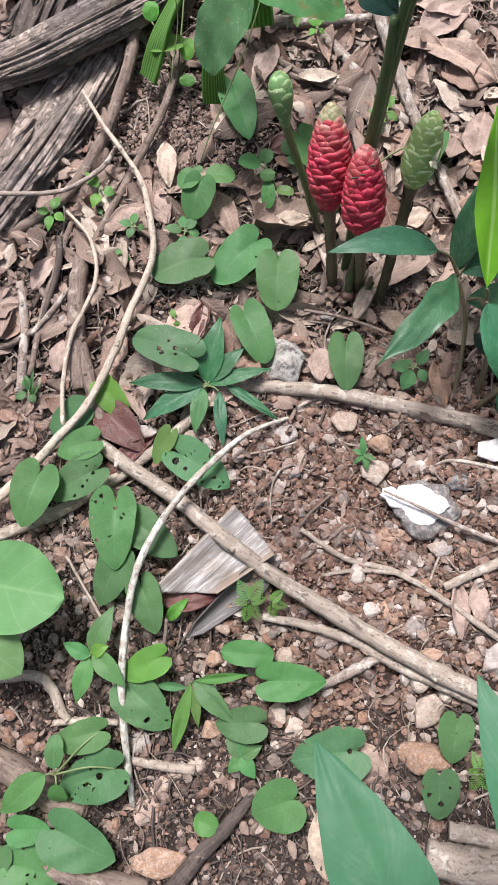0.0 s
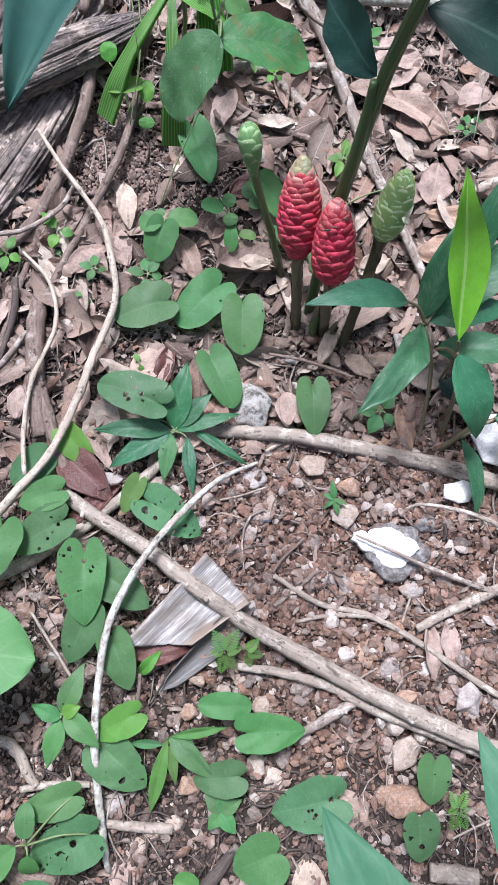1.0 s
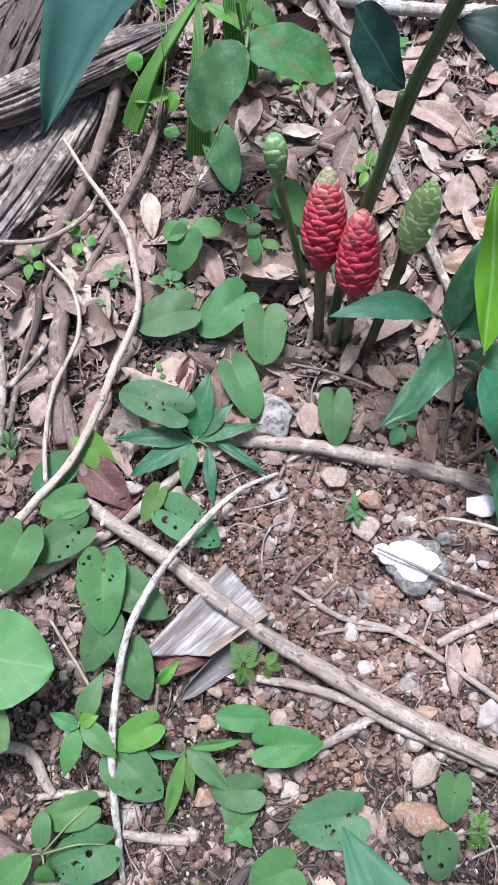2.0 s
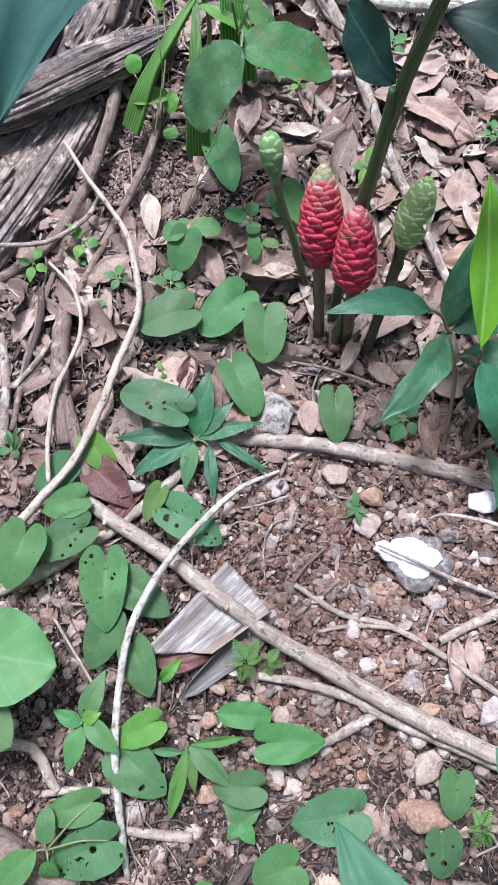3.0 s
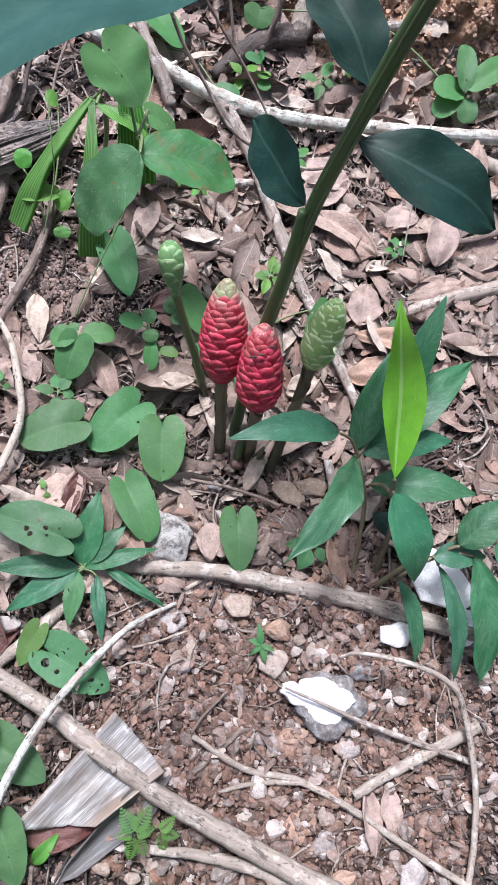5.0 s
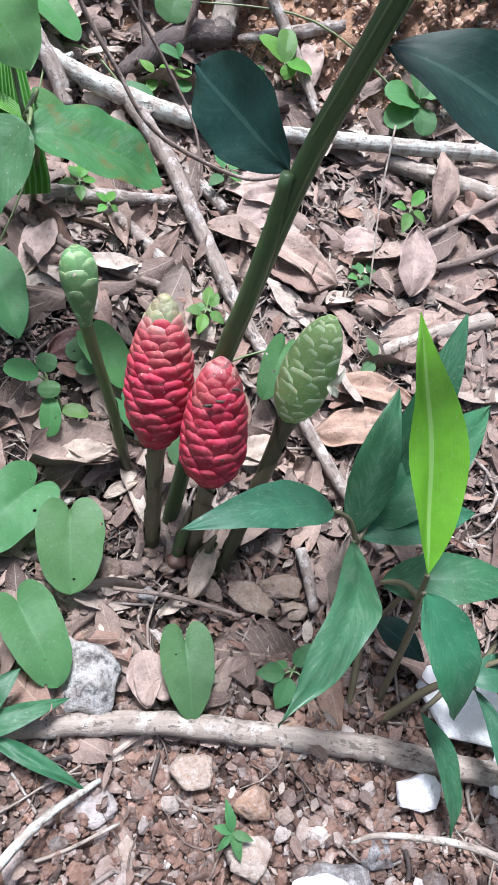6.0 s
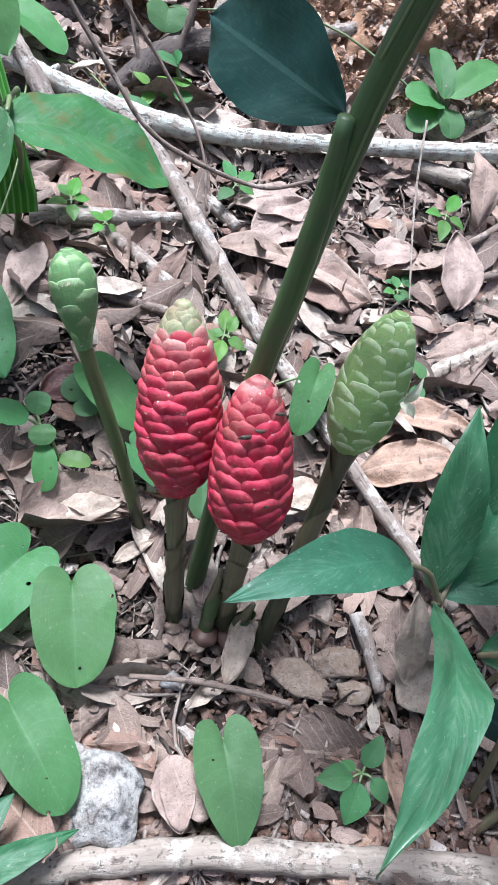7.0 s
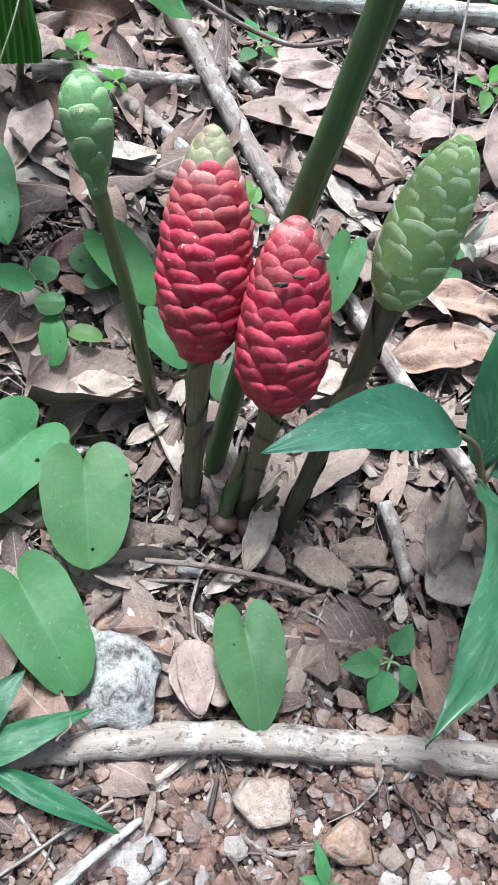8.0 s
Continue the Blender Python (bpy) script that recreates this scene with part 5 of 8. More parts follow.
# branches up the slope
twig("branch", "long lichen-white branch lying across the slope", BARK_WHITE, [(-0.128, 0.404, 0.276, 0.0085), (-0.067, 0.377, 0.263, 0.0088), (-0.031, 0.356, 0.252, 0.0092), (0.009, 0.337, 0.242, 0.0096), (0.049, 0.320, 0.236, 0.0095), (0.089, 0.306, 0.234, 0.0083), (0.140, 0.294, 0.236, 0.0078), (0.192, 0.282, 0.240, 0.0078), (0.267, 0.266, 0.246, 0.0080), (0.371, 0.253, 0.254, 0.0085), (0.479, 0.244, 0.263, 0.0092)])
twig("branch", "grey branch forking down behind the red cones", BARK_GREY, [(0.016, 0.333, 0.240, 0.0073), (0.035, 0.309, 0.223, 0.0082), (0.054, 0.272, 0.200, 0.0079), (0.069, 0.229, 0.175, 0.0076), (0.086, 0.175, 0.147, 0.0072), (0.101, 0.128, 0.124, 0.0064), (0.119, 0.085, 0.102, 0.0058), (0.138, 0.038, 0.079, 0.0052), (0.155, -0.005, 0.059, 0.0051), (0.171, -0.046, 0.042, 0.0050), (0.180, -0.069, 0.032, 0.0045)])
twig("stick", "flat weathered stick in the litter", BARK_GREY, [(-0.006, 0.240, 0.165, 0.0055), (0.024, 0.210, 0.151, 0.0064), (0.057, 0.164, 0.130, 0.0061), (0.097, 0.123, 0.114, 0.0050)])
twig("stick", "brown stick in the litter", BARK_BROWN, [(-0.097, 0.218, 0.151, 0.0034), (-0.063, 0.203, 0.144, 0.0038), (-0.028, 0.186, 0.136, 0.0038), (0.012, 0.179, 0.135, 0.0033), (0.043, 0.173, 0.135, 0.0024)])
twig("stick", "grey stick under round leaf", BARK_GREY, [(-0.062, 0.249, 0.171, 0.0076), (-0.006, 0.248, 0.173, 0.0076), (0.057, 0.245, 0.177, 0.0046)])
twig("stick", "grey stick in dry leaves", BARK_GREY, [(0.054, 0.299, 0.202, 0.0060), (0.081, 0.267, 0.189, 0.0064), (0.102, 0.235, 0.175, 0.0052)])
twig("branch", "old grey branch leaning on the litter", BARK_GREY, [(-0.082, 0.409, 0.301, 0.0055), (-0.065, 0.373, 0.275, 0.0070), (-0.048, 0.351, 0.248, 0.0080), (-0.038, 0.335, 0.223, 0.0073)])
twig("branch", "spotted branch propped against the bank", BARK_GREY, [(0.115, 0.433, 0.418, 0.0051), (0.130, 0.409, 0.379, 0.0056), (0.152, 0.394, 0.345, 0.0062), (0.175, 0.380, 0.315, 0.0062), (0.195, 0.344, 0.276, 0.0054), (0.205, 0.316, 0.252, 0.0041)])
twig("root", "smooth pale buttress root on the bank", BARK_PALE, [(0.115, 0.409, 0.294, 0.0138), (0.125, 0.423, 0.328, 0.0128), (0.143, 0.435, 0.365, 0.0130), (0.148, 0.451, 0.410, 0.0133)], category='root')
twig("log", "charred dark log end in the litter", BARK_DARK, [(0.013, 0.374, 0.251, 0.0059), (0.047, 0.398, 0.270, 0.0134), (0.087, 0.410, 0.290, 0.0150), (0.126, 0.405, 0.296, 0.0125)], category='log')
twig("stick", "grey splintered stick below the bank", BARK_GREY, [(0.136, 0.408, 0.294, 0.0050), (0.183, 0.394, 0.310, 0.0070), (0.238, 0.382, 0.328, 0.0059)])
twig("stick", "rough pale stick in the litter", BARK_PALE, [(0.268, 0.270, 0.230, 0.0081), (0.315, 0.249, 0.226, 0.0094), (0.378, 0.222, 0.220, 0.0102), (0.439, 0.201, 0.215, 0.0099)])
twig("twig", "thin brown twig in dry leaves", BARK_BROWN, [(0.269, 0.145, 0.170, 0.0031), (0.317, 0.152, 0.181, 0.0037), (0.376, 0.168, 0.198, 0.0040)])
twig("twig", "thin twig in dry leaves", BARK_BROWN, [(0.261, 0.168, 0.182, 0.0026), (0.307, 0.187, 0.199, 0.0033), (0.371, 0.213, 0.222, 0.0035)])
twig("stick", "broad weathered stick in dry leaves", BARK_PALE, [(0.211, 0.082, 0.116, 0.0061), (0.260, 0.092, 0.130, 0.0073), (0.329, 0.102, 0.145, 0.0084)])
twig("stick", "weathered stick before the plant", BARK_GREY, [(0.122, -0.052, 0.020, 0.0045), (0.124, -0.072, 0.011, 0.0044), (0.124, -0.096, -0.001, 0.0036)])
twig("twig", "thin straw across the leaf litter", BARK_BROWN, [(-0.019, -0.055, -0.007, 0.0016), (0.015, -0.065, -0.006, 0.0019), (0.050, -0.078, -0.008, 0.0020), (0.071, -0.088, -0.010, 0.0016)], sides=8)
twig("twig", "thin vine climbing down through leaves", BARK_BROWN, [(-0.059, 0.234, 0.371, 0.0019), (-0.039, 0.240, 0.325, 0.0019), (-0.008, 0.232, 0.282, 0.0019), (0.018, 0.220, 0.248, 0.0019), (0.054, 0.214, 0.229, 0.0019), (0.108, 0.209, 0.215, 0.0017), (0.152, 0.222, 0.220, 0.0015)], sides=7, category='vine')
twig("twig", "fine dark vine stem", BARK_BROWN, [(-0.031, 0.277, 0.375, 0.0013), (0.005, 0.293, 0.327, 0.0016), (0.043, 0.294, 0.280, 0.0016), (0.073, 0.272, 0.232, 0.0013), (0.076, 0.241, 0.186, 0.0010)], sides=6, category='vine')
twig("twig", "thin upright stem on the bank", BARK_BROWN, [(0.017, 0.414, 0.381, 0.0018), (0.028, 0.401, 0.324, 0.0021), (0.040, 0.389, 0.268, 0.0018)], sides=6)
twig("twig", "brown bent stem on the bank", BARK_BROWN, [(0.089, 0.409, 0.395, 0.0031), (0.087, 0.399, 0.334, 0.0037), (0.074, 0.397, 0.279, 0.0031)], sides=7)
twig("twig", "fine pale stem on the slope", BARK_PALE, [(0.233, 0.205, 0.277, 0.0010), (0.225, 0.178, 0.221, 0.0010), (0.215, 0.130, 0.153, 0.0008)], sides=6)
twig("twig", "thin green-white tendril on the slope", STALK_THIN, [(-0.065, 0.217, 0.242, 0.0008), (-0.074, 0.185, 0.213, 0.0008), (-0.093, 0.151, 0.173, 0.0008), (-0.129, 0.111, 0.107, 0.0008), (-0.140, 0.097, 0.083, 0.0008)], sides=6, category='vine')
twig("twig", "fine hanging tendril on the slope", STALK_THIN, [(-0.168, 0.207, 0.272, 0.0006), (-0.163, 0.175, 0.234, 0.0006), (-0.162, 0.170, 0.201, 0.0006), (-0.173, 0.148, 0.148, 0.0006)], sides=6, category='vine')
twig("stick", "thin stick crossing dark litter", BARK_BROWN, [(-0.097, 0.239, 0.165, 0.0038), (-0.063, 0.212, 0.151, 0.0044), (-0.010, 0.181, 0.136, 0.0044), (0.042, 0.159, 0.129, 0.0036)])
twig("stick", "dark half-buried stick on the slope", BARK_DARK, [(-0.126, -0.037, -0.007, 0.0058), (-0.091, -0.028, -0.004, 0.0065), (-0.052, -0.019, 0.001, 0.0052)])

# fallen leaves
dry_leaf("burgundy fallen leaf with a glossy face", (-0.247, -0.147, -0.066), (-0.189, -0.199, -0.088), 0.042, material=DRY_DARK, bend=0.14, fold=0.35, shape="ginger")
dry_leaf("burgundy curled fallen leaf", (-0.240, -0.221, -0.108), (-0.182, -0.181, -0.081), 0.022, material=DRY_DARK, bend=0.15)
dry_leaf("pale cream fallen leaf with dark spots", (-0.181, 0.119, 0.091), (-0.175, 0.074, 0.060), 0.025, material=DRY_PALE)
dry_leaf("brown fallen leaf in the litter", (-0.124, 0.073, 0.058), (-0.094, 0.021, 0.025), 0.027)
dry_leaf("brown curled fallen leaf", (-0.136, 0.032, 0.033), (-0.117, 0.073, 0.058), 0.023)
dry_leaf("brown fallen leaf in the litter", (-0.244, 0.033, 0.031), (-0.199, 0.059, 0.048), 0.027)
dry_leaf("grey-brown fallen leaf in the litter", (-0.206, 0.086, 0.064), (-0.179, 0.049, 0.043), 0.027)
dry_leaf("russet fallen leaf in the litter", (-0.133, -0.042, -0.009), (-0.142, -0.089, -0.033), 0.022, material=DRY_PINK)
dry_leaf("pinkish dry leaf on gravel", (0.134, -0.327, -0.123), (0.137, -0.378, -0.150), 0.021, material=DRY_PINK, fold=0.5)
dry_leaf("pinkish dry leaf on gravel", (0.154, -0.328, -0.121), (0.155, -0.364, -0.140), 0.022, material=DRY_PINK, fold=0.5)
dry_leaf("brown curled leaf under a grey sheath", (-0.171, -0.335, -0.163), (-0.106, -0.335, -0.156), 0.027, material=DRY_DARK)
dry_leaf("rust-coloured fallen leaf in the litter", (0.120, -0.120, -0.019), (0.128, -0.169, -0.041), 0.026, material=DRY_TAN)
dry_leaf("tan fallen leaf in the litter", (0.133, -0.101, -0.007), (0.172, -0.090, 0.007), 0.038, material=DRY_PALE)
dry_leaf("tan curled leaf beside stalks", (0.069, -0.019, 0.018), (0.036, -0.061, -0.011), 0.018, material=DRY_PALE)
dry_leaf("grey-brown fallen leaf in the litter", (-0.003, -0.096, -0.032), (-0.001, -0.131, -0.046), 0.025, material=DRY_PINK)
dry_leaf("pale fallen leaf in the litter", (-0.055, 0.038, 0.036), (-0.012, 0.044, 0.042), 0.024, material=DRY_PALE)
dry_leaf("mauve-grey fallen leaf in the litter", (0.166, 0.077, 0.098), (0.178, 0.120, 0.125), 0.042, material=DRY_PINK)
dry_leaf("orange-tan fallen leaf in the litter", (0.159, 0.071, 0.093), (0.238, 0.038, 0.090), 0.028, material=DRY_TAN)
dry_leaf("broad tan fallen leaf", (0.147, 0.030, 0.066), (0.221, 0.024, 0.079), 0.035, material=DRY_TAN)
dry_leaf("brown fallen leaf in the litter", (0.105, 0.266, 0.188), (0.170, 0.231, 0.182), 0.045, material=DRY_PINK)
dry_leaf("brown ribbed fallen leaf", (0.114, 0.215, 0.163), (0.191, 0.149, 0.143), 0.039, material=DRY)
dry_leaf("brown fallen leaf in the litter", (0.083, 0.224, 0.162), (0.136, 0.195, 0.157), 0.030, material=DRY)
dry_leaf("pinkish upright fallen leaf", (0.250, 0.122, 0.151), (0.262, 0.168, 0.198), 0.039, material=DRY_PINK)
dry_leaf("curled brown leaf resting on a branch", (0.296, 0.192, 0.196), (0.307, 0.239, 0.249), 0.031, material=DRY, bend=0.25)
dry_leaf("brown fallen leaf in the litter", (0.331, 0.227, 0.208), (0.366, 0.185, 0.190), 0.041, material=DRY)
dry_leaf("dark brown fallen leaf", (0.220, 0.098, 0.120), (0.285, 0.112, 0.139), 0.027, material=DRY)
dry_leaf("mauve fallen leaf in the litter", (0.200, 0.192, 0.168), (0.244, 0.186, 0.173), 0.033, material=DRY_PINK)
dry_leaf("orange scrap of leaf", (0.209, 0.226, 0.187), (0.232, 0.211, 0.184), 0.018, material=DRY_TAN)
dry_leaf("pale curled leaf by the stalks", (0.054, -0.041, 0.015), (0.037, -0.065, -0.016), 0.018, material=DRY_PALE, fold=0.4)
dry_leaf("pale fallen leaf in the litter", (-0.048, 0.048, 0.042), (-0.014, 0.036, 0.037), 0.021, material=DRY_PALE, fold=0.3)
dry_leaf("pale strip of dead leaf", (-0.021, 0.011, 0.020), (0.005, 0.020, 0.028), 0.011, material=DRY_PALE)
dry_leaf("tan leaf standing behind glossy leaf", (0.139, -0.093, 0.000), (0.144, -0.072, 0.052), 0.024, material=DRY_PALE)
dry_leaf("grey-brown leaf beside a stone", (0.004, -0.128, -0.037), (-0.003, -0.100, -0.022), 0.025, material=DRY_PINK, shape='heart')
dry_leaf("rust-coloured fallen leaf in the litter", (0.116, -0.141, -0.030), (0.122, -0.165, -0.040), 0.024, material=DRY_TAN)
dry_leaf("brown leaf on the log side", (-0.038, 0.254, 0.167), (-0.029, 0.295, 0.190), 0.016, material=DRY)
dry_leaf("reddish-brown fallen leaf in the litter", (-0.060, 0.113, 0.084), (-0.005, 0.127, 0.096), 0.031, material=DRY_DARK)
dry_leaf("grey fallen leaf in the litter", (-0.053, 0.232, 0.154), (-0.080, 0.172, 0.119), 0.029, material=DRY_PINK)
dry_leaf("large grey-brown dead leaf below the bank", (-0.040, 0.505, 0.329), (0.014, 0.477, 0.317), 0.060, material=DRY_PINK)
dry_leaf("large grey-brown dead leaf below the bank", (0.021, 0.496, 0.330), (0.078, 0.439, 0.318), 0.053, material=DRY_PINK)
dry_leaf("white strip of dead leaf", (-0.021, 0.384, 0.256), (0.020, 0.395, 0.265), 0.014, material=DRY_PALE)
dry_leaf("mauve leaf leaning on the bank", (0.199, 0.348, 0.265), (0.211, 0.398, 0.307), 0.029, material=DRY_PINK)
dry_leaf("brown leaf by the branch", (0.214, 0.353, 0.261), (0.248, 0.343, 0.262), 0.025, material=DRY)
dry_leaf("pale fallen leaf in the litter", (0.088, 0.333, 0.223), (0.112, 0.294, 0.205), 0.026, material=DRY_PALE)
dry_leaf("pale grey fallen leaf", (0.069, 0.115, 0.099), (0.092, 0.090, 0.089), 0.022, material=DRY_PINK)
dry_leaf("brown fallen leaf by the stalks", (0.085, 0.020, 0.044), (0.121, 0.032, 0.060), 0.025, material=DRY_PALE)
dry_leaf("dead leaf at the foot of the slope", (0.004, -0.514, -0.242), (0.006, -0.572, -0.274), 0.038, material=DRY_PALE)
dry_leaf("grey fallen leaf at the foot of the slope", (0.039, -0.498, -0.229), (0.064, -0.471, -0.211), 0.027, material=DRY)
dry_leaf("grey fallen leaf in the litter", (-0.189, -0.515, -0.265), (-0.157, -0.519, -0.264), 0.032, material=DRY_PINK)
dry_leaf("rust scrap of leaf on gravel", (0.096, -0.392, -0.163), (0.120, -0.388, -0.158), 0.015, material=DRY_TAN)
dry_leaf("grey-pink fallen leaf in the litter", (0.029, -0.464, -0.211), (0.066, -0.492, -0.222), 0.031, material=DRY)
dry_leaf("brown leaf high on the slope", (0.134, 0.173, 0.145), (0.189, 0.150, 0.143), 0.048, material=DRY)
dry_leaf("brown leaf high on the slope", (0.111, 0.217, 0.164), (0.171, 0.246, 0.191), 0.046, material=DRY_PINK)
dry_leaf("brown leaf near the log", (-0.254, 0.324, 0.194), (-0.306, 0.302, 0.176), 0.046, material=DRY)

# stones
stone("speckled grey granite stone", -0.040, -0.107, 0.0520, long=1.2, flat=0.7, turn=75, material=STONE_GRANITE, sunk=0.14, cut=0.6, seed=13)
stone("hard brown clod at the clump", 0.083, -0.075, 0.0319, long=1.35, flat=0.5, turn=-15, material=STONE_CLOD, cut=0.6)
stone("hard brown clod at the clump", 0.105, -0.071, 0.0293, long=1.3, flat=0.5, turn=15, material=STONE_CLOD, cut=0.6)
stone("hard brown clod at the clump", 0.112, -0.088, 0.0227, long=1.2, flat=0.5, turn=40, material=STONE_CLOD, cut=0.6)
stone("round brown clod beside the stalks", 0.011, -0.028, 0.0095, flat=0.8, material=STONE_CLOD, cut=0.8, sunk=0.25)
stone("round brown clod beside the stalks", 0.019, -0.026, 0.0066, flat=0.8, material=STONE_CLOD, cut=0.8, sunk=0.25)
stone("round brown clod beside the stalks", 0.023, -0.041, 0.0123, flat=0.8, material=STONE_CLOD, cut=0.8, sunk=0.25)
stone("round brown clod beside the stalks", 0.045, -0.059, 0.0145, flat=0.8, material=STONE_CLOD, cut=0.8, sunk=0.25)
stone("round brown clod beside the stalks", 0.011, -0.043, 0.0072, flat=0.8, material=STONE_CLOD, cut=0.8, sunk=0.25)
stone("round brown clod beside the stalks", 0.073, -0.034, 0.0089, flat=0.8, material=STONE_CLOD, cut=0.8, sunk=0.25)
stone("round brown clod beside the stalks", 0.055, -0.049, 0.0080, flat=0.8, material=STONE_CLOD, cut=0.8, sunk=0.25)
stone("buff stone lying in reddish soil", -0.024, -0.207, 0.0207, long=1.3, turn=70, material=STONE, flat=0.55)
stone("white quartz stone lying in reddish soil", -0.031, -0.221, 0.0206, long=1.2, turn=10, material=STONE_WHITE, flat=0.55, sunk=0.16)
stone("flat buff stone lying in reddish soil", 0.056, -0.224, 0.0340, long=1.1, turn=0, material=STONE, flat=0.55)
stone("brown stone lying in reddish soil", 0.116, -0.185, 0.0247, long=1.2, turn=40, material=STONE_ORANGE, flat=0.55)
stone("brown stone lying in reddish soil", 0.130, -0.193, 0.0222, long=1.2, turn=90, material=STONE_ORANGE, flat=0.55)
stone("grey stone lying in reddish soil", -0.041, -0.182, 0.0282, long=1.3, turn=0, material=STONE_GREY, flat=0.55)
stone("reddish stone lying in reddish soil", 0.024, -0.174, 0.0307, long=1.1, turn=20, material=STONE, flat=0.55)
stone("reddish clod lying in reddish soil", 0.063, -0.195, 0.0269, long=1.2, turn=0, material=STONE_ORANGE, flat=0.55)
stone("grey stone lying in reddish soil", 0.028, -0.282, 0.0265, long=1.2, turn=60, material=STONE_GREY, flat=0.55)
stone("grey-green stone lying in reddish soil", 0.054, -0.290, 0.0229, long=1.2, turn=-60, material=STONE_GREY, flat=0.55)
stone("orange stone lying in reddish soil", 0.074, -0.349, 0.0280, long=1.2, turn=60, material=STONE_ORANGE, flat=0.55)
stone("grey stone lying in reddish soil", 0.094, -0.362, 0.0281, long=1.1, turn=80, material=STONE_GREY, flat=0.55)
stone("grey-white stone lying in reddish soil", 0.121, -0.299, 0.0244, long=1.1, turn=0, material=STONE_GREY, flat=0.55)
stone("pale stone lying in reddish soil", 0.104, -0.433, 0.0336, long=1.5, turn=55, material=STONE, flat=0.55)
stone("pale stone lying in reddish soil", 0.096, -0.412, 0.0222, long=1.3, turn=-40, material=STONE, flat=0.55)
stone("pale stone lying in reddish soil", -0.043, -0.440, 0.0273, long=1.1, turn=40, material=STONE, flat=0.55)
stone("buff stone lying in reddish soil", -0.025, -0.448, 0.0236, long=1.3, turn=70, material=STONE, flat=0.55)
stone("pale stone lying in reddish soil", -0.038, -0.388, 0.0232, long=1.1, turn=0, material=STONE, flat=0.55)
stone("pale stone lying in reddish soil", -0.126, -0.480, 0.0255, long=1.1, turn=0, material=STONE, flat=0.55)
stone("pale stone lying in reddish soil", -0.161, -0.499, 0.0259, long=1.2, turn=50, material=STONE, flat=0.55)
stone("grey stone lying in reddish soil", -0.186, -0.460, 0.0308, long=1.3, turn=60, material=STONE_GREY, flat=0.55)
stone("reddish-brown stone lying in reddish soil", 0.100, -0.475, 0.0505, long=1.3, turn=0, material=STONE_ORANGE, flat=0.55)
stone("buff pebble lying in reddish soil", 0.096, -0.216, 0.0183, long=1.2, turn=30, material=STONE, flat=0.55)
stone("dark grey stone lying in reddish soil", 0.138, -0.238, 0.0319, long=1.1, turn=50, material=STONE_RIM, flat=0.55)
stone("buff pebble lying in reddish soil", 0.111, -0.221, 0.0184, long=1.2, turn=80, material=STONE, flat=0.55)
stone("buff pebble lying in reddish soil", 0.082, -0.207, 0.0171, long=1.2, turn=0, material=STONE, flat=0.55)
stone("grey stone lying in reddish soil", 0.171, -0.394, 0.0375, long=1.2, turn=70, material=STONE_GREY, flat=0.55)
stone("grey stone lying in reddish soil", -0.223, -0.470, 0.0338, long=1.3, turn=0, material=STONE_GREY, flat=0.55)
stone("grey stone lying in reddish soil", -0.299, -0.056, 0.0200, long=1.4, turn=80, material=STONE_GREY, flat=0.55)
stone("grey stone lying in reddish soil", -0.206, -0.166, 0.0163, long=1.3, turn=0, material=STONE_GREY, flat=0.55)
stone("grey stone lying in reddish soil", -0.190, -0.175, 0.0212, long=1.3, turn=0, material=STONE_GREY, flat=0.55)
stone("pale chip of stone lying in reddish soil", -0.056, -0.084, 0.0229, long=1.2, turn=60, material=STONE, flat=0.55)
stone("pebble lying in reddish soil", -0.155, -0.055, 0.0142, long=1.2, turn=0, material=STONE_GREY, flat=0.55)
stone("pebble lying in reddish soil", 0.023, -0.339, 0.0181, long=1.2, turn=0, material=STONE, flat=0.55)
stone("pebble lying in reddish soil", -0.008, -0.335, 0.0157, long=1.2, turn=0, material=STONE, flat=0.55)
stone("pebble lying in reddish soil", 0.004, -0.326, 0.0133, long=1.2, turn=0, material=STONE, flat=0.55)
stone("pebble lying in reddish soil", -0.075, -0.371, 0.0159, long=1.2, turn=0, material=STONE, flat=0.55)
stone("pebble lying in reddish soil", -0.060, -0.364, 0.0134, long=1.2, turn=0, material=STONE, flat=0.55)
stone("pebble lying in reddish soil", -0.101, -0.362, 0.0159, long=1.2, turn=0, material=STONE, flat=0.55)
stone("brown stone lying in reddish soil", -0.109, -0.388, 0.0222, long=1.1, turn=0, material=STONE_ORANGE, flat=0.55)
stone("reddish stone lying in reddish soil", -0.112, -0.451, 0.0251, long=1.1, turn=0, material=STONE_ORANGE, flat=0.55)
stone("pebble lying in reddish soil", -0.148, -0.484, 0.0192, long=1.1, turn=0, material=STONE, flat=0.55)
stone("orange stone lying in reddish soil", 0.077, -0.283, 0.0218, long=1.2, turn=0, material=STONE_ORANGE, flat=0.55)
stone("tan stone at the foot of the slope", -0.159, -0.561, 0.0461, long=1.3, turn=20, material=STONE_ORANGE, flat=0.55)
stone("tan stone at the foot of the slope", -0.357, -0.058, 0.0209, long=1.2, turn=0, material=STONE_ORANGE, flat=0.55)
stone("brown stone at the foot of the slope", -0.304, -0.553, 0.0346, long=1.2, turn=0, material=STONE_ORANGE, flat=0.55)
stone("white stone at the foot of the slope", 0.146, -0.518, 0.0114, long=1.2, turn=0, material=STONE_WHITE, flat=0.55, sunk=0.16)
stone("pale grey stone by the fallen branch", -0.053, -0.084, 0.0233, long=1.2, turn=40, material=STONE_GREY, flat=0.55)
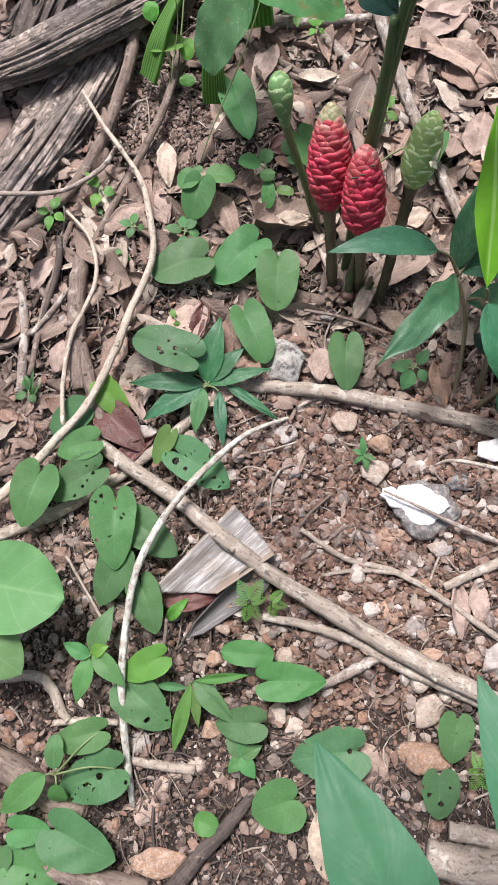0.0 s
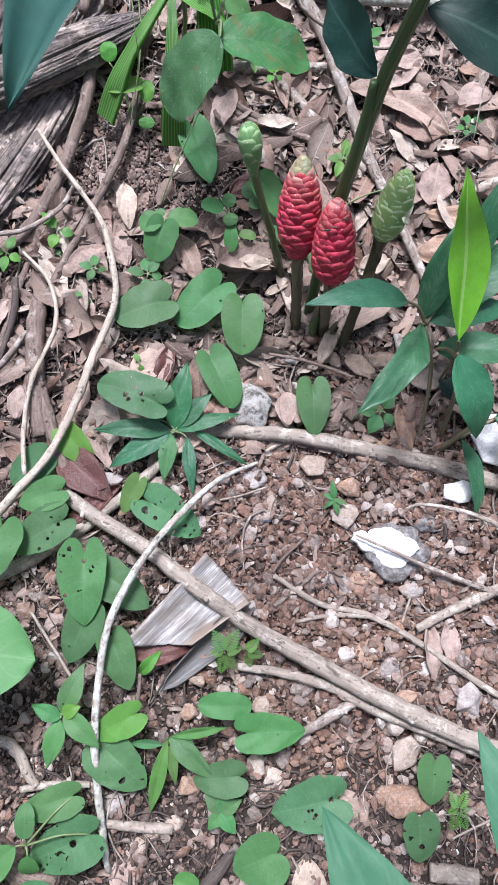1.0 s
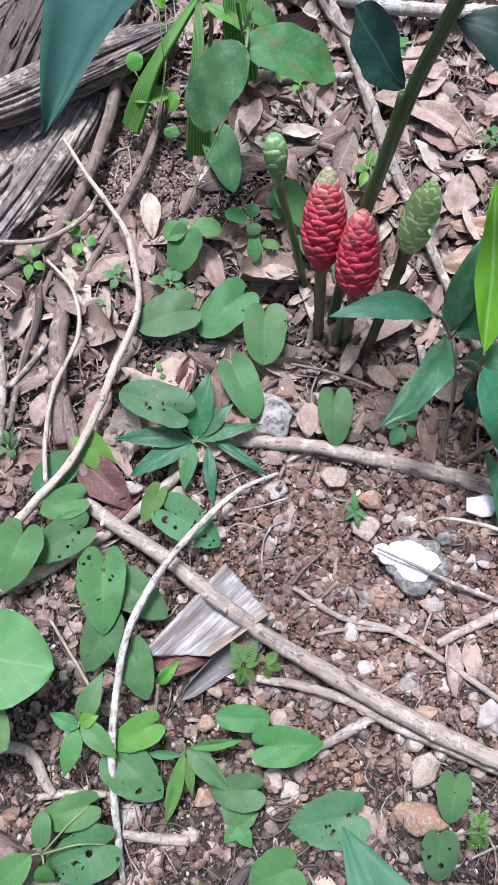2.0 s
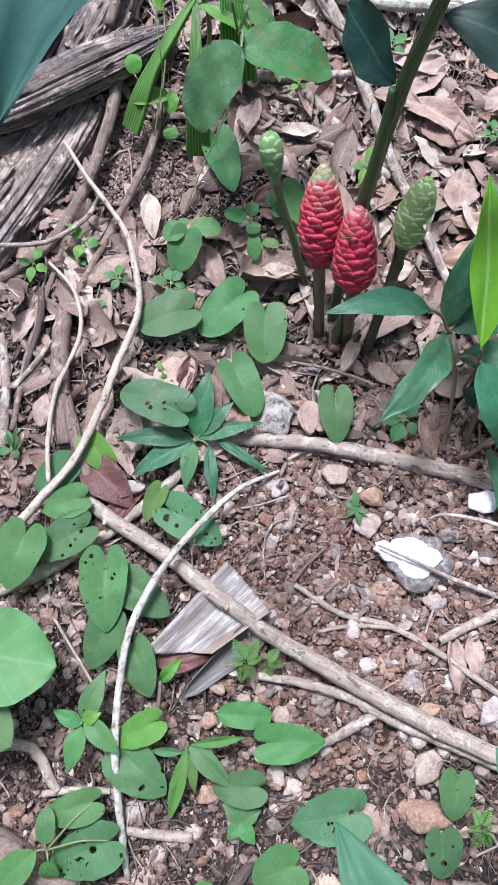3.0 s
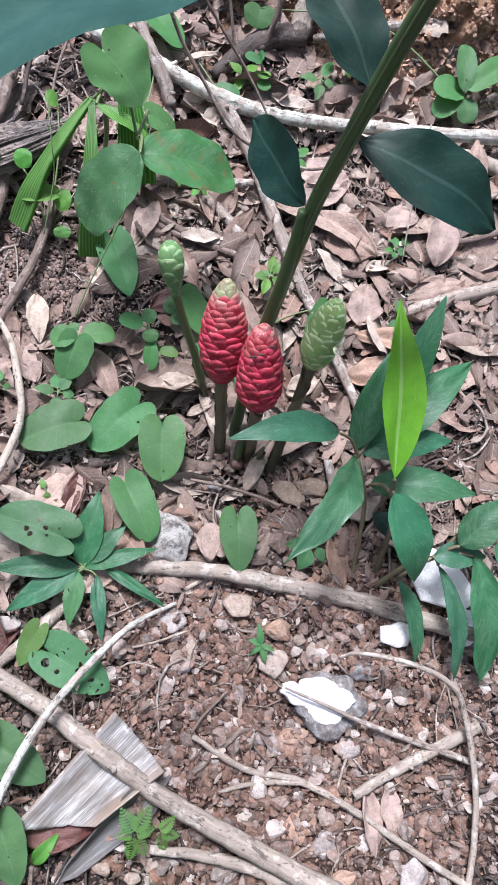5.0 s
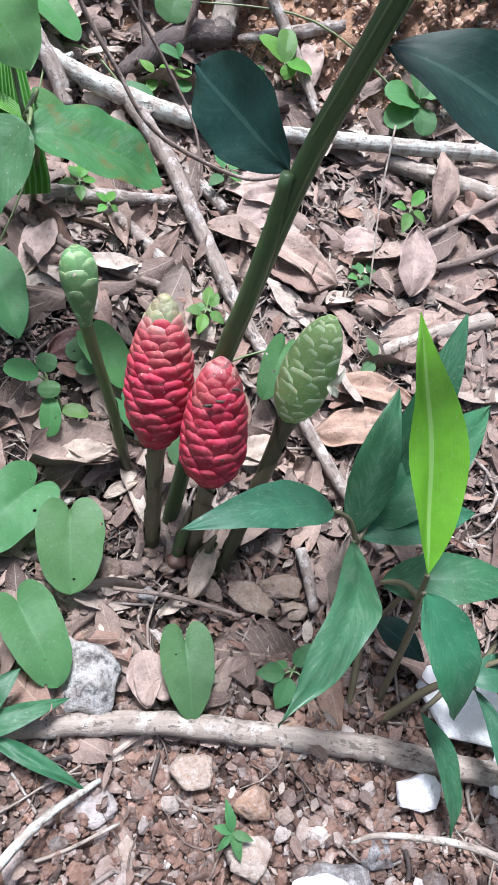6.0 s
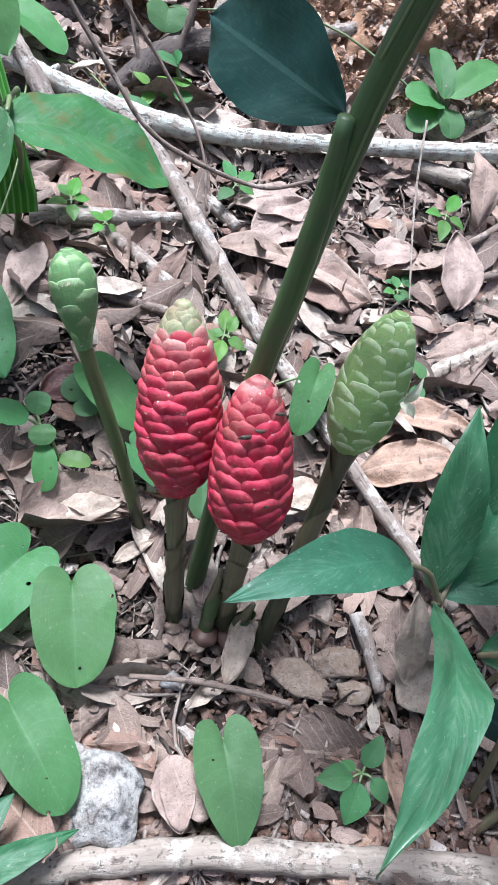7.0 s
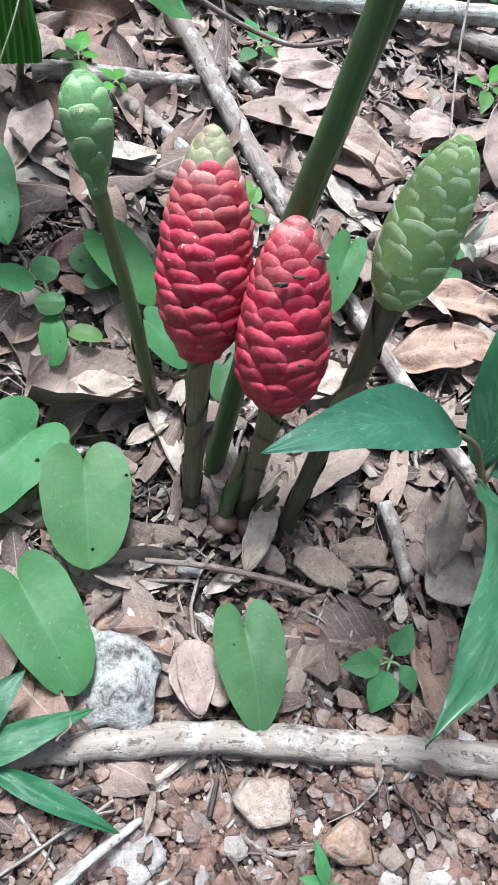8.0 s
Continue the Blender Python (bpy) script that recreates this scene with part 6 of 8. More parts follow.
stone("grey stone by the fallen branch", -0.078, -0.116, 0.0308, long=1.3, turn=0, material=STONE_GREY, flat=0.55)
stone("pebble by the fallen branch", -0.056, -0.117, 0.0154, long=1.2, turn=0, material=STONE, flat=0.55)
stone("red clod by the fallen branch", 0.090, -0.169, 0.0354, long=1.1, turn=0, material=STONE_ORANGE, flat=0.55)
stone("dark stone by the fallen branch", 0.007, -0.056, 0.0159, long=1.3, turn=0, material=STONE_RIM, flat=0.55)

# heart-leaved seedlings
plant("heart_leaf_seedling", "heart-shaped green leaf on a thin stalk above the soil", [("heart", (-0.132, -0.010, 0.030), (-0.190, -0.027, 0.017), 0.050, 0, 0.1, LEAF)], group='heart-leaved seedlings')
plant("heart_leaf_seedling", "heart-shaped green leaf on a thin stalk above the soil", [("heart", (-0.073, 0.008, 0.039), (-0.121, -0.029, 0.010), 0.049, 0, 0.1, LEAF)], group='heart-leaved seedlings')
plant("heart_leaf_seedling", "heart-shaped green leaf on a thin stalk above the soil", [("heart", (-0.049, -0.013, 0.032), (-0.050, -0.062, -0.003), 0.047, 0, 0.1, LEAF)], group='heart-leaved seedlings')
plant("heart_leaf_seedling", "heart-shaped green leaf on a thin stalk above the soil", [("heart", (-0.086, -0.071, 0.005), (-0.060, -0.120, -0.026), 0.039, 0, 0.1, LEAF)], group='heart-leaved seedlings')
plant("heart_leaf_seedling", "heart-shaped green leaf on a thin stalk above the soil", [("cordate", (0.025, -0.104, -0.009), (0.026, -0.150, -0.039), 0.038, 0, 0.1, LEAF)], group='heart-leaved seedlings')
plant("heart_leaf_seedling", "heart-shaped green leaf on a thin stalk above the soil", [("heart", (-0.138, -0.129, -0.010), (-0.205, -0.103, -0.005), 0.045, 0, 0.1, LEAF_EATEN)], group='heart-leaved seedlings')
plant("heart_leaf_seedling", "heart-shaped green leaf on a thin stalk above the soil", [("cordate", (-0.152, -0.210, -0.071), (-0.097, -0.239, -0.092), 0.044, 0, 0.1, LEAF_EATEN)], group='heart-leaved seedlings')
plant("heart_leaf_seedling", "heart-shaped green leaf on a thin stalk above the soil", [("cordate", (-0.161, -0.193, -0.058), (-0.178, -0.217, -0.082), 0.022, 0, 0.1, LEAF_FRESH)], group='heart-leaved seedlings')
plant("heart_leaf_seedling", "heart-shaped green leaf on a thin stalk above the soil", [("heart", (-0.243, -0.132, -0.047), (-0.213, -0.160, -0.066), 0.032, 15, 0.1, LEAF_FRESH)], group='heart-leaved seedlings')
plant("heart_leaf_seedling", "heart-shaped green leaf on a thin stalk above the soil", [("heart", (-0.259, -0.155, -0.064), (-0.297, -0.176, -0.086), 0.038, 0, 0.1, LEAF)], group='heart-leaved seedlings')
plant("heart_leaf_seedling", "heart-shaped green leaf on a thin stalk above the soil", [("cordate", (-0.243, -0.197, -0.068), (-0.286, -0.205, -0.082), 0.035, 0, 0.1, LEAF)], group='heart-leaved seedlings')
plant("heart_leaf_seedling", "heart-shaped green leaf on a thin stalk above the soil", [("cordate", (-0.239, -0.224, -0.083), (-0.293, -0.245, -0.110), 0.043, 0, 0.1, LEAF_EATEN)], group='heart-leaved seedlings')
plant("heart_leaf_seedling", "heart-shaped green leaf on a thin stalk above the soil", [("cordate", (-0.298, -0.232, -0.079), (-0.316, -0.280, -0.112), 0.049, 0, 0.1, LEAF)], group='heart-leaved seedlings')
plant("heart_leaf_seedling", "heart-shaped green leaf on a thin stalk above the soil", [("cordate", (-0.214, -0.261, -0.085), (-0.213, -0.320, -0.128), 0.048, 0, 0.1, LEAF_EATEN)], group='heart-leaved seedlings')
plant("heart_leaf_seedling", "heart-shaped green leaf on a thin stalk above the soil", [("cordate", (-0.199, -0.272, -0.105), (-0.150, -0.303, -0.126), 0.041, 0, 0.1, LEAF)], group='heart-leaved seedlings')
plant("heart_leaf_seedling", "heart-shaped green leaf on a thin stalk above the soil", [("cordate", (-0.210, -0.305, -0.124), (-0.231, -0.345, -0.159), 0.039, 0, 0.1, LEAF)], group='heart-leaved seedlings')
plant("heart_leaf_seedling", "heart-shaped green leaf on a thin stalk above the soil", [("cordate", (-0.186, -0.331, -0.135), (-0.169, -0.372, -0.166), 0.035, 0, 0.1, LEAF)], group='heart-leaved seedlings')
plant("heart_leaf_seedling", "heart-shaped green leaf on a thin stalk above the soil", [("cordate", (-0.162, -0.395, -0.168), (-0.205, -0.410, -0.186), 0.032, 0, 0.1, LEAF_FRESH)], group='heart-leaved seedlings')
plant("heart_leaf_seedling", "heart-shaped green leaf on a thin stalk above the soil", [("cordate", (-0.195, -0.418, -0.190), (-0.152, -0.451, -0.213), 0.047, 0, 0.1, LEAF_EATEN)], group='heart-leaved seedlings')
plant("heart_leaf_seedling", "heart-shaped green leaf on a thin stalk above the soil", [("cordate", (-0.054, -0.417, -0.168), (0.004, -0.417, -0.166), 0.038, 0, 0.1, LEAF)], group='heart-leaved seedlings')
plant("heart_leaf_seedling", "heart-shaped green leaf on a thin stalk above the soil", [("round", (-0.101, -0.392, -0.159), (-0.048, -0.395, -0.159), 0.026, 0, 0.1, LEAF)], group='heart-leaved seedlings')
plant("heart_leaf_seedling", "heart-shaped green leaf on a thin stalk above the soil", [("cordate", (-0.062, -0.450, -0.192), (-0.106, -0.448, -0.206), 0.035, 0, 0.1, LEAF)], group='heart-leaved seedlings')
plant("heart_leaf_seedling", "heart-shaped green leaf on a thin stalk above the soil", [("cordate", (0.031, -0.473, -0.194), (-0.031, -0.480, -0.210), 0.051, 0, 0.1, LEAF_EATEN)], group='heart-leaved seedlings')
plant("heart_leaf_seedling", "heart-shaped green leaf on a thin stalk above the soil", [("cordate", (-0.028, -0.512, -0.223), (-0.068, -0.522, -0.243), 0.050, 0, 0.1, LEAF)], group='heart-leaved seedlings')
plant("heart_leaf_seedling", "heart-shaped green leaf on a thin stalk above the soil", [("cordate", (0.127, -0.450, -0.170), (0.122, -0.483, -0.194), 0.034, 0, 0.1, LEAF)], group='heart-leaved seedlings')
plant("heart_leaf_seedling", "heart-shaped green leaf on a thin stalk above the soil", [("cordate", (0.109, -0.494, -0.196), (0.109, -0.526, -0.224), 0.036, 0, 0.1, LEAF_EATEN)], group='heart-leaved seedlings')
plant("heart_leaf_seedling", "heart-shaped green leaf on a thin stalk above the soil", [("cordate", (-0.103, 0.166, 0.137), (-0.083, 0.113, 0.100), 0.041, 0, 0.1, LEAF)], group='heart-leaved seedlings')
plant("heart_leaf_seedling", "heart-shaped green leaf on a thin stalk above the soil", [("heart", (-0.038, 0.100, 0.089), (-0.005, 0.113, 0.100), 0.036, 0, 0.1, LEAF)], group='heart-leaved seedlings')
plant("heart_leaf_seedling", "broad pale green leaf held above the ground", [("broad", (-0.370, -0.344, -0.100), (-0.250, -0.367, -0.098), 0.092, 0, 0.05, LEAF_PALE), ("cordate", (-0.349, -0.388, -0.121), (-0.293, -0.423, -0.149), 0.067, 0, 0.1, LEAF_PALE)], foot=(-0.407, -0.346), r=0.0015)
plant("broadleaf_seedling", "small green leafy seedling on pebbles", [("cordate", (-0.221, -0.458, -0.205), (-0.272, -0.468, -0.221), 0.033, 0, 0.1, LEAF), ("cordate", (-0.204, -0.488, -0.225), (-0.265, -0.503, -0.256), 0.049, 0, 0.1, LEAF_EATEN), ("ginger", (-0.273, -0.496, -0.223), (-0.320, -0.526, -0.255), 0.030, 0, 0.1, LEAF), ("round", (-0.265, -0.491, -0.219), (-0.264, -0.463, -0.203), 0.019, 0, 0.1, LEAF), ("round", (-0.261, -0.504, -0.226), (-0.260, -0.514, -0.251), 0.019, 0, 0.1, LEAF)], foot=(-0.276, -0.499), joint=(-0.264, -0.495, -0.226))
plant("broadleaf_seedling", "small green leafy seedling on pebbles", [("cordate", (-0.262, -0.538, -0.260), (-0.201, -0.562, -0.271), 0.052, 0, 0.1, LEAF), ("cordate", (-0.304, -0.539, -0.260), (-0.268, -0.538, -0.260), 0.030, 0, 0.1, LEAF), ("cordate", (-0.308, -0.566, -0.285), (-0.257, -0.575, -0.295), 0.054, 0, 0.1, LEAF_EATEN), ("cordate", (-0.321, -0.552, -0.279), (-0.346, -0.579, -0.307), 0.041, 0, 0.1, LEAF)], foot=(-0.305, -0.552))
plant("broadleaf_seedling", "small green seedling with pointed leaves", [("lance", (-0.233, -0.399, -0.162), (-0.262, -0.386, -0.158), 0.016, 0, 0.12, LEAF), ("lance", (-0.230, -0.394, -0.160), (-0.195, -0.424, -0.176), 0.021, 0, 0.14, LEAF), ("lance", (-0.233, -0.394, -0.161), (-0.212, -0.352, -0.142), 0.022, 0, 0.12, LEAF), ("lance", (-0.234, -0.399, -0.164), (-0.246, -0.437, -0.190), 0.020, 0, 0.12, LEAF), ("lance", (-0.232, -0.396, -0.160), (-0.213, -0.391, -0.153), 0.014, 0, 0.12, LEAF_FRESH)], foot=(-0.240, -0.391), joint=(-0.233, -0.396, -0.162))
plant("heart_leaf_seedling", "small oval green leaf near the pebbles", [("round", (-0.125, -0.526, -0.252), (-0.101, -0.534, -0.253), 0.023, 0, 0.1, LEAF_FRESH)])
fern_seedling("tiny bright green feathery seedling", (-0.074, -0.348, -0.137), [(-0.085, -0.331, -0.124), (-0.061, -0.332, -0.121), (-0.089, -0.347, -0.138), (-0.057, -0.345, -0.133), (-0.078, -0.363, -0.150), (-0.064, -0.361, -0.148)])
fern_seedling("small dark green feathery seedling", (-0.053, -0.348, -0.137), [(-0.040, -0.339, -0.128), (-0.036, -0.351, -0.139), (-0.048, -0.358, -0.149)])
fern_seedling("tiny bright green feathery seedling", (0.146, -0.489, -0.189), [(0.140, -0.475, -0.182), (0.155, -0.475, -0.180), (0.136, -0.490, -0.191), (0.158, -0.489, -0.188), (0.140, -0.503, -0.203), (0.154, -0.503, -0.201)])
plant("rosette_plant", "low rosette of narrow dark green leaves", [("ginger", (-0.125, -0.141, -0.036), (-0.110, -0.086, 0.010), 0.028, 0, 0.1, LEAF_GINGER), ("ginger", (-0.122, -0.138, -0.034), (-0.084, -0.115, -0.008), 0.021, 0, 0.1, LEAF_GINGER), ("ginger", (-0.122, -0.142, -0.036), (-0.054, -0.131, -0.023), 0.016, 0, 0.1, LEAF_GINGER), ("ginger", (-0.128, -0.142, -0.036), (-0.210, -0.139, -0.039), 0.022, 0, 0.1, LEAF_GINGER), ("ginger", (-0.129, -0.144, -0.037), (-0.193, -0.173, -0.061), 0.024, 0, 0.1, LEAF_GINGER), ("ginger", (-0.128, -0.146, -0.038), (-0.136, -0.189, -0.064), 0.019, 0, 0.1, LEAF_EATEN), ("ginger", (-0.111, -0.150, -0.039), (-0.105, -0.200, -0.073), 0.014, 0, 0.1, LEAF_GINGER), ("lance", (-0.103, -0.144, -0.036), (-0.044, -0.177, -0.057), 0.011, 0, 0.1, LEAF_GINGER), ("ginger", (-0.137, -0.132, -0.032), (-0.152, -0.123, -0.028), 0.018, 0, 0.1, LEAF_GINGER)], foot=(-0.124, -0.127), joint=(-0.123, -0.143, -0.038))
plant("grassy_seedling", "small plant with strap-shaped green leaves", [("blade", (-0.128, -0.414, -0.180), (-0.070, -0.410, -0.170), 0.010, 0, 0.1, LEAF_FRESH), ("blade", (-0.131, -0.415, -0.181), (-0.149, -0.472, -0.230), 0.015, 0, 0.1, LEAF_FRESH), ("lance", (-0.128, -0.414, -0.180), (-0.084, -0.451, -0.200), 0.021, 0, 0.1, LEAF), ("lance", (-0.123, -0.413, -0.179), (-0.100, -0.433, -0.187), 0.016, 0, 0.1, LEAF), ("blade", (-0.134, -0.420, -0.184), (-0.170, -0.414, -0.195), 0.009, 0, 0.1, LEAF), ("lance", (-0.128, -0.420, -0.183), (-0.123, -0.452, -0.210), 0.011, 0, 0.1, LEAF_FRESH)], foot=(-0.131, -0.414), joint=(-0.130, -0.415, -0.186))
plant("narrow_leaf_seedling", "small dark green narrow-leaved seedling", [("lance", (-0.079, -0.476, -0.218), (-0.095, -0.458, -0.210), 0.015, 0, 0.1, LEAF), ("lance", (-0.079, -0.476, -0.218), (-0.058, -0.466, -0.210), 0.014, 0, 0.1, LEAF), ("lance", (-0.079, -0.476, -0.218), (-0.092, -0.489, -0.227), 0.014, 0, 0.1, LEAF), ("lance", (-0.079, -0.476, -0.218), (-0.065, -0.494, -0.227), 0.016, 0, 0.1, LEAF), ("lance", (-0.079, -0.476, -0.218), (-0.076, -0.454, -0.206), 0.011, 0, 0.1, LEAF)], foot=(-0.078, -0.474), joint=(-0.079, -0.476, -0.218))
plant("star_seedling", "tiny star-shaped seedling in gravel", [("lance", (0.043, -0.214, -0.064), (0.040, -0.197, -0.051), 0.007, 0, 0.1, LEAF), ("lance", (0.043, -0.214, -0.064), (0.031, -0.208, -0.063), 0.006, 0, 0.1, LEAF), ("lance", (0.043, -0.214, -0.064), (0.056, -0.221, -0.065), 0.006, 0, 0.1, LEAF), ("lance", (0.043, -0.214, -0.064), (0.047, -0.228, -0.075), 0.007, 0, 0.1, LEAF), ("lance", (0.043, -0.214, -0.064), (0.032, -0.220, -0.073), 0.005, 0, 0.1, LEAF)], foot=(0.046, -0.207), joint=(0.043, -0.214, -0.064))
plant("small_seedling", "small four-leaved green seedling in leaf litter", [("ginger", (-0.307, 0.040, 0.051), (-0.295, 0.036, 0.045), 0.011, 0, 0.1, LEAF_FRESH), ("ginger", (-0.311, 0.039, 0.050), (-0.313, 0.023, 0.040), 0.011, 0, 0.1, LEAF_FRESH), ("ginger", (-0.314, 0.043, 0.052), (-0.327, 0.042, 0.054), 0.011, 0, 0.1, LEAF_FRESH), ("ginger", (-0.309, 0.045, 0.054), (-0.303, 0.063, 0.059), 0.012, 0, 0.1, LEAF_FRESH)], foot=(-0.318, 0.063), joint=(-0.310, 0.042, 0.052), r=0.0008, group='small seedlings')
plant("small_seedling", "small four-leaved green seedling in leaf litter", [("ginger", (-0.250, 0.061, 0.068), (-0.237, 0.061, 0.064), 0.013, 0, 0.1, LEAF_FRESH), ("ginger", (-0.256, 0.058, 0.066), (-0.262, 0.044, 0.057), 0.013, 0, 0.1, LEAF_FRESH), ("ginger", (-0.257, 0.065, 0.070), (-0.272, 0.079, 0.080), 0.014, 0, 0.1, LEAF_FRESH)], foot=(-0.260, 0.084), joint=(-0.254, 0.062, 0.069), r=0.0008, group='small seedlings')
plant("small_seedling", "small four-leaved green seedling in leaf litter", [("ginger", (-0.251, 0.041, 0.047), (-0.248, 0.040, 0.043), 0.006, 0, 0.1, LEAF), ("ginger", (-0.253, 0.044, 0.049), (-0.258, 0.051, 0.051), 0.006, 0, 0.1, LEAF)], foot=(-0.256, 0.056), joint=(-0.252, 0.043, 0.048), r=0.0008, group='small seedlings')
plant("small_seedling", "small four-leaved green seedling in leaf litter", [("ginger", (-0.208, 0.020, 0.048), (-0.200, 0.021, 0.043), 0.010, 0, 0.1, LEAF), ("ginger", (-0.213, 0.019, 0.047), (-0.220, 0.010, 0.040), 0.010, 0, 0.1, LEAF), ("ginger", (-0.215, 0.022, 0.049), (-0.230, 0.024, 0.052), 0.010, 0, 0.1, LEAF), ("ginger", (-0.212, 0.024, 0.050), (-0.214, 0.040, 0.053), 0.010, 0, 0.1, LEAF)], foot=(-0.216, 0.042), joint=(-0.211, 0.021, 0.048), r=0.0008, group='small seedlings')
plant("small_seedling", "small four-leaved green seedling in leaf litter", [("ginger", (-0.150, 0.015, 0.045), (-0.138, 0.018, 0.041), 0.012, 0, 0.1, LEAF), ("ginger", (-0.155, 0.011, 0.043), (-0.156, -0.003, 0.034), 0.012, 0, 0.1, LEAF), ("ginger", (-0.158, 0.016, 0.046), (-0.178, 0.017, 0.050), 0.012, 0, 0.1, LEAF), ("ginger", (-0.155, 0.019, 0.048), (-0.158, 0.037, 0.052), 0.012, 0, 0.1, LEAF), ("ginger", (-0.152, 0.018, 0.047), (-0.141, 0.033, 0.054), 0.012, 0, 0.1, LEAF)], foot=(-0.156, 0.035), joint=(-0.154, 0.015, 0.046), r=0.0008, group='small seedlings')
plant("small_seedling", "small four-leaved green seedling in leaf litter", [("ginger", (-0.224, -0.001, 0.025), (-0.217, -0.005, 0.019), 0.007, 0, 0.1, LEAF), ("ginger", (-0.228, 0.001, 0.026), (-0.235, 0.006, 0.027), 0.007, 0, 0.1, LEAF)], foot=(-0.229, 0.012), joint=(-0.226, -0.000, 0.026), r=0.0008, group='small seedlings')
plant("small_seedling", "small four-leaved green seedling in leaf litter", [("ginger", (0.072, 0.123, 0.127), (0.078, 0.120, 0.120), 0.009, 0, 0.1, LEAF_FRESH), ("ginger", (0.068, 0.127, 0.128), (0.057, 0.132, 0.128), 0.009, 0, 0.1, LEAF_FRESH), ("ginger", (0.072, 0.128, 0.130), (0.079, 0.137, 0.139), 0.009, 0, 0.1, LEAF_FRESH)], foot=(0.076, 0.149), joint=(0.071, 0.126, 0.128), r=0.0008, group='small seedlings')
plant("small_seedling", "small four-leaved green seedling in leaf litter", [("ginger", (0.209, 0.137, 0.162), (0.220, 0.136, 0.157), 0.008, 0, 0.1, LEAF), ("ginger", (0.206, 0.136, 0.161), (0.205, 0.130, 0.156), 0.008, 0, 0.1, LEAF), ("ginger", (0.204, 0.139, 0.162), (0.193, 0.136, 0.162), 0.008, 0, 0.1, LEAF), ("ginger", (0.207, 0.141, 0.164), (0.211, 0.158, 0.168), 0.008, 0, 0.1, LEAF)], foot=(0.216, 0.163), joint=(0.206, 0.139, 0.163), r=0.0008, group='small seedlings')
plant("small_seedling", "small four-leaved green seedling in leaf litter", [("ginger", (0.071, 0.124, 0.127), (0.083, 0.118, 0.120), 0.011, 0, 0.1, LEAF_FRESH), ("ginger", (0.066, 0.123, 0.126), (0.059, 0.108, 0.114), 0.011, 0, 0.1, LEAF_FRESH), ("ginger", (0.064, 0.126, 0.127), (0.050, 0.125, 0.127), 0.011, 0, 0.1, LEAF_FRESH), ("ginger", (0.069, 0.130, 0.130), (0.075, 0.152, 0.138), 0.011, 0, 0.1, LEAF_FRESH)], foot=(0.076, 0.150), joint=(0.068, 0.126, 0.128), r=0.0008, group='small seedlings')
plant("small_seedling", "small four-leaved green seedling in leaf litter", [("ginger", (0.220, 0.152, 0.162), (0.230, 0.156, 0.162), 0.007, 0, 0.1, LEAF), ("ginger", (0.217, 0.150, 0.160), (0.215, 0.140, 0.154), 0.007, 0, 0.1, LEAF), ("ginger", (0.215, 0.153, 0.162), (0.203, 0.157, 0.164), 0.007, 0, 0.1, LEAF), ("ginger", (0.219, 0.154, 0.163), (0.229, 0.166, 0.167), 0.007, 0, 0.1, LEAF)], foot=(0.228, 0.169), joint=(0.217, 0.152, 0.162), r=0.0008, group='small seedlings')
plant("small_seedling", "small four-leaved green seedling in leaf litter", [("ginger", (0.214, 0.071, 0.116), (0.228, 0.070, 0.114), 0.011, 0, 0.1, LEAF), ("ginger", (0.207, 0.070, 0.115), (0.193, 0.064, 0.107), 0.011, 0, 0.1, LEAF), ("ginger", (0.210, 0.076, 0.118), (0.204, 0.091, 0.128), 0.011, 0, 0.1, LEAF)], foot=(0.221, 0.086), joint=(0.211, 0.072, 0.116), r=0.0008, group='small seedlings')
plant("small_seedling", "small four-leaved green seedling in leaf litter", [("ginger", (0.273, 0.198, 0.206), (0.287, 0.192, 0.198), 0.012, 0, 0.1, LEAF_FRESH), ("ginger", (0.269, 0.197, 0.204), (0.257, 0.178, 0.191), 0.012, 0, 0.1, LEAF_FRESH), ("ginger", (0.267, 0.202, 0.207), (0.252, 0.203, 0.208), 0.012, 0, 0.1, LEAF_FRESH), ("ginger", (0.274, 0.204, 0.209), (0.294, 0.227, 0.219), 0.012, 0, 0.1, LEAF_FRESH)], foot=(0.290, 0.230), joint=(0.271, 0.201, 0.207), r=0.0008, group='small seedlings')
plant("small_seedling", "small four-leaved green seedling in leaf litter", [("ginger", (-0.027, 0.247, 0.185), (-0.016, 0.256, 0.185), 0.011, 0, 0.1, LEAF_FRESH), ("ginger", (-0.031, 0.242, 0.183), (-0.030, 0.228, 0.174), 0.010, 0, 0.1, LEAF_FRESH), ("ginger", (-0.034, 0.246, 0.184), (-0.050, 0.240, 0.183), 0.010, 0, 0.1, LEAF_FRESH), ("ginger", (-0.032, 0.250, 0.187), (-0.038, 0.268, 0.191), 0.011, 0, 0.1, LEAF_FRESH), ("ginger", (-0.030, 0.250, 0.187), (-0.024, 0.270, 0.197), 0.011, 0, 0.1, LEAF_FRESH)], foot=(-0.027, 0.279), joint=(-0.031, 0.246, 0.185), r=0.0008, group='small seedlings')
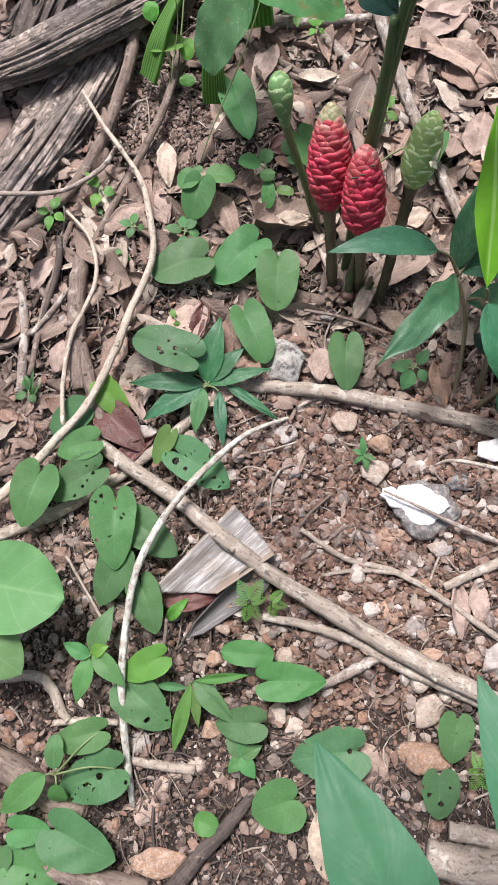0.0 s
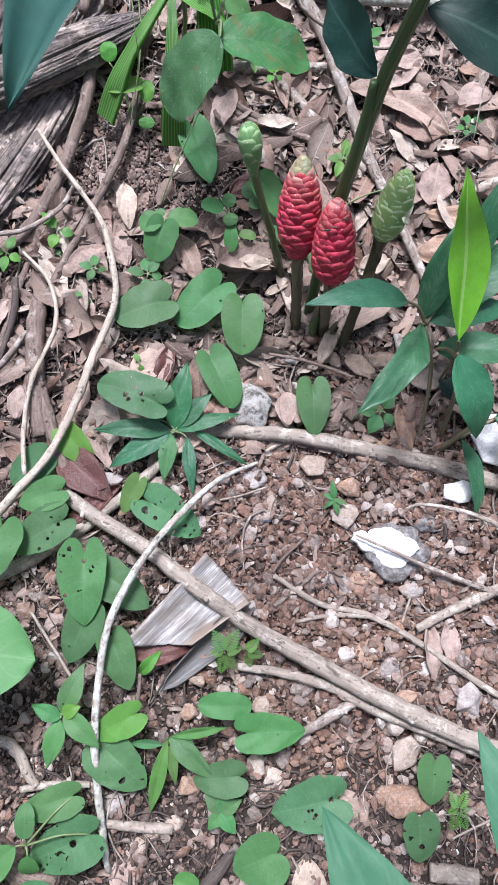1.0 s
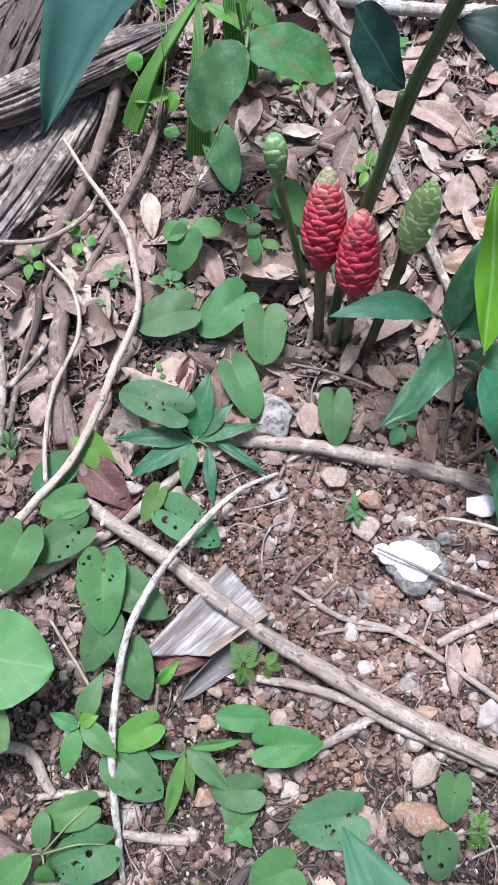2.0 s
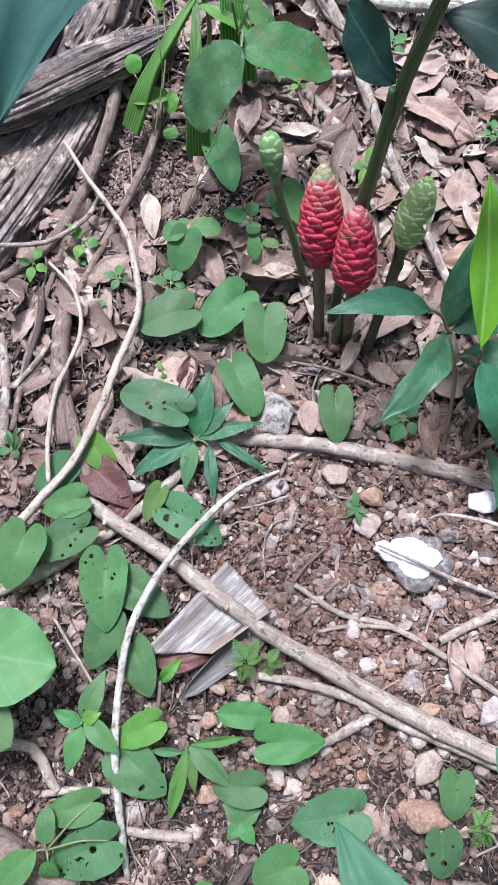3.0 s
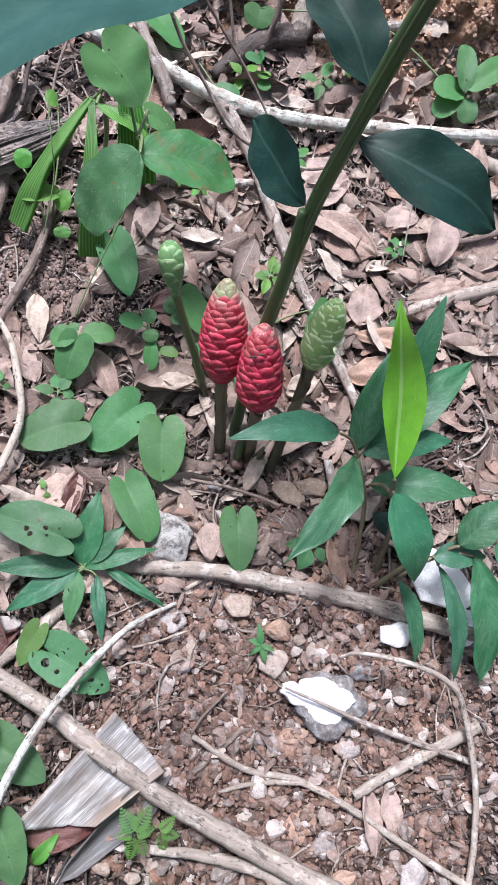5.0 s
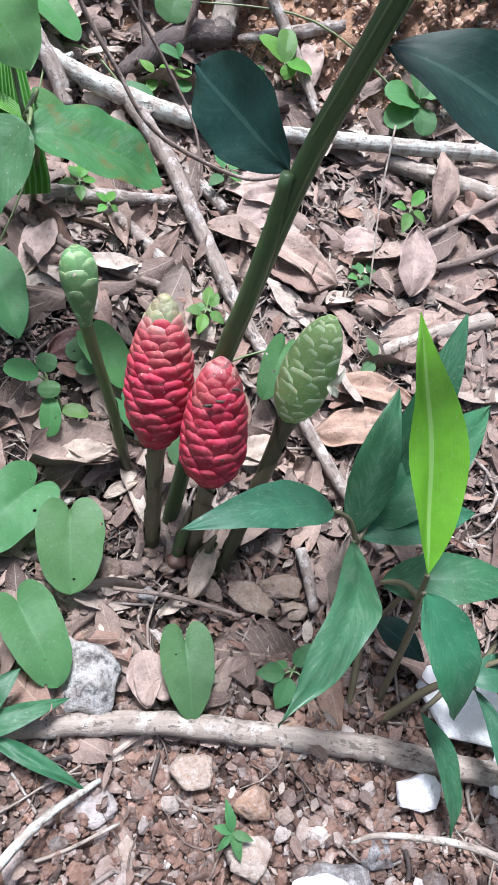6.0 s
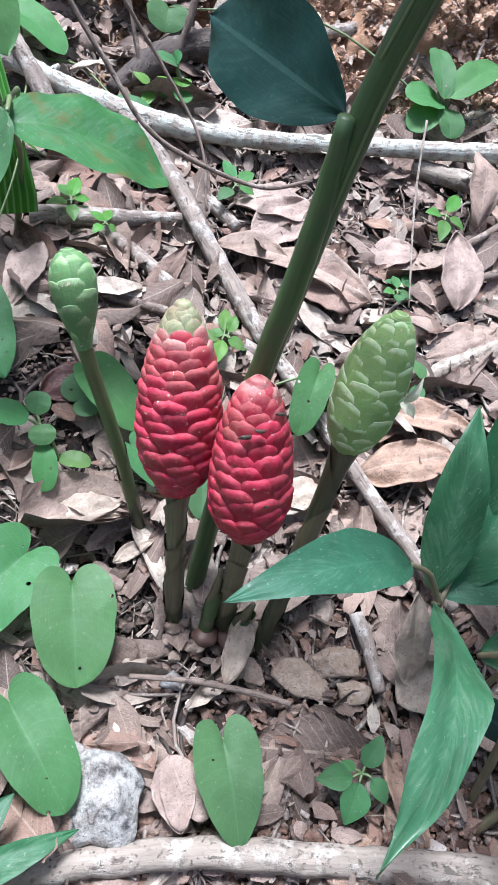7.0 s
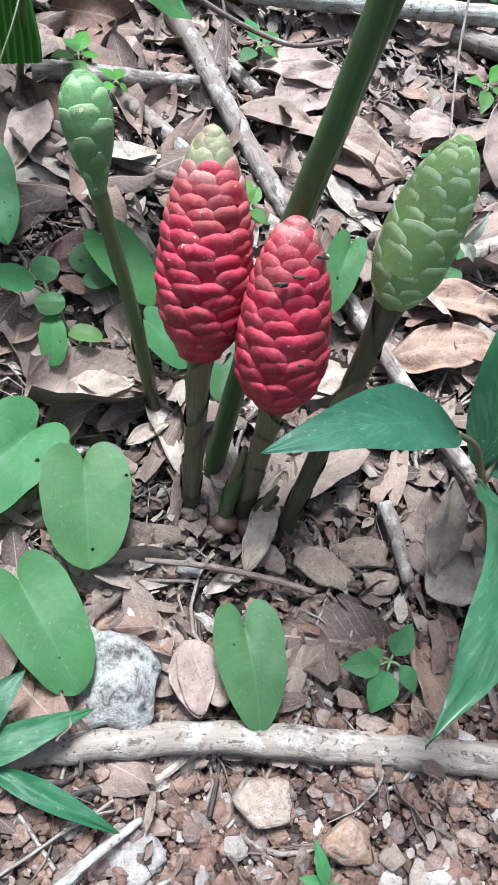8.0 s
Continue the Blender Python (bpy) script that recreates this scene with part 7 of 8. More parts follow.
plant("small_seedling", "small four-leaved green seedling in leaf litter", [("ginger", (-0.005, 0.223, 0.174), (0.002, 0.224, 0.169), 0.008, 0, 0.1, LEAF_FRESH), ("ginger", (-0.009, 0.224, 0.174), (-0.017, 0.218, 0.169), 0.008, 0, 0.1, LEAF_FRESH), ("ginger", (-0.008, 0.227, 0.176), (-0.018, 0.233, 0.181), 0.008, 0, 0.1, LEAF_FRESH), ("ginger", (-0.006, 0.228, 0.176), (-0.001, 0.245, 0.180), 0.008, 0, 0.1, LEAF_FRESH)], foot=(-0.002, 0.257), joint=(-0.007, 0.225, 0.175), r=0.0008, group='small seedlings')
plant("small_seedling", "small four-leaved green seedling in leaf litter", [("ginger", (0.144, 0.348, 0.264), (0.157, 0.347, 0.261), 0.014, 0, 0.1, LEAF), ("ginger", (0.139, 0.346, 0.262), (0.134, 0.327, 0.249), 0.013, 0, 0.1, LEAF), ("ginger", (0.136, 0.352, 0.265), (0.114, 0.354, 0.265), 0.014, 0, 0.1, LEAF), ("ginger", (0.143, 0.355, 0.268), (0.157, 0.377, 0.279), 0.014, 0, 0.1, LEAF)], foot=(0.151, 0.382), joint=(0.140, 0.351, 0.265), r=0.0008, group='small seedlings')
plant("small_seedling", "small four-leaved green seedling in leaf litter", [("ginger", (0.105, 0.254, 0.204), (0.118, 0.252, 0.199), 0.012, 0, 0.1, LEAF), ("ginger", (0.099, 0.253, 0.202), (0.085, 0.244, 0.194), 0.012, 0, 0.1, LEAF), ("ginger", (0.101, 0.261, 0.207), (0.096, 0.280, 0.219), 0.012, 0, 0.1, LEAF), ("ginger", (0.106, 0.259, 0.207), (0.122, 0.275, 0.212), 0.012, 0, 0.1, LEAF)], foot=(0.113, 0.288), joint=(0.102, 0.256, 0.204), r=0.0008, group='small seedlings')
plant("small_seedling", "small four-leaved green seedling in leaf litter", [("ginger", (0.051, 0.359, 0.256), (0.060, 0.357, 0.250), 0.012, 0, 0.1, LEAF_FRESH), ("ginger", (0.046, 0.358, 0.255), (0.038, 0.344, 0.243), 0.012, 0, 0.1, LEAF_FRESH), ("ginger", (0.045, 0.365, 0.259), (0.031, 0.375, 0.267), 0.012, 0, 0.1, LEAF_FRESH), ("ginger", (0.052, 0.365, 0.260), (0.066, 0.380, 0.265), 0.012, 0, 0.1, LEAF_FRESH)], foot=(0.055, 0.395), joint=(0.048, 0.362, 0.258), r=0.0008, group='small seedlings')
plant("small_seedling", "small four-leaved green seedling in leaf litter", [("ginger", (-0.324, -0.139, -0.060), (-0.319, -0.145, -0.067), 0.010, 0, 0.1, LEAF), ("ginger", (-0.329, -0.137, -0.060), (-0.342, -0.141, -0.064), 0.010, 0, 0.1, LEAF), ("ginger", (-0.327, -0.134, -0.057), (-0.330, -0.120, -0.048), 0.010, 0, 0.1, LEAF)], foot=(-0.331, -0.127), joint=(-0.326, -0.137, -0.059), r=0.0008, group='small seedlings')
plant("small_seedling", "small four-leaved green seedling in leaf litter", [("ginger", (-0.162, -0.070, -0.011), (-0.160, -0.073, -0.017), 0.007, 0, 0.1, LEAF_FRESH), ("ginger", (-0.164, -0.066, -0.009), (-0.168, -0.057, -0.005), 0.007, 0, 0.1, LEAF_FRESH)], foot=(-0.165, -0.057), joint=(-0.163, -0.068, -0.010), r=0.0008, group='small seedlings')
plant("small_seedling", "four-leaved green seedling beside a branch", [("ginger", (0.098, -0.135, -0.009), (0.110, -0.126, 0.003), 0.013, 0, 0.1, LEAF), ("ginger", (0.090, -0.138, -0.012), (0.070, -0.134, -0.014), 0.014, 0, 0.1, LEAF), ("ginger", (0.093, -0.141, -0.013), (0.083, -0.153, -0.030), 0.017, 0, 0.1, LEAF), ("ginger", (0.100, -0.141, -0.011), (0.106, -0.152, -0.020), 0.011, 0, 0.1, LEAF), ("ginger", (0.092, -0.135, -0.010), (0.086, -0.129, -0.009), 0.006, 0, 0.1, LEAF)], foot=(0.107, -0.128), joint=(0.096, -0.137, -0.012), r=0.0008, group='small seedlings')
plant("trifoliate_seedling", "green three-leaved seedling in leaf litter", [("heart", (-0.135, 0.053, 0.088), (-0.148, 0.028, 0.053), 0.037, 0, 0.1, LEAF), ("round", (-0.138, 0.055, 0.089), (-0.163, 0.054, 0.084), 0.026, 0, 0.1, LEAF), ("round", (-0.131, 0.056, 0.090), (-0.098, 0.060, 0.087), 0.025, 0, 0.1, LEAF), ("round", (-0.138, 0.057, 0.091), (-0.142, 0.066, 0.096), 0.012, 0, 0.1, LEAF)], foot=(-0.137, 0.073), joint=(-0.135, 0.055, 0.089))
plant("trifoliate_seedling", "small green seedling with round leaves", [("round", (-0.070, 0.067, 0.096), (-0.094, 0.074, 0.100), 0.019, 0, 0.1, LEAF), ("round", (-0.065, 0.069, 0.098), (-0.062, 0.079, 0.109), 0.016, 0, 0.1, LEAF), ("round", (-0.063, 0.064, 0.094), (-0.061, 0.055, 0.084), 0.017, 0, 0.1, LEAF), ("round", (-0.061, 0.060, 0.082), (-0.061, 0.040, 0.059), 0.016, 0, 0.1, LEAF), ("round", (-0.052, 0.059, 0.071), (-0.032, 0.055, 0.069), 0.013, 0, 0.1, LEAF_FRESH)], foot=(-0.060, 0.073), joint=(-0.063, 0.065, 0.090))
plant("broad_seedling", "green seedling leaves behind the stalks", [("heart", (-0.028, 0.104, 0.112), (0.001, 0.072, 0.083), 0.034, 0, 0.1, LEAF), ("heart", (-0.006, 0.063, 0.077), (0.018, 0.042, 0.056), 0.025, 0, 0.1, LEAF), ("heart", (0.041, 0.048, 0.064), (0.036, 0.020, 0.045), 0.026, 0, 0.1, LEAF), ("heart", (0.123, 0.073, 0.127), (0.105, 0.050, 0.089), 0.025, 0, 0.1, LEAF)], foot=(0.012, 0.068))
plant("bank_seedling", "green seedling at the foot of the bank", [("heart", (0.067, 0.415, 0.319), (0.063, 0.404, 0.299), 0.037, 0, 0.1, LEAF), ("round", (0.303, 0.309, 0.282), (0.265, 0.305, 0.283), 0.040, 0, 0.1, LEAF), ("round", (0.299, 0.299, 0.286), (0.305, 0.346, 0.323), 0.025, 0, 0.1, LEAF), ("round", (0.305, 0.299, 0.287), (0.372, 0.334, 0.316), 0.032, 0, 0.1, LEAF), ("round", (0.298, 0.306, 0.279), (0.270, 0.292, 0.257), 0.030, 0, 0.1, LEAF), ("round", (0.306, 0.302, 0.278), (0.305, 0.280, 0.256), 0.028, 0, 0.1, LEAF)], foot=(0.320, 0.323), joint=(0.307, 0.308, 0.271))
plant("bank_seedling", "fresh green seedling under the bank", [("round", (0.170, 0.350, 0.290), (0.146, 0.368, 0.307), 0.022, 0, 0.1, LEAF_FRESH), ("round", (0.170, 0.350, 0.290), (0.175, 0.373, 0.316), 0.021, 0, 0.1, LEAF_FRESH), ("round", (0.169, 0.346, 0.288), (0.176, 0.342, 0.277), 0.024, 0, 0.1, LEAF_FRESH), ("round", (0.172, 0.346, 0.289), (0.200, 0.347, 0.285), 0.022, 0, 0.1, LEAF_FRESH)], foot=(0.196, 0.367), joint=(0.172, 0.354, 0.288))
plant("bank_seedling", "small seedling with round leaves", [("round", (0.065, 0.345, 0.279), (0.044, 0.343, 0.285), 0.017, 0, 0.1, LEAF), ("round", (0.063, 0.348, 0.281), (0.067, 0.345, 0.289), 0.016, 0, 0.1, LEAF), ("round", (0.068, 0.345, 0.270), (0.068, 0.336, 0.264), 0.017, 0, 0.1, LEAF_FRESH), ("round", (0.069, 0.345, 0.260), (0.070, 0.333, 0.252), 0.017, 0, 0.1, LEAF)], foot=(0.071, 0.368), joint=(0.065, 0.348, 0.276))
plant("bank_seedling", "green leaf low on the slope", [("heart", (-0.067, 0.427, 0.299), (-0.026, 0.393, 0.271), 0.038, 0, 0.1, LEAF), ("heart", (-0.068, 0.312, 0.220), (-0.045, 0.306, 0.217), 0.027, 0, 0.1, LEAF), ("heart", (0.017, 0.344, 0.243), (0.043, 0.339, 0.242), 0.025, 0, 0.1, LEAF)], foot=(-0.058, 0.432))
plant("bank_seedling", "green leaves at the edge of the bank", [("heart", (0.363, 0.386, 0.404), (0.350, 0.386, 0.418), 0.034, 0, 0.1, LEAF), ("round", (0.370, 0.382, 0.395), (0.380, 0.378, 0.382), 0.024, 0, 0.1, LEAF_FRESH), ("round", (0.382, 0.300, 0.288), (0.372, 0.299, 0.276), 0.028, 0, 0.1, LEAF_FRESH), ("round", (0.395, 0.307, 0.293), (0.398, 0.299, 0.279), 0.029, 0, 0.1, LEAF)], foot=(0.385, 0.372))
plant("log_seedling", "small leaves sprouting beside the log", [("round", (-0.197, 0.212, 0.188), (-0.198, 0.224, 0.205), 0.019, 0, 0.1, LEAF_FRESH), ("heart", (-0.164, 0.185, 0.175), (-0.201, 0.187, 0.169), 0.022, 0, 0.1, LEAF_FRESH), ("round", (-0.155, 0.160, 0.152), (-0.155, 0.153, 0.142), 0.018, 0, 0.1, LEAF_FRESH), ("round", (-0.156, 0.176, 0.161), (-0.154, 0.191, 0.179), 0.017, 0, 0.1, LEAF_FRESH), ("round", (-0.165, 0.287, 0.232), (-0.178, 0.284, 0.240), 0.023, 0, 0.1, LEAF_FRESH)], foot=(-0.175, 0.198))
plant("grass_tuft", "small dry grass tuft", [("blade", (-0.325, -0.136, -0.069), (-0.319, -0.118, -0.038), 0.005, 0, 0.1, LEAF), ("blade", (-0.325, -0.136, -0.069), (-0.331, -0.125, -0.043), 0.004, 0, 0.1, LEAF), ("blade", (-0.325, -0.136, -0.069), (-0.311, -0.127, -0.052), 0.004, 0, 0.1, LEAF)], foot=(-0.328, -0.132))

# pleated-leaf plant and round-leaf vine behind the clump
plant("pleated_palm_seedling", "bright green pleated palm-like fronds beside the log", [("pleated", (-0.125, 0.224, 0.262), (-0.203, 0.180, 0.138), 0.025, 0, 0.12, LEAF_PLEAT), ("pleated", (-0.125, 0.224, 0.262), (-0.124, 0.155, 0.121), 0.028, 0, 0.2, LEAF_PLEAT), ("pleated", (-0.097, 0.250, 0.315), (-0.078, 0.208, 0.182), 0.042, 0, 0.12, LEAF_PLEAT), ("lance", (-0.121, 0.222, 0.258), (-0.056, 0.198, 0.227), 0.016, 0, 0.1, LEAF_PLEAT)], foot=(-0.115, 0.277), joint=(-0.118, 0.243, 0.260), r=0.002)
plant("round_leaf_vine", "broad round-leaved plant with a rust-stained leaf", [("round", (-0.078, 0.082, 0.270), (-0.127, 0.085, 0.193), 0.064, 0, 0.1, LEAF_DULL), ("round", (-0.078, 0.100, 0.262), (0.014, 0.120, 0.236), 0.066, 0, 0.1, LEAF_ROUND), ("cordate", (-0.1130, 0.150, 0.331), (-0.0763, 0.138, 0.2896), 0.080, -8, 0.1, LEAF), ("heart", (-0.070, 0.237, 0.248), (-0.038, 0.238, 0.230), 0.032, 0, 0.1, LEAF)], foot=(-0.072, 0.244), joint=(-0.080, 0.138, 0.261), r=0.0016)

# glossy ginger plants beside the clump
plant("ginger_plant", "young ginger plant with glossy dark green leaves", [("ginger", (0.097, -0.117, 0.122), (-0.007, -0.149, 0.142), 0.029, 0, 0.16, LEAF_GINGER), ("bowed", (0.117, -0.118, 0.094), (0.036, -0.230, 0.083), 0.031, -8, 0.2, LEAF_GLOSS), ("ginger", (0.120, -0.112, 0.096), (0.145, -0.068, 0.180), 0.029, -10, 0.1, LEAF_GINGER), ("ginger", (0.124, -0.110, 0.096), (0.236, -0.049, 0.154), 0.042, 10, 0.12, LEAF_GINGER), ("ginger", (0.124, -0.112, 0.094), (0.216, -0.103, 0.101), 0.032, 0, 0.12, LEAF_GINGER), ("ginger", (0.150, -0.090, 0.120), (0.181, -0.057, 0.229), 0.030, 0, 0.08, LEAF_GINGER)], foot=(0.139, -0.158), joint=(0.122, -0.117, 0.092), r=0.0017, stalk_material=STALK_BROWN)
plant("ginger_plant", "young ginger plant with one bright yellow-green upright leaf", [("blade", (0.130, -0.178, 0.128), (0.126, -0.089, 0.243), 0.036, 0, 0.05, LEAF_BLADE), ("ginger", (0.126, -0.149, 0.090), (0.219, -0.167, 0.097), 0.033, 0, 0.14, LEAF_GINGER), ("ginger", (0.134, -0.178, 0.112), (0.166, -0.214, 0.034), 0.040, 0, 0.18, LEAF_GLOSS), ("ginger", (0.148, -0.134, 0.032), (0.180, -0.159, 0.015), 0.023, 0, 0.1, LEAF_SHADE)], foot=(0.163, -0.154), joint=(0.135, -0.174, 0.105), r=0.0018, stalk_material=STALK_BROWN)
plant("ginger_plant", "drooping ginger shoot with wavy dark green leaves", [("bowed", (0.165, -0.190, 0.007), (0.186, -0.244, -0.059), 0.017, 0, 0.12, LEAF_GINGER), ("bowed", (0.200, -0.189, 0.023), (0.217, -0.263, -0.055), 0.018, 0, 0.14, LEAF_GINGER), ("bowed", (0.230, -0.189, 0.037), (0.241, -0.266, -0.054), 0.038, 0, 0.12, LEAF_GINGER), ("ginger", (0.214, -0.185, 0.047), (0.260, -0.156, 0.079), 0.035, 0, 0.12, LEAF_GINGER), ("ginger", (0.192, -0.187, 0.033), (0.247, -0.185, 0.031), 0.025, 0, 0.12, LEAF_GINGER), ("ginger", (0.247, -0.185, 0.051), (0.304, -0.225, -0.014), 0.039, 0, 0.12, LEAF_GINGER), ("ginger", (0.241, -0.164, 0.072), (0.231, -0.167, 0.049), 0.011, 0, 0.12, LEAF_FRESH)], foot=(0.160, -0.165), joint=(0.198, -0.182, 0.026), r=0.002, stalk_material=STALK_BROWN)

# leaves hanging close over the path
plant("near_ginger_shoot", "broad green ginger leaves leaning in at the foot of the slope", [("ginger", (0.049, -0.662, -0.007), (-0.022, -0.530, 0.039), 0.062, 0, 0.1, LEAF_NEAR), ("ginger", (0.127, -0.615, 0.008), (0.085, -0.493, 0.066), 0.045, 0, 0.1, LEAF_NEAR)], foot=(0.109, -0.712), joint=(0.128, -0.679, 0.001), r=0.003, stalk_material=STALK)
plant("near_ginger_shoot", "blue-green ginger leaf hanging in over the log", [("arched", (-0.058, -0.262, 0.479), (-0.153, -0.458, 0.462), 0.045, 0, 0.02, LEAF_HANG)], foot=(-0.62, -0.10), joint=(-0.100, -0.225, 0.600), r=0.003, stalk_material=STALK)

# rotten wood
rotten_log("long weathered rotten log with split grey grain", WOOD_ROT, [(-0.254, 0.248, 0.155, 0.0262), (-0.273, 0.218, 0.136, 0.0348), (-0.303, 0.173, 0.108, 0.0386), (-0.335, 0.128, 0.080, 0.0401), (-0.387, 0.063, 0.037, 0.0417)], flatten=0.5, seed=1)
rotten_log("grey-brown rotten branch lying over a log", WOOD_ROT, [(-0.408, 0.177, 0.142, 0.0226), (-0.338, 0.193, 0.159, 0.0253), (-0.280, 0.214, 0.177, 0.0252), (-0.223, 0.242, 0.193, 0.0240), (-0.185, 0.263, 0.203, 0.0182), (-0.155, 0.283, 0.211, 0.0092)], flatten=0.8, seed=2)
rotten_log("crumbling pinkish-brown piece of rotten trunk", WOOD_ROT, [(-0.219, 0.341, 0.229, 0.0250), (-0.231, 0.322, 0.217, 0.0310), (-0.245, 0.299, 0.200, 0.0305), (-0.268, 0.269, 0.173, 0.0265)], flatten=0.6, seed=3)
rotten_log("dark rotten slab beside a log", BARK_DARK, [(-0.309, 0.352, 0.215, 0.0334), (-0.333, 0.297, 0.182, 0.0371), (-0.364, 0.240, 0.137, 0.0363)], flatten=0.5, seed=4)
rotten_log("grey weathered stick high on the slope", BARK_GREY, [(-0.253, 0.271, 0.176, 0.0086), (-0.205, 0.284, 0.188, 0.0115), (-0.156, 0.302, 0.201, 0.0087)], flatten=0.8, seed=5)

twig("root", "thin dark root in the hollow behind the log", BARK_DARK, [(-0.205, 0.300, 0.222, 0.0022), (-0.196, 0.345, 0.262, 0.0026), (-0.178, 0.392, 0.305, 0.0022)], category="root", sides=8)
twig("stick", "pale dead stick leaning over the log", BARK_BROWN, [(-0.228, 0.275, 0.215, 0.0058), (-0.212, 0.325, 0.257, 0.0066), (-0.190, 0.380, 0.300, 0.0052)], category="branch", sides=9)
twig("root", "thin brown root in the hollow behind the log", BARK_BROWN, [(-0.175, 0.282, 0.215, 0.0016), (-0.168, 0.330, 0.252, 0.0018), (-0.150, 0.376, 0.290, 0.0014)], category="root", sides=7)

# grey sheath, white shards
bamboo_sheath((-0.089, -0.250, -0.112), (-0.046, -0.297, -0.130), (-0.104, -0.328, -0.158), (-0.176, -0.326, -0.165), (-0.139, -0.368, -0.184))
dry_leaf("curled green leaflet beside a grey sheath", (-0.160, -0.354, -0.172), (-0.136, -0.334, -0.156), 0.013, bend=0.3, material=LEAF_FRESH, shape="lance", fold=0.4)
white_face(0.094, -0.260)
shard(0.224, -0.174, 0.066, -30)
shard(0.173, -0.214, 0.030, 20)
shard(0.243, -0.214, 0.034, 60)

# scraps on the open soil
dry_leaf("amber scrap of dead leaf on gravel", (0.064, -0.341, -0.139), (0.073, -0.363, -0.150), 0.018, material=DRY_TAN)
dry_leaf("amber scrap of dead leaf on gravel", (0.058, -0.282, -0.108), (0.078, -0.286, -0.107), 0.015, material=DRY_TAN)
stone("pale flat stone with a chalky face", 0.119, -0.298, 0.0247, long=1.3, flat=0.4, turn=10, cut=0.6)
stone("angular pale grey stone in soil", 0.171, -0.396, 0.0292, long=1.1, flat=0.7, turn=-20, material=STONE_GREY, cut=0.55)
stone("pale greenish stone beside a twig", 0.054, -0.289, 0.0195, long=1.2, flat=0.5, turn=60, cut=0.6)
dry_leaf("curled brown leaf beside a rotten stick", (-0.297, -0.111, -0.054), (-0.292, -0.079, -0.035), 0.020, material=DRY_PINK, fold=0.4)
dry_leaf("mauve curled leaf beside a stalk", (-0.199, 0.029, 0.031), (-0.232, 0.059, 0.047), 0.024, material=DRY_PINK, fold=0.4)
dry_leaf("broad mauve leaf under a pale twig", (-0.177, 0.037, 0.037), (-0.200, 0.082, 0.062), 0.030, material=DRY_PINK, fold=0.2)
dry_leaf("dull pink leaf at the stick end", (-0.331, -0.025, -0.009), (-0.307, 0.009, 0.012), 0.023, material=DRY_PINK, fold=0.2)
dry_leaf("russet leaf beside eaten leaves", (-0.143, -0.091, -0.034), (-0.125, -0.041, -0.008), 0.022, material=DRY_DARK, fold=0.2)
twig("stick", "short thick grey-brown rotten stick", BARK_BROWN, [(-0.275, -0.001, 0.017, 0.0093), (-0.278, -0.044, -0.007, 0.0105), (-0.275, -0.090, -0.031, 0.0096), (-0.268, -0.133, -0.057, 0.0082)], sides=12)
twig("twig", "dry grey twig among leaf litter", BARK_GREY, [(-0.329, -0.075, -0.029, 0.0033), (-0.305, -0.053, -0.012, 0.0033), (-0.288, -0.030, 0.001, 0.0033)], sides=8)
twig("twig", "dark thin twig among leaf litter", BARK_DARK, [(-0.302, 0.026, 0.030, 0.0041), (-0.302, -0.010, 0.012, 0.0040), (-0.312, -0.042, -0.009, 0.0033), (-0.319, -0.063, -0.023, 0.0026)], sides=8)

# ---- scatter of the ground ----
def joined(name, label, category, material, verts, faces, uvs=None, flat=False):
    return tagged(new(name, mesh_of(name, verts, faces, uvs, material, flat)), label, category, kind="stuff")


def scatter_pebbles(name, label, material, count, low, high, sub, seed, weight, box=(-0.42, 0.47, -0.64, 0.06)):
    rng = random.Random(seed)
    shapes = []
    for k in range(12):
        me = pebble_mesh("shape", 100 + seed + k, 0.62, material, sub=sub, rough=0.5)
        shapes.append((np.array([v.co[:] for v in me.vertices]), [tuple(p.vertices) for p in me.polygons]))
        bpy.data.meshes.remove(me)
    verts, faces, n = [], [], 0
    while n < count:
        x, y = rng.uniform(box[0], box[1]), rng.uniform(box[2], box[3])
        if rng.random() > weight(x, y):
            continue
        n += 1
        r = low * (high / low) ** (rng.random() ** 2.2) / 2
        co, fs = shapes[rng.randrange(12)]
        turn = np.array(SLOPE_TURN.to_3x3() @ Euler((rng.gauss(0, 0.5), rng.gauss(0, 0.5), rng.uniform(0, 6.3))).to_matrix())
        scaled = co * (r * rng.uniform(0.8, 1.5), r, r * rng.uniform(0.7, 1.1))
        gz = ground_at(x, y)
        if on_bank(x, y) > 0:
            y -= on_bank(x, y) * (bank_face(x, gz) + r * 0.8)
        p = scaled @ turn.T + (x, y, gz + r * 0.25 + 0.002)
        o = len(verts)
        verts.extend(map(tuple, p))
        faces.extend(tuple(o + i for i in f) for f in fs)
    return joined(name, label, "gravel", material, verts, faces, flat=True)


def ground_at(x, y):
    z = height(x, y) + 0.012 * noise.noise((x * 9, y * 9, 0.3)) + 0.006 * noise.noise((x * 34, y * 34, 2.0)) + 0.005 * noise.noise((x * 95, y * 95, 5.0))
    return z


def stony(x, y):
    """How stony the soil is: the open patch in front of the clump and the foot of the slope."""
    w = smooth(-0.10, -0.19, y + 0.12 * noise.noise((x * 7, y * 7, 1.0)) + 0.1 * max(0, -x - 0.12))
    # pale pebbles thin out at the foot, which darkens it
    return max(0.10 + 0.90 * w, stony_pocket(x, y)) * (1 - 0.6 * smooth(-0.36, -0.43, y))


def stony_pocket(x, y):
    """A bare stony pocket between the pale twig and the rosette."""
    return math.exp(-((x + 0.172) / 0.052) ** 2 - ((y + 0.055) / 0.042) ** 2)


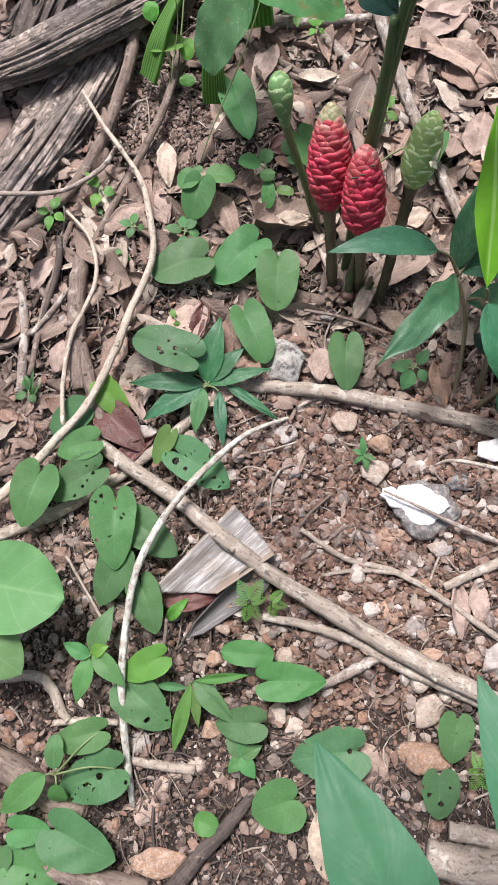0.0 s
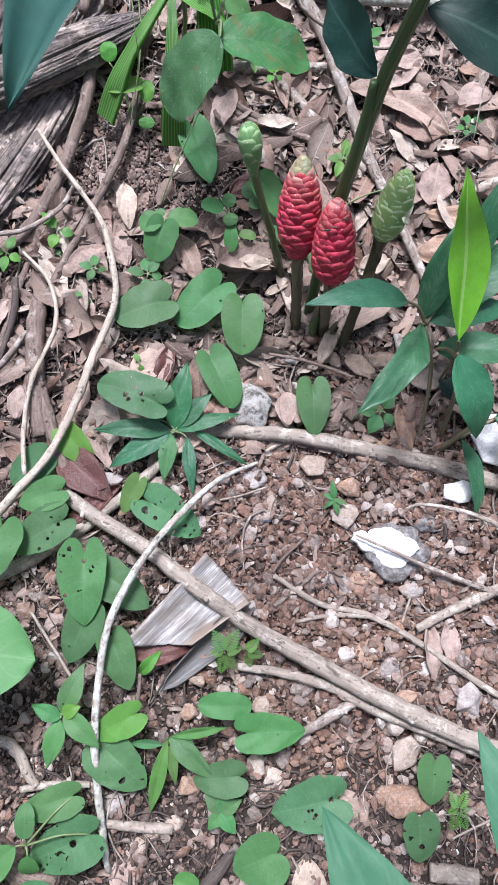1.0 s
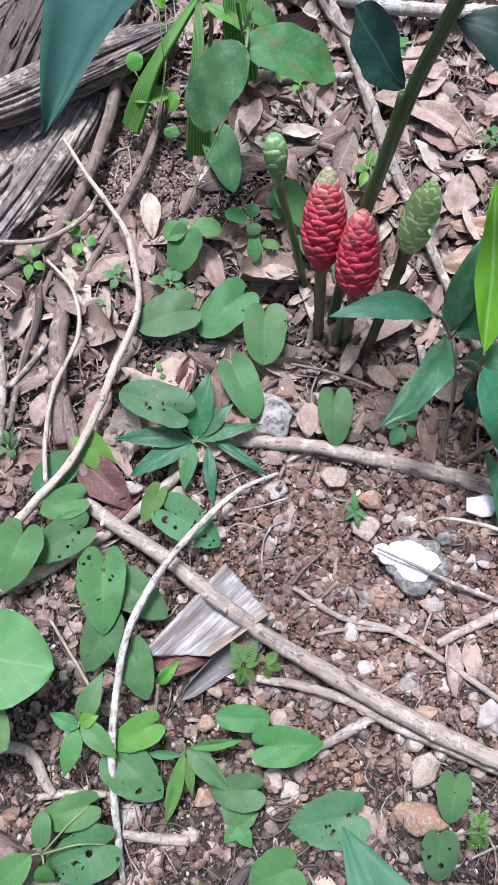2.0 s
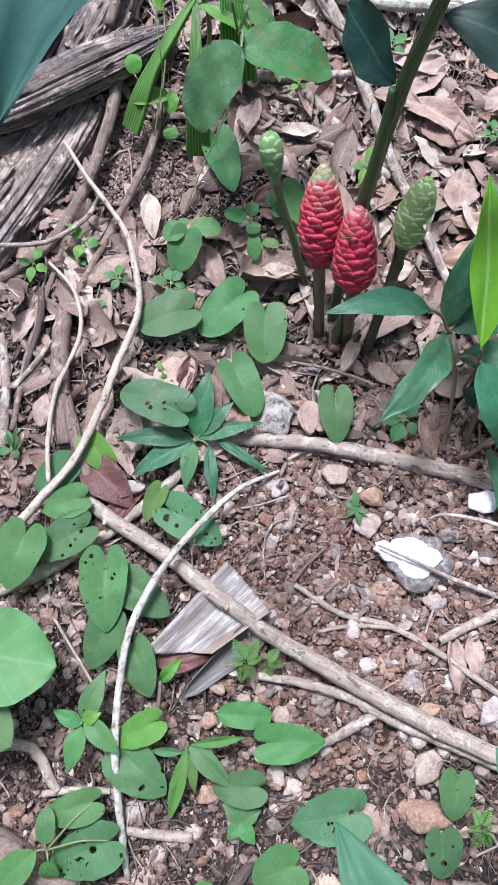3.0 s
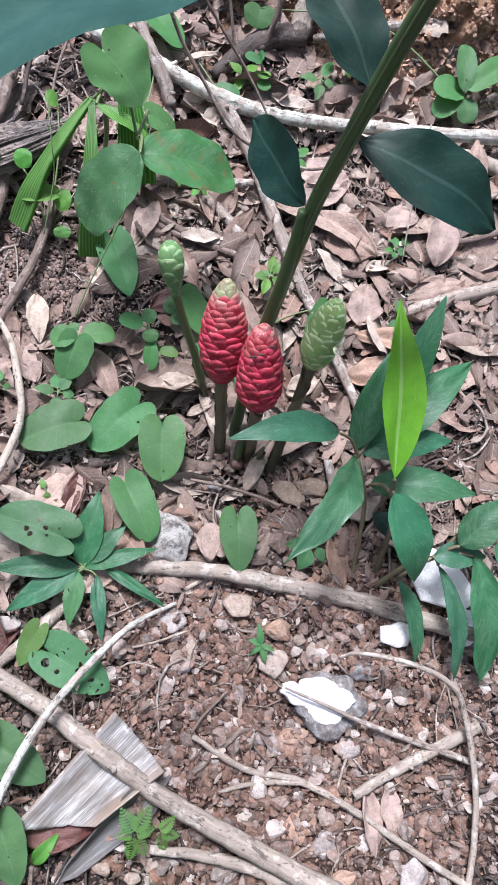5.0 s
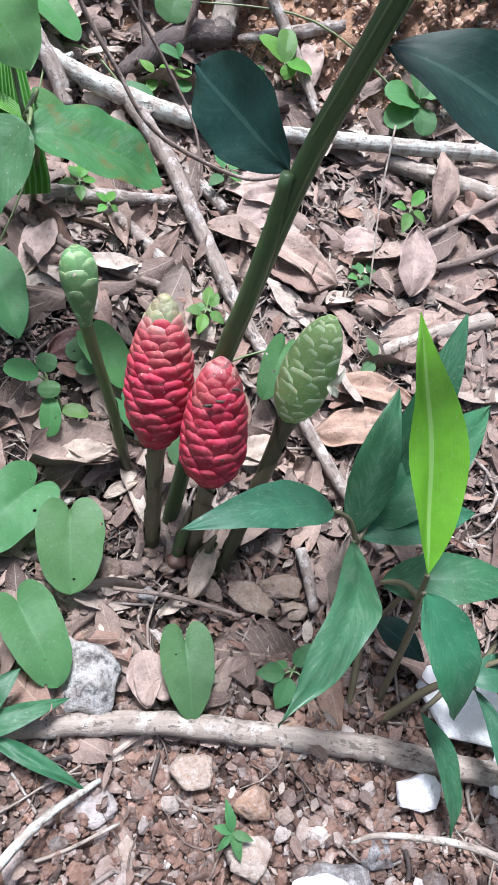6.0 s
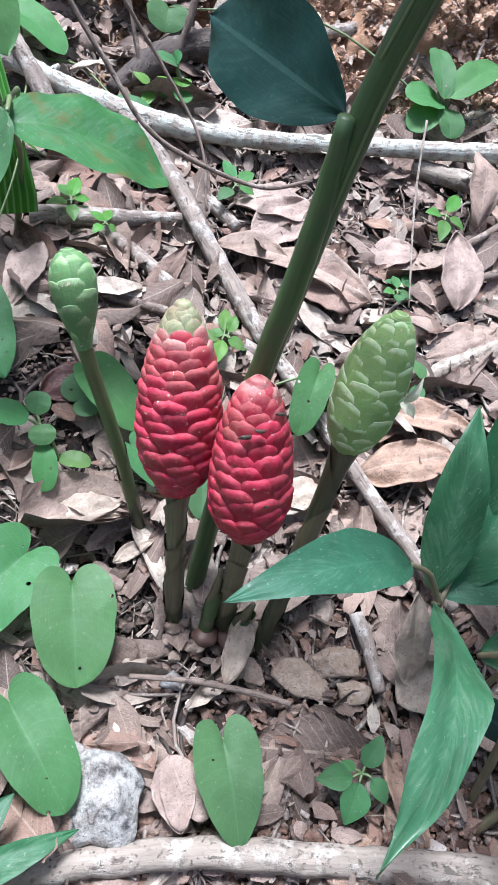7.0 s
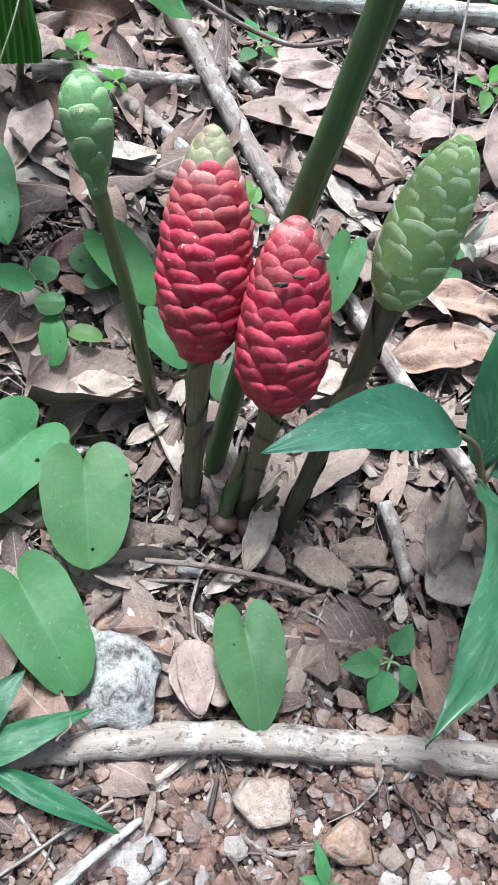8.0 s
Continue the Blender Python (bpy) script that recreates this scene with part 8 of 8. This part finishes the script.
def bare(x, y):
    """The open crumbly soil between the log and the clump."""
    a, b = x + 0.185, y - 0.165
    return max(math.exp(-((a * 0.75 + b * 0.66) / 0.075) ** 2 - ((a * 0.66 - b * 0.75) / 0.115) ** 2), stony_pocket(x, y))


def leafy(x, y):
    w = smooth(-0.18, -0.10, y + 0.07 * noise.noise((x * 6, y * 6, 8.0)) - 0.25 * min(0, x + 0.12))
    bank = on_bank(x, y + 0.035)
    patch = bare(x, y)
    clump = max(patch, 0.0) + math.exp(-((x - 0.05) ** 2 + (y + 0.075) ** 2) / 0.055 ** 2)
    open_soil = smooth(-0.135, -0.155, y) * smooth(-0.12, -0.06, x)
    # litter kept off behind the log: bare dark soil stands in for shade
    hollow = math.exp(-((x + 0.175) / 0.05) ** 2 - ((y - 0.345) / 0.07) ** 2)
    return w * (1 - open_soil) * (1 - 0.95 * hollow) * (1 - 0.85 * bank) * max(0.03, 1 - 1.1 * clump) * (0.35 + 0.65 * smooth(-0.35, 0.25, noise.noise((x * 14, y * 14, 4.0))))


def clay(x, y):
    """Red earth: the open patch and the bank."""
    patch = smooth(0.25, 0.12, math.hypot(x - 0.07, y + 0.25) + 0.07 * noise.noise((x * 8, y * 8, 2.0)))
    return max(patch, on_bank(x, y), 0.08)


# where the shade-darkened forest soil lies, off the open patch
def shaded_humus(x, y):
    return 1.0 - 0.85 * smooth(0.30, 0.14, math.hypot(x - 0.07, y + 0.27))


def scatter_litter(name, label, count, low, high, seed, weight, lift=0.004, ragged=0.25, fine=(7, 4)):
    rng = random.Random(seed)
    verts, faces, uvs, n = [], [], [], 0
    while n < count:
        x, y = rng.uniform(-0.46, 0.52), rng.uniform(-0.64, 0.58)
        if rng.random() > weight(x, y):
            continue
        n += 1
        size = low * (high / low) ** (rng.random() ** 2.0)
        wide = size * rng.uniform(0.22, 0.62)
        turn = SLOPE_TURN.to_3x3() @ Euler((rng.gauss(0, 0.38), rng.gauss(0, 0.28), rng.uniform(0, 6.3))).to_matrix()
        ph, curl = rng.random() * 20, rng.gauss(0, 0.35)
        o, nu, nv = len(verts), *fine
        origin = Vector((x, y, ground_at(x, y) + lift + 0.012 * rng.random()))
        cutoff = rng.choice((0.7, 1.0, 1.0, 1.0))
        for i in range(nu + 1):
            u = i / nu * cutoff
            w = max(0.05, math.sin(math.pi * min(1, 0.08 + 0.9 * u))) ** 0.8
            for j in range(nv + 1):
                v = 2 * j / nv - 1
                edge = 1 + ragged * noise.noise((u * 9 + ph, v * 3, ph)) if abs(v) > 0.9 else 1.0
                torn = 0.10 * noise.noise((v * 4, ph, 2.0)) if i == nu else 0.0
                p = Vector(((u - 0.5 + torn) * size, v * w * wide / 2 * edge, curl * wide * v * v * 0.5 + 0.12 * size * noise.noise((u * 2 + ph, v, 1.0))))
                verts.append(tuple(origin + turn @ p))
                uvs.append((u, (v + 1) / 2))
        for i in range(nu):
            for j in range(nv):
                a = o + i * (nv + 1) + j
                faces.append((a, a + 1, a + nv + 2, a + nv + 1))
    return joined(name, label, "leaf litter", LITTER, verts, faces, uvs)


def scatter_straws(name, label, material, count, seed, weight, low=0.02, high=0.09, thick=0.0007):
    rng = random.Random(seed)
    verts, faces, uvs, n = [], [], [], 0
    while n < count:
        x, y = rng.uniform(-0.44, 0.50), rng.uniform(-0.64, 0.56)
        if rng.random() > weight(x, y) * (1 - 0.9 * on_bank(x, y)):
            continue
        n += 1
        size, a = rng.uniform(low, high), rng.uniform(0, 6.3)
        r = thick * rng.uniform(0.5, 1.8)
        bow, steps, o = rng.gauss(0, 0.28) * size, 6, len(verts)
        lift = rng.uniform(0.003, 0.010)
        for i in range(steps + 1):
            s = (i / steps - 0.5) * size
            side = bow * (1 - (2 * i / steps - 1) ** 2)
            px, py = x + s * math.cos(a) - side * math.sin(a), y + s * math.sin(a) + side * math.cos(a)
            pz = ground_at(px, py) + lift + 0.003 * noise.noise((px * 60, py * 60, n))
            for k in range(4):
                b = k * math.pi / 2
                verts.append((px - r * math.sin(a) * math.cos(b), py + r * math.cos(a) * math.cos(b), pz + r * math.sin(b)))
                uvs.append((s, 0.002 * k))
        for i in range(steps):
            for k in range(4):
                p, q = o + i * 4 + k, o + i * 4 + (k + 1) % 4
                faces.append((p, q, q + 4, p + 4))
    return joined(name, label, "straw", material, verts, faces, uvs)


scatter_pebbles("gravel", "loose buff, grey and brown pebbles on red soil", GRAVEL, 3300, 0.006, 0.0185, 2, 1, stony, (-0.40, 0.31, -0.63, 0.03))
scatter_pebbles("fine_gravel", "fine pale and brown grit on red soil", GRAVEL, 10000, 0.003, 0.006, 1, 21, stony, (-0.40, 0.31, -0.63, 0.03))
scatter_pebbles("soil_crumbs", "small crumbs of red-brown earth", CRUMB, 12500, 0.003, 0.013, 1, 2, clay, (-0.40, 0.31, -0.63, 0.03))
scatter_pebbles("dark_crumbs", "small crumbs of forest soil darkened for shade", CRUMB_DARK, 21000, 0.003, 0.010, 1, 12, shaded_humus, (-0.42, 0.33, -0.63, 0.06))
scatter_pebbles("bank_clods", "crumbling clods of orange clay on the bank", CLAY, 12000, 0.0035, 0.012, 1, 13, lambda x, y: on_bank(x, y + 0.04), (0.04, 0.62, 0.26, 0.56))
scatter_pebbles("upper_crumbs", "soil crumbs between dead leaves, darkened for shade", CRUMB_DARK, 6500, 0.003, 0.010, 1, 14, lambda x, y: 0.5 + 0.5 * bare(x, y), (-0.45, 0.50, 0.06, 0.52))
scatter_pebbles("slope_crumbs", "reddish-brown crumbs of open soil beside the log", CRUMB_SLOPE, 6000, 0.0022, 0.008, 1, 15, lambda x, y: bare(x, y) ** 1.5, (-0.33, -0.02, 0.00, 0.32))
scatter_litter("leaf_litter", "brown broken dead leaves covering the slope", 2900, 0.022, 0.085, 3, leafy)
scatter_litter("leaf_scraps", "small scraps of dead leaf", 14000, 0.004, 0.020, 4, lambda x, y: (0.14 + 0.86 * max(leafy(x, y), 0.6 * smooth(-0.19, -0.12, y))) * (1 - 0.85 * bare(x, y)), ragged=0.6, fine=(3, 2))
scatter_straws("rootlets", "fine dry rootlets and straws", BARK_BROWN, 2600, 5, lambda x, y: 0.35 + 0.5 * leafy(x, y), 0.012, 0.05, 0.0005)
scatter_straws("pale_straws", "thin pale straws and twigs on the ground", BARK_PALE, 460, 6, lambda x, y: (0.3 + 0.5 * leafy(x, y)) * (1 - 0.8 * bare(x, y)), 0.02, 0.08, 0.0008)
scatter_straws("wood_bits", "short dark broken twigs among dead leaves", BARK_DARK, 700, 8, lambda x, y: 0.15 + 0.85 * smooth(-0.19, -0.12, y), 0.012, 0.05, 0.0013)
scatter_straws("foot_twigs", "dark broken stalks and rootlets at the foot of the slope", BARK_DARK, 420, 17, lambda x, y: smooth(-0.33, -0.40, y) + 0.6 * smooth(-0.10, -0.18, x) * smooth(-0.15, -0.22, y), 0.012, 0.06, 0.0009)
scatter_straws("dry_twigs", "thin grey-brown twigs in the leaf litter", BARK_GREY, 420, 9, lambda x, y: (0.1 + 0.9 * smooth(-0.19, -0.12, y)) * (1 - 0.8 * bare(x, y)), 0.03, 0.10, 0.0012)
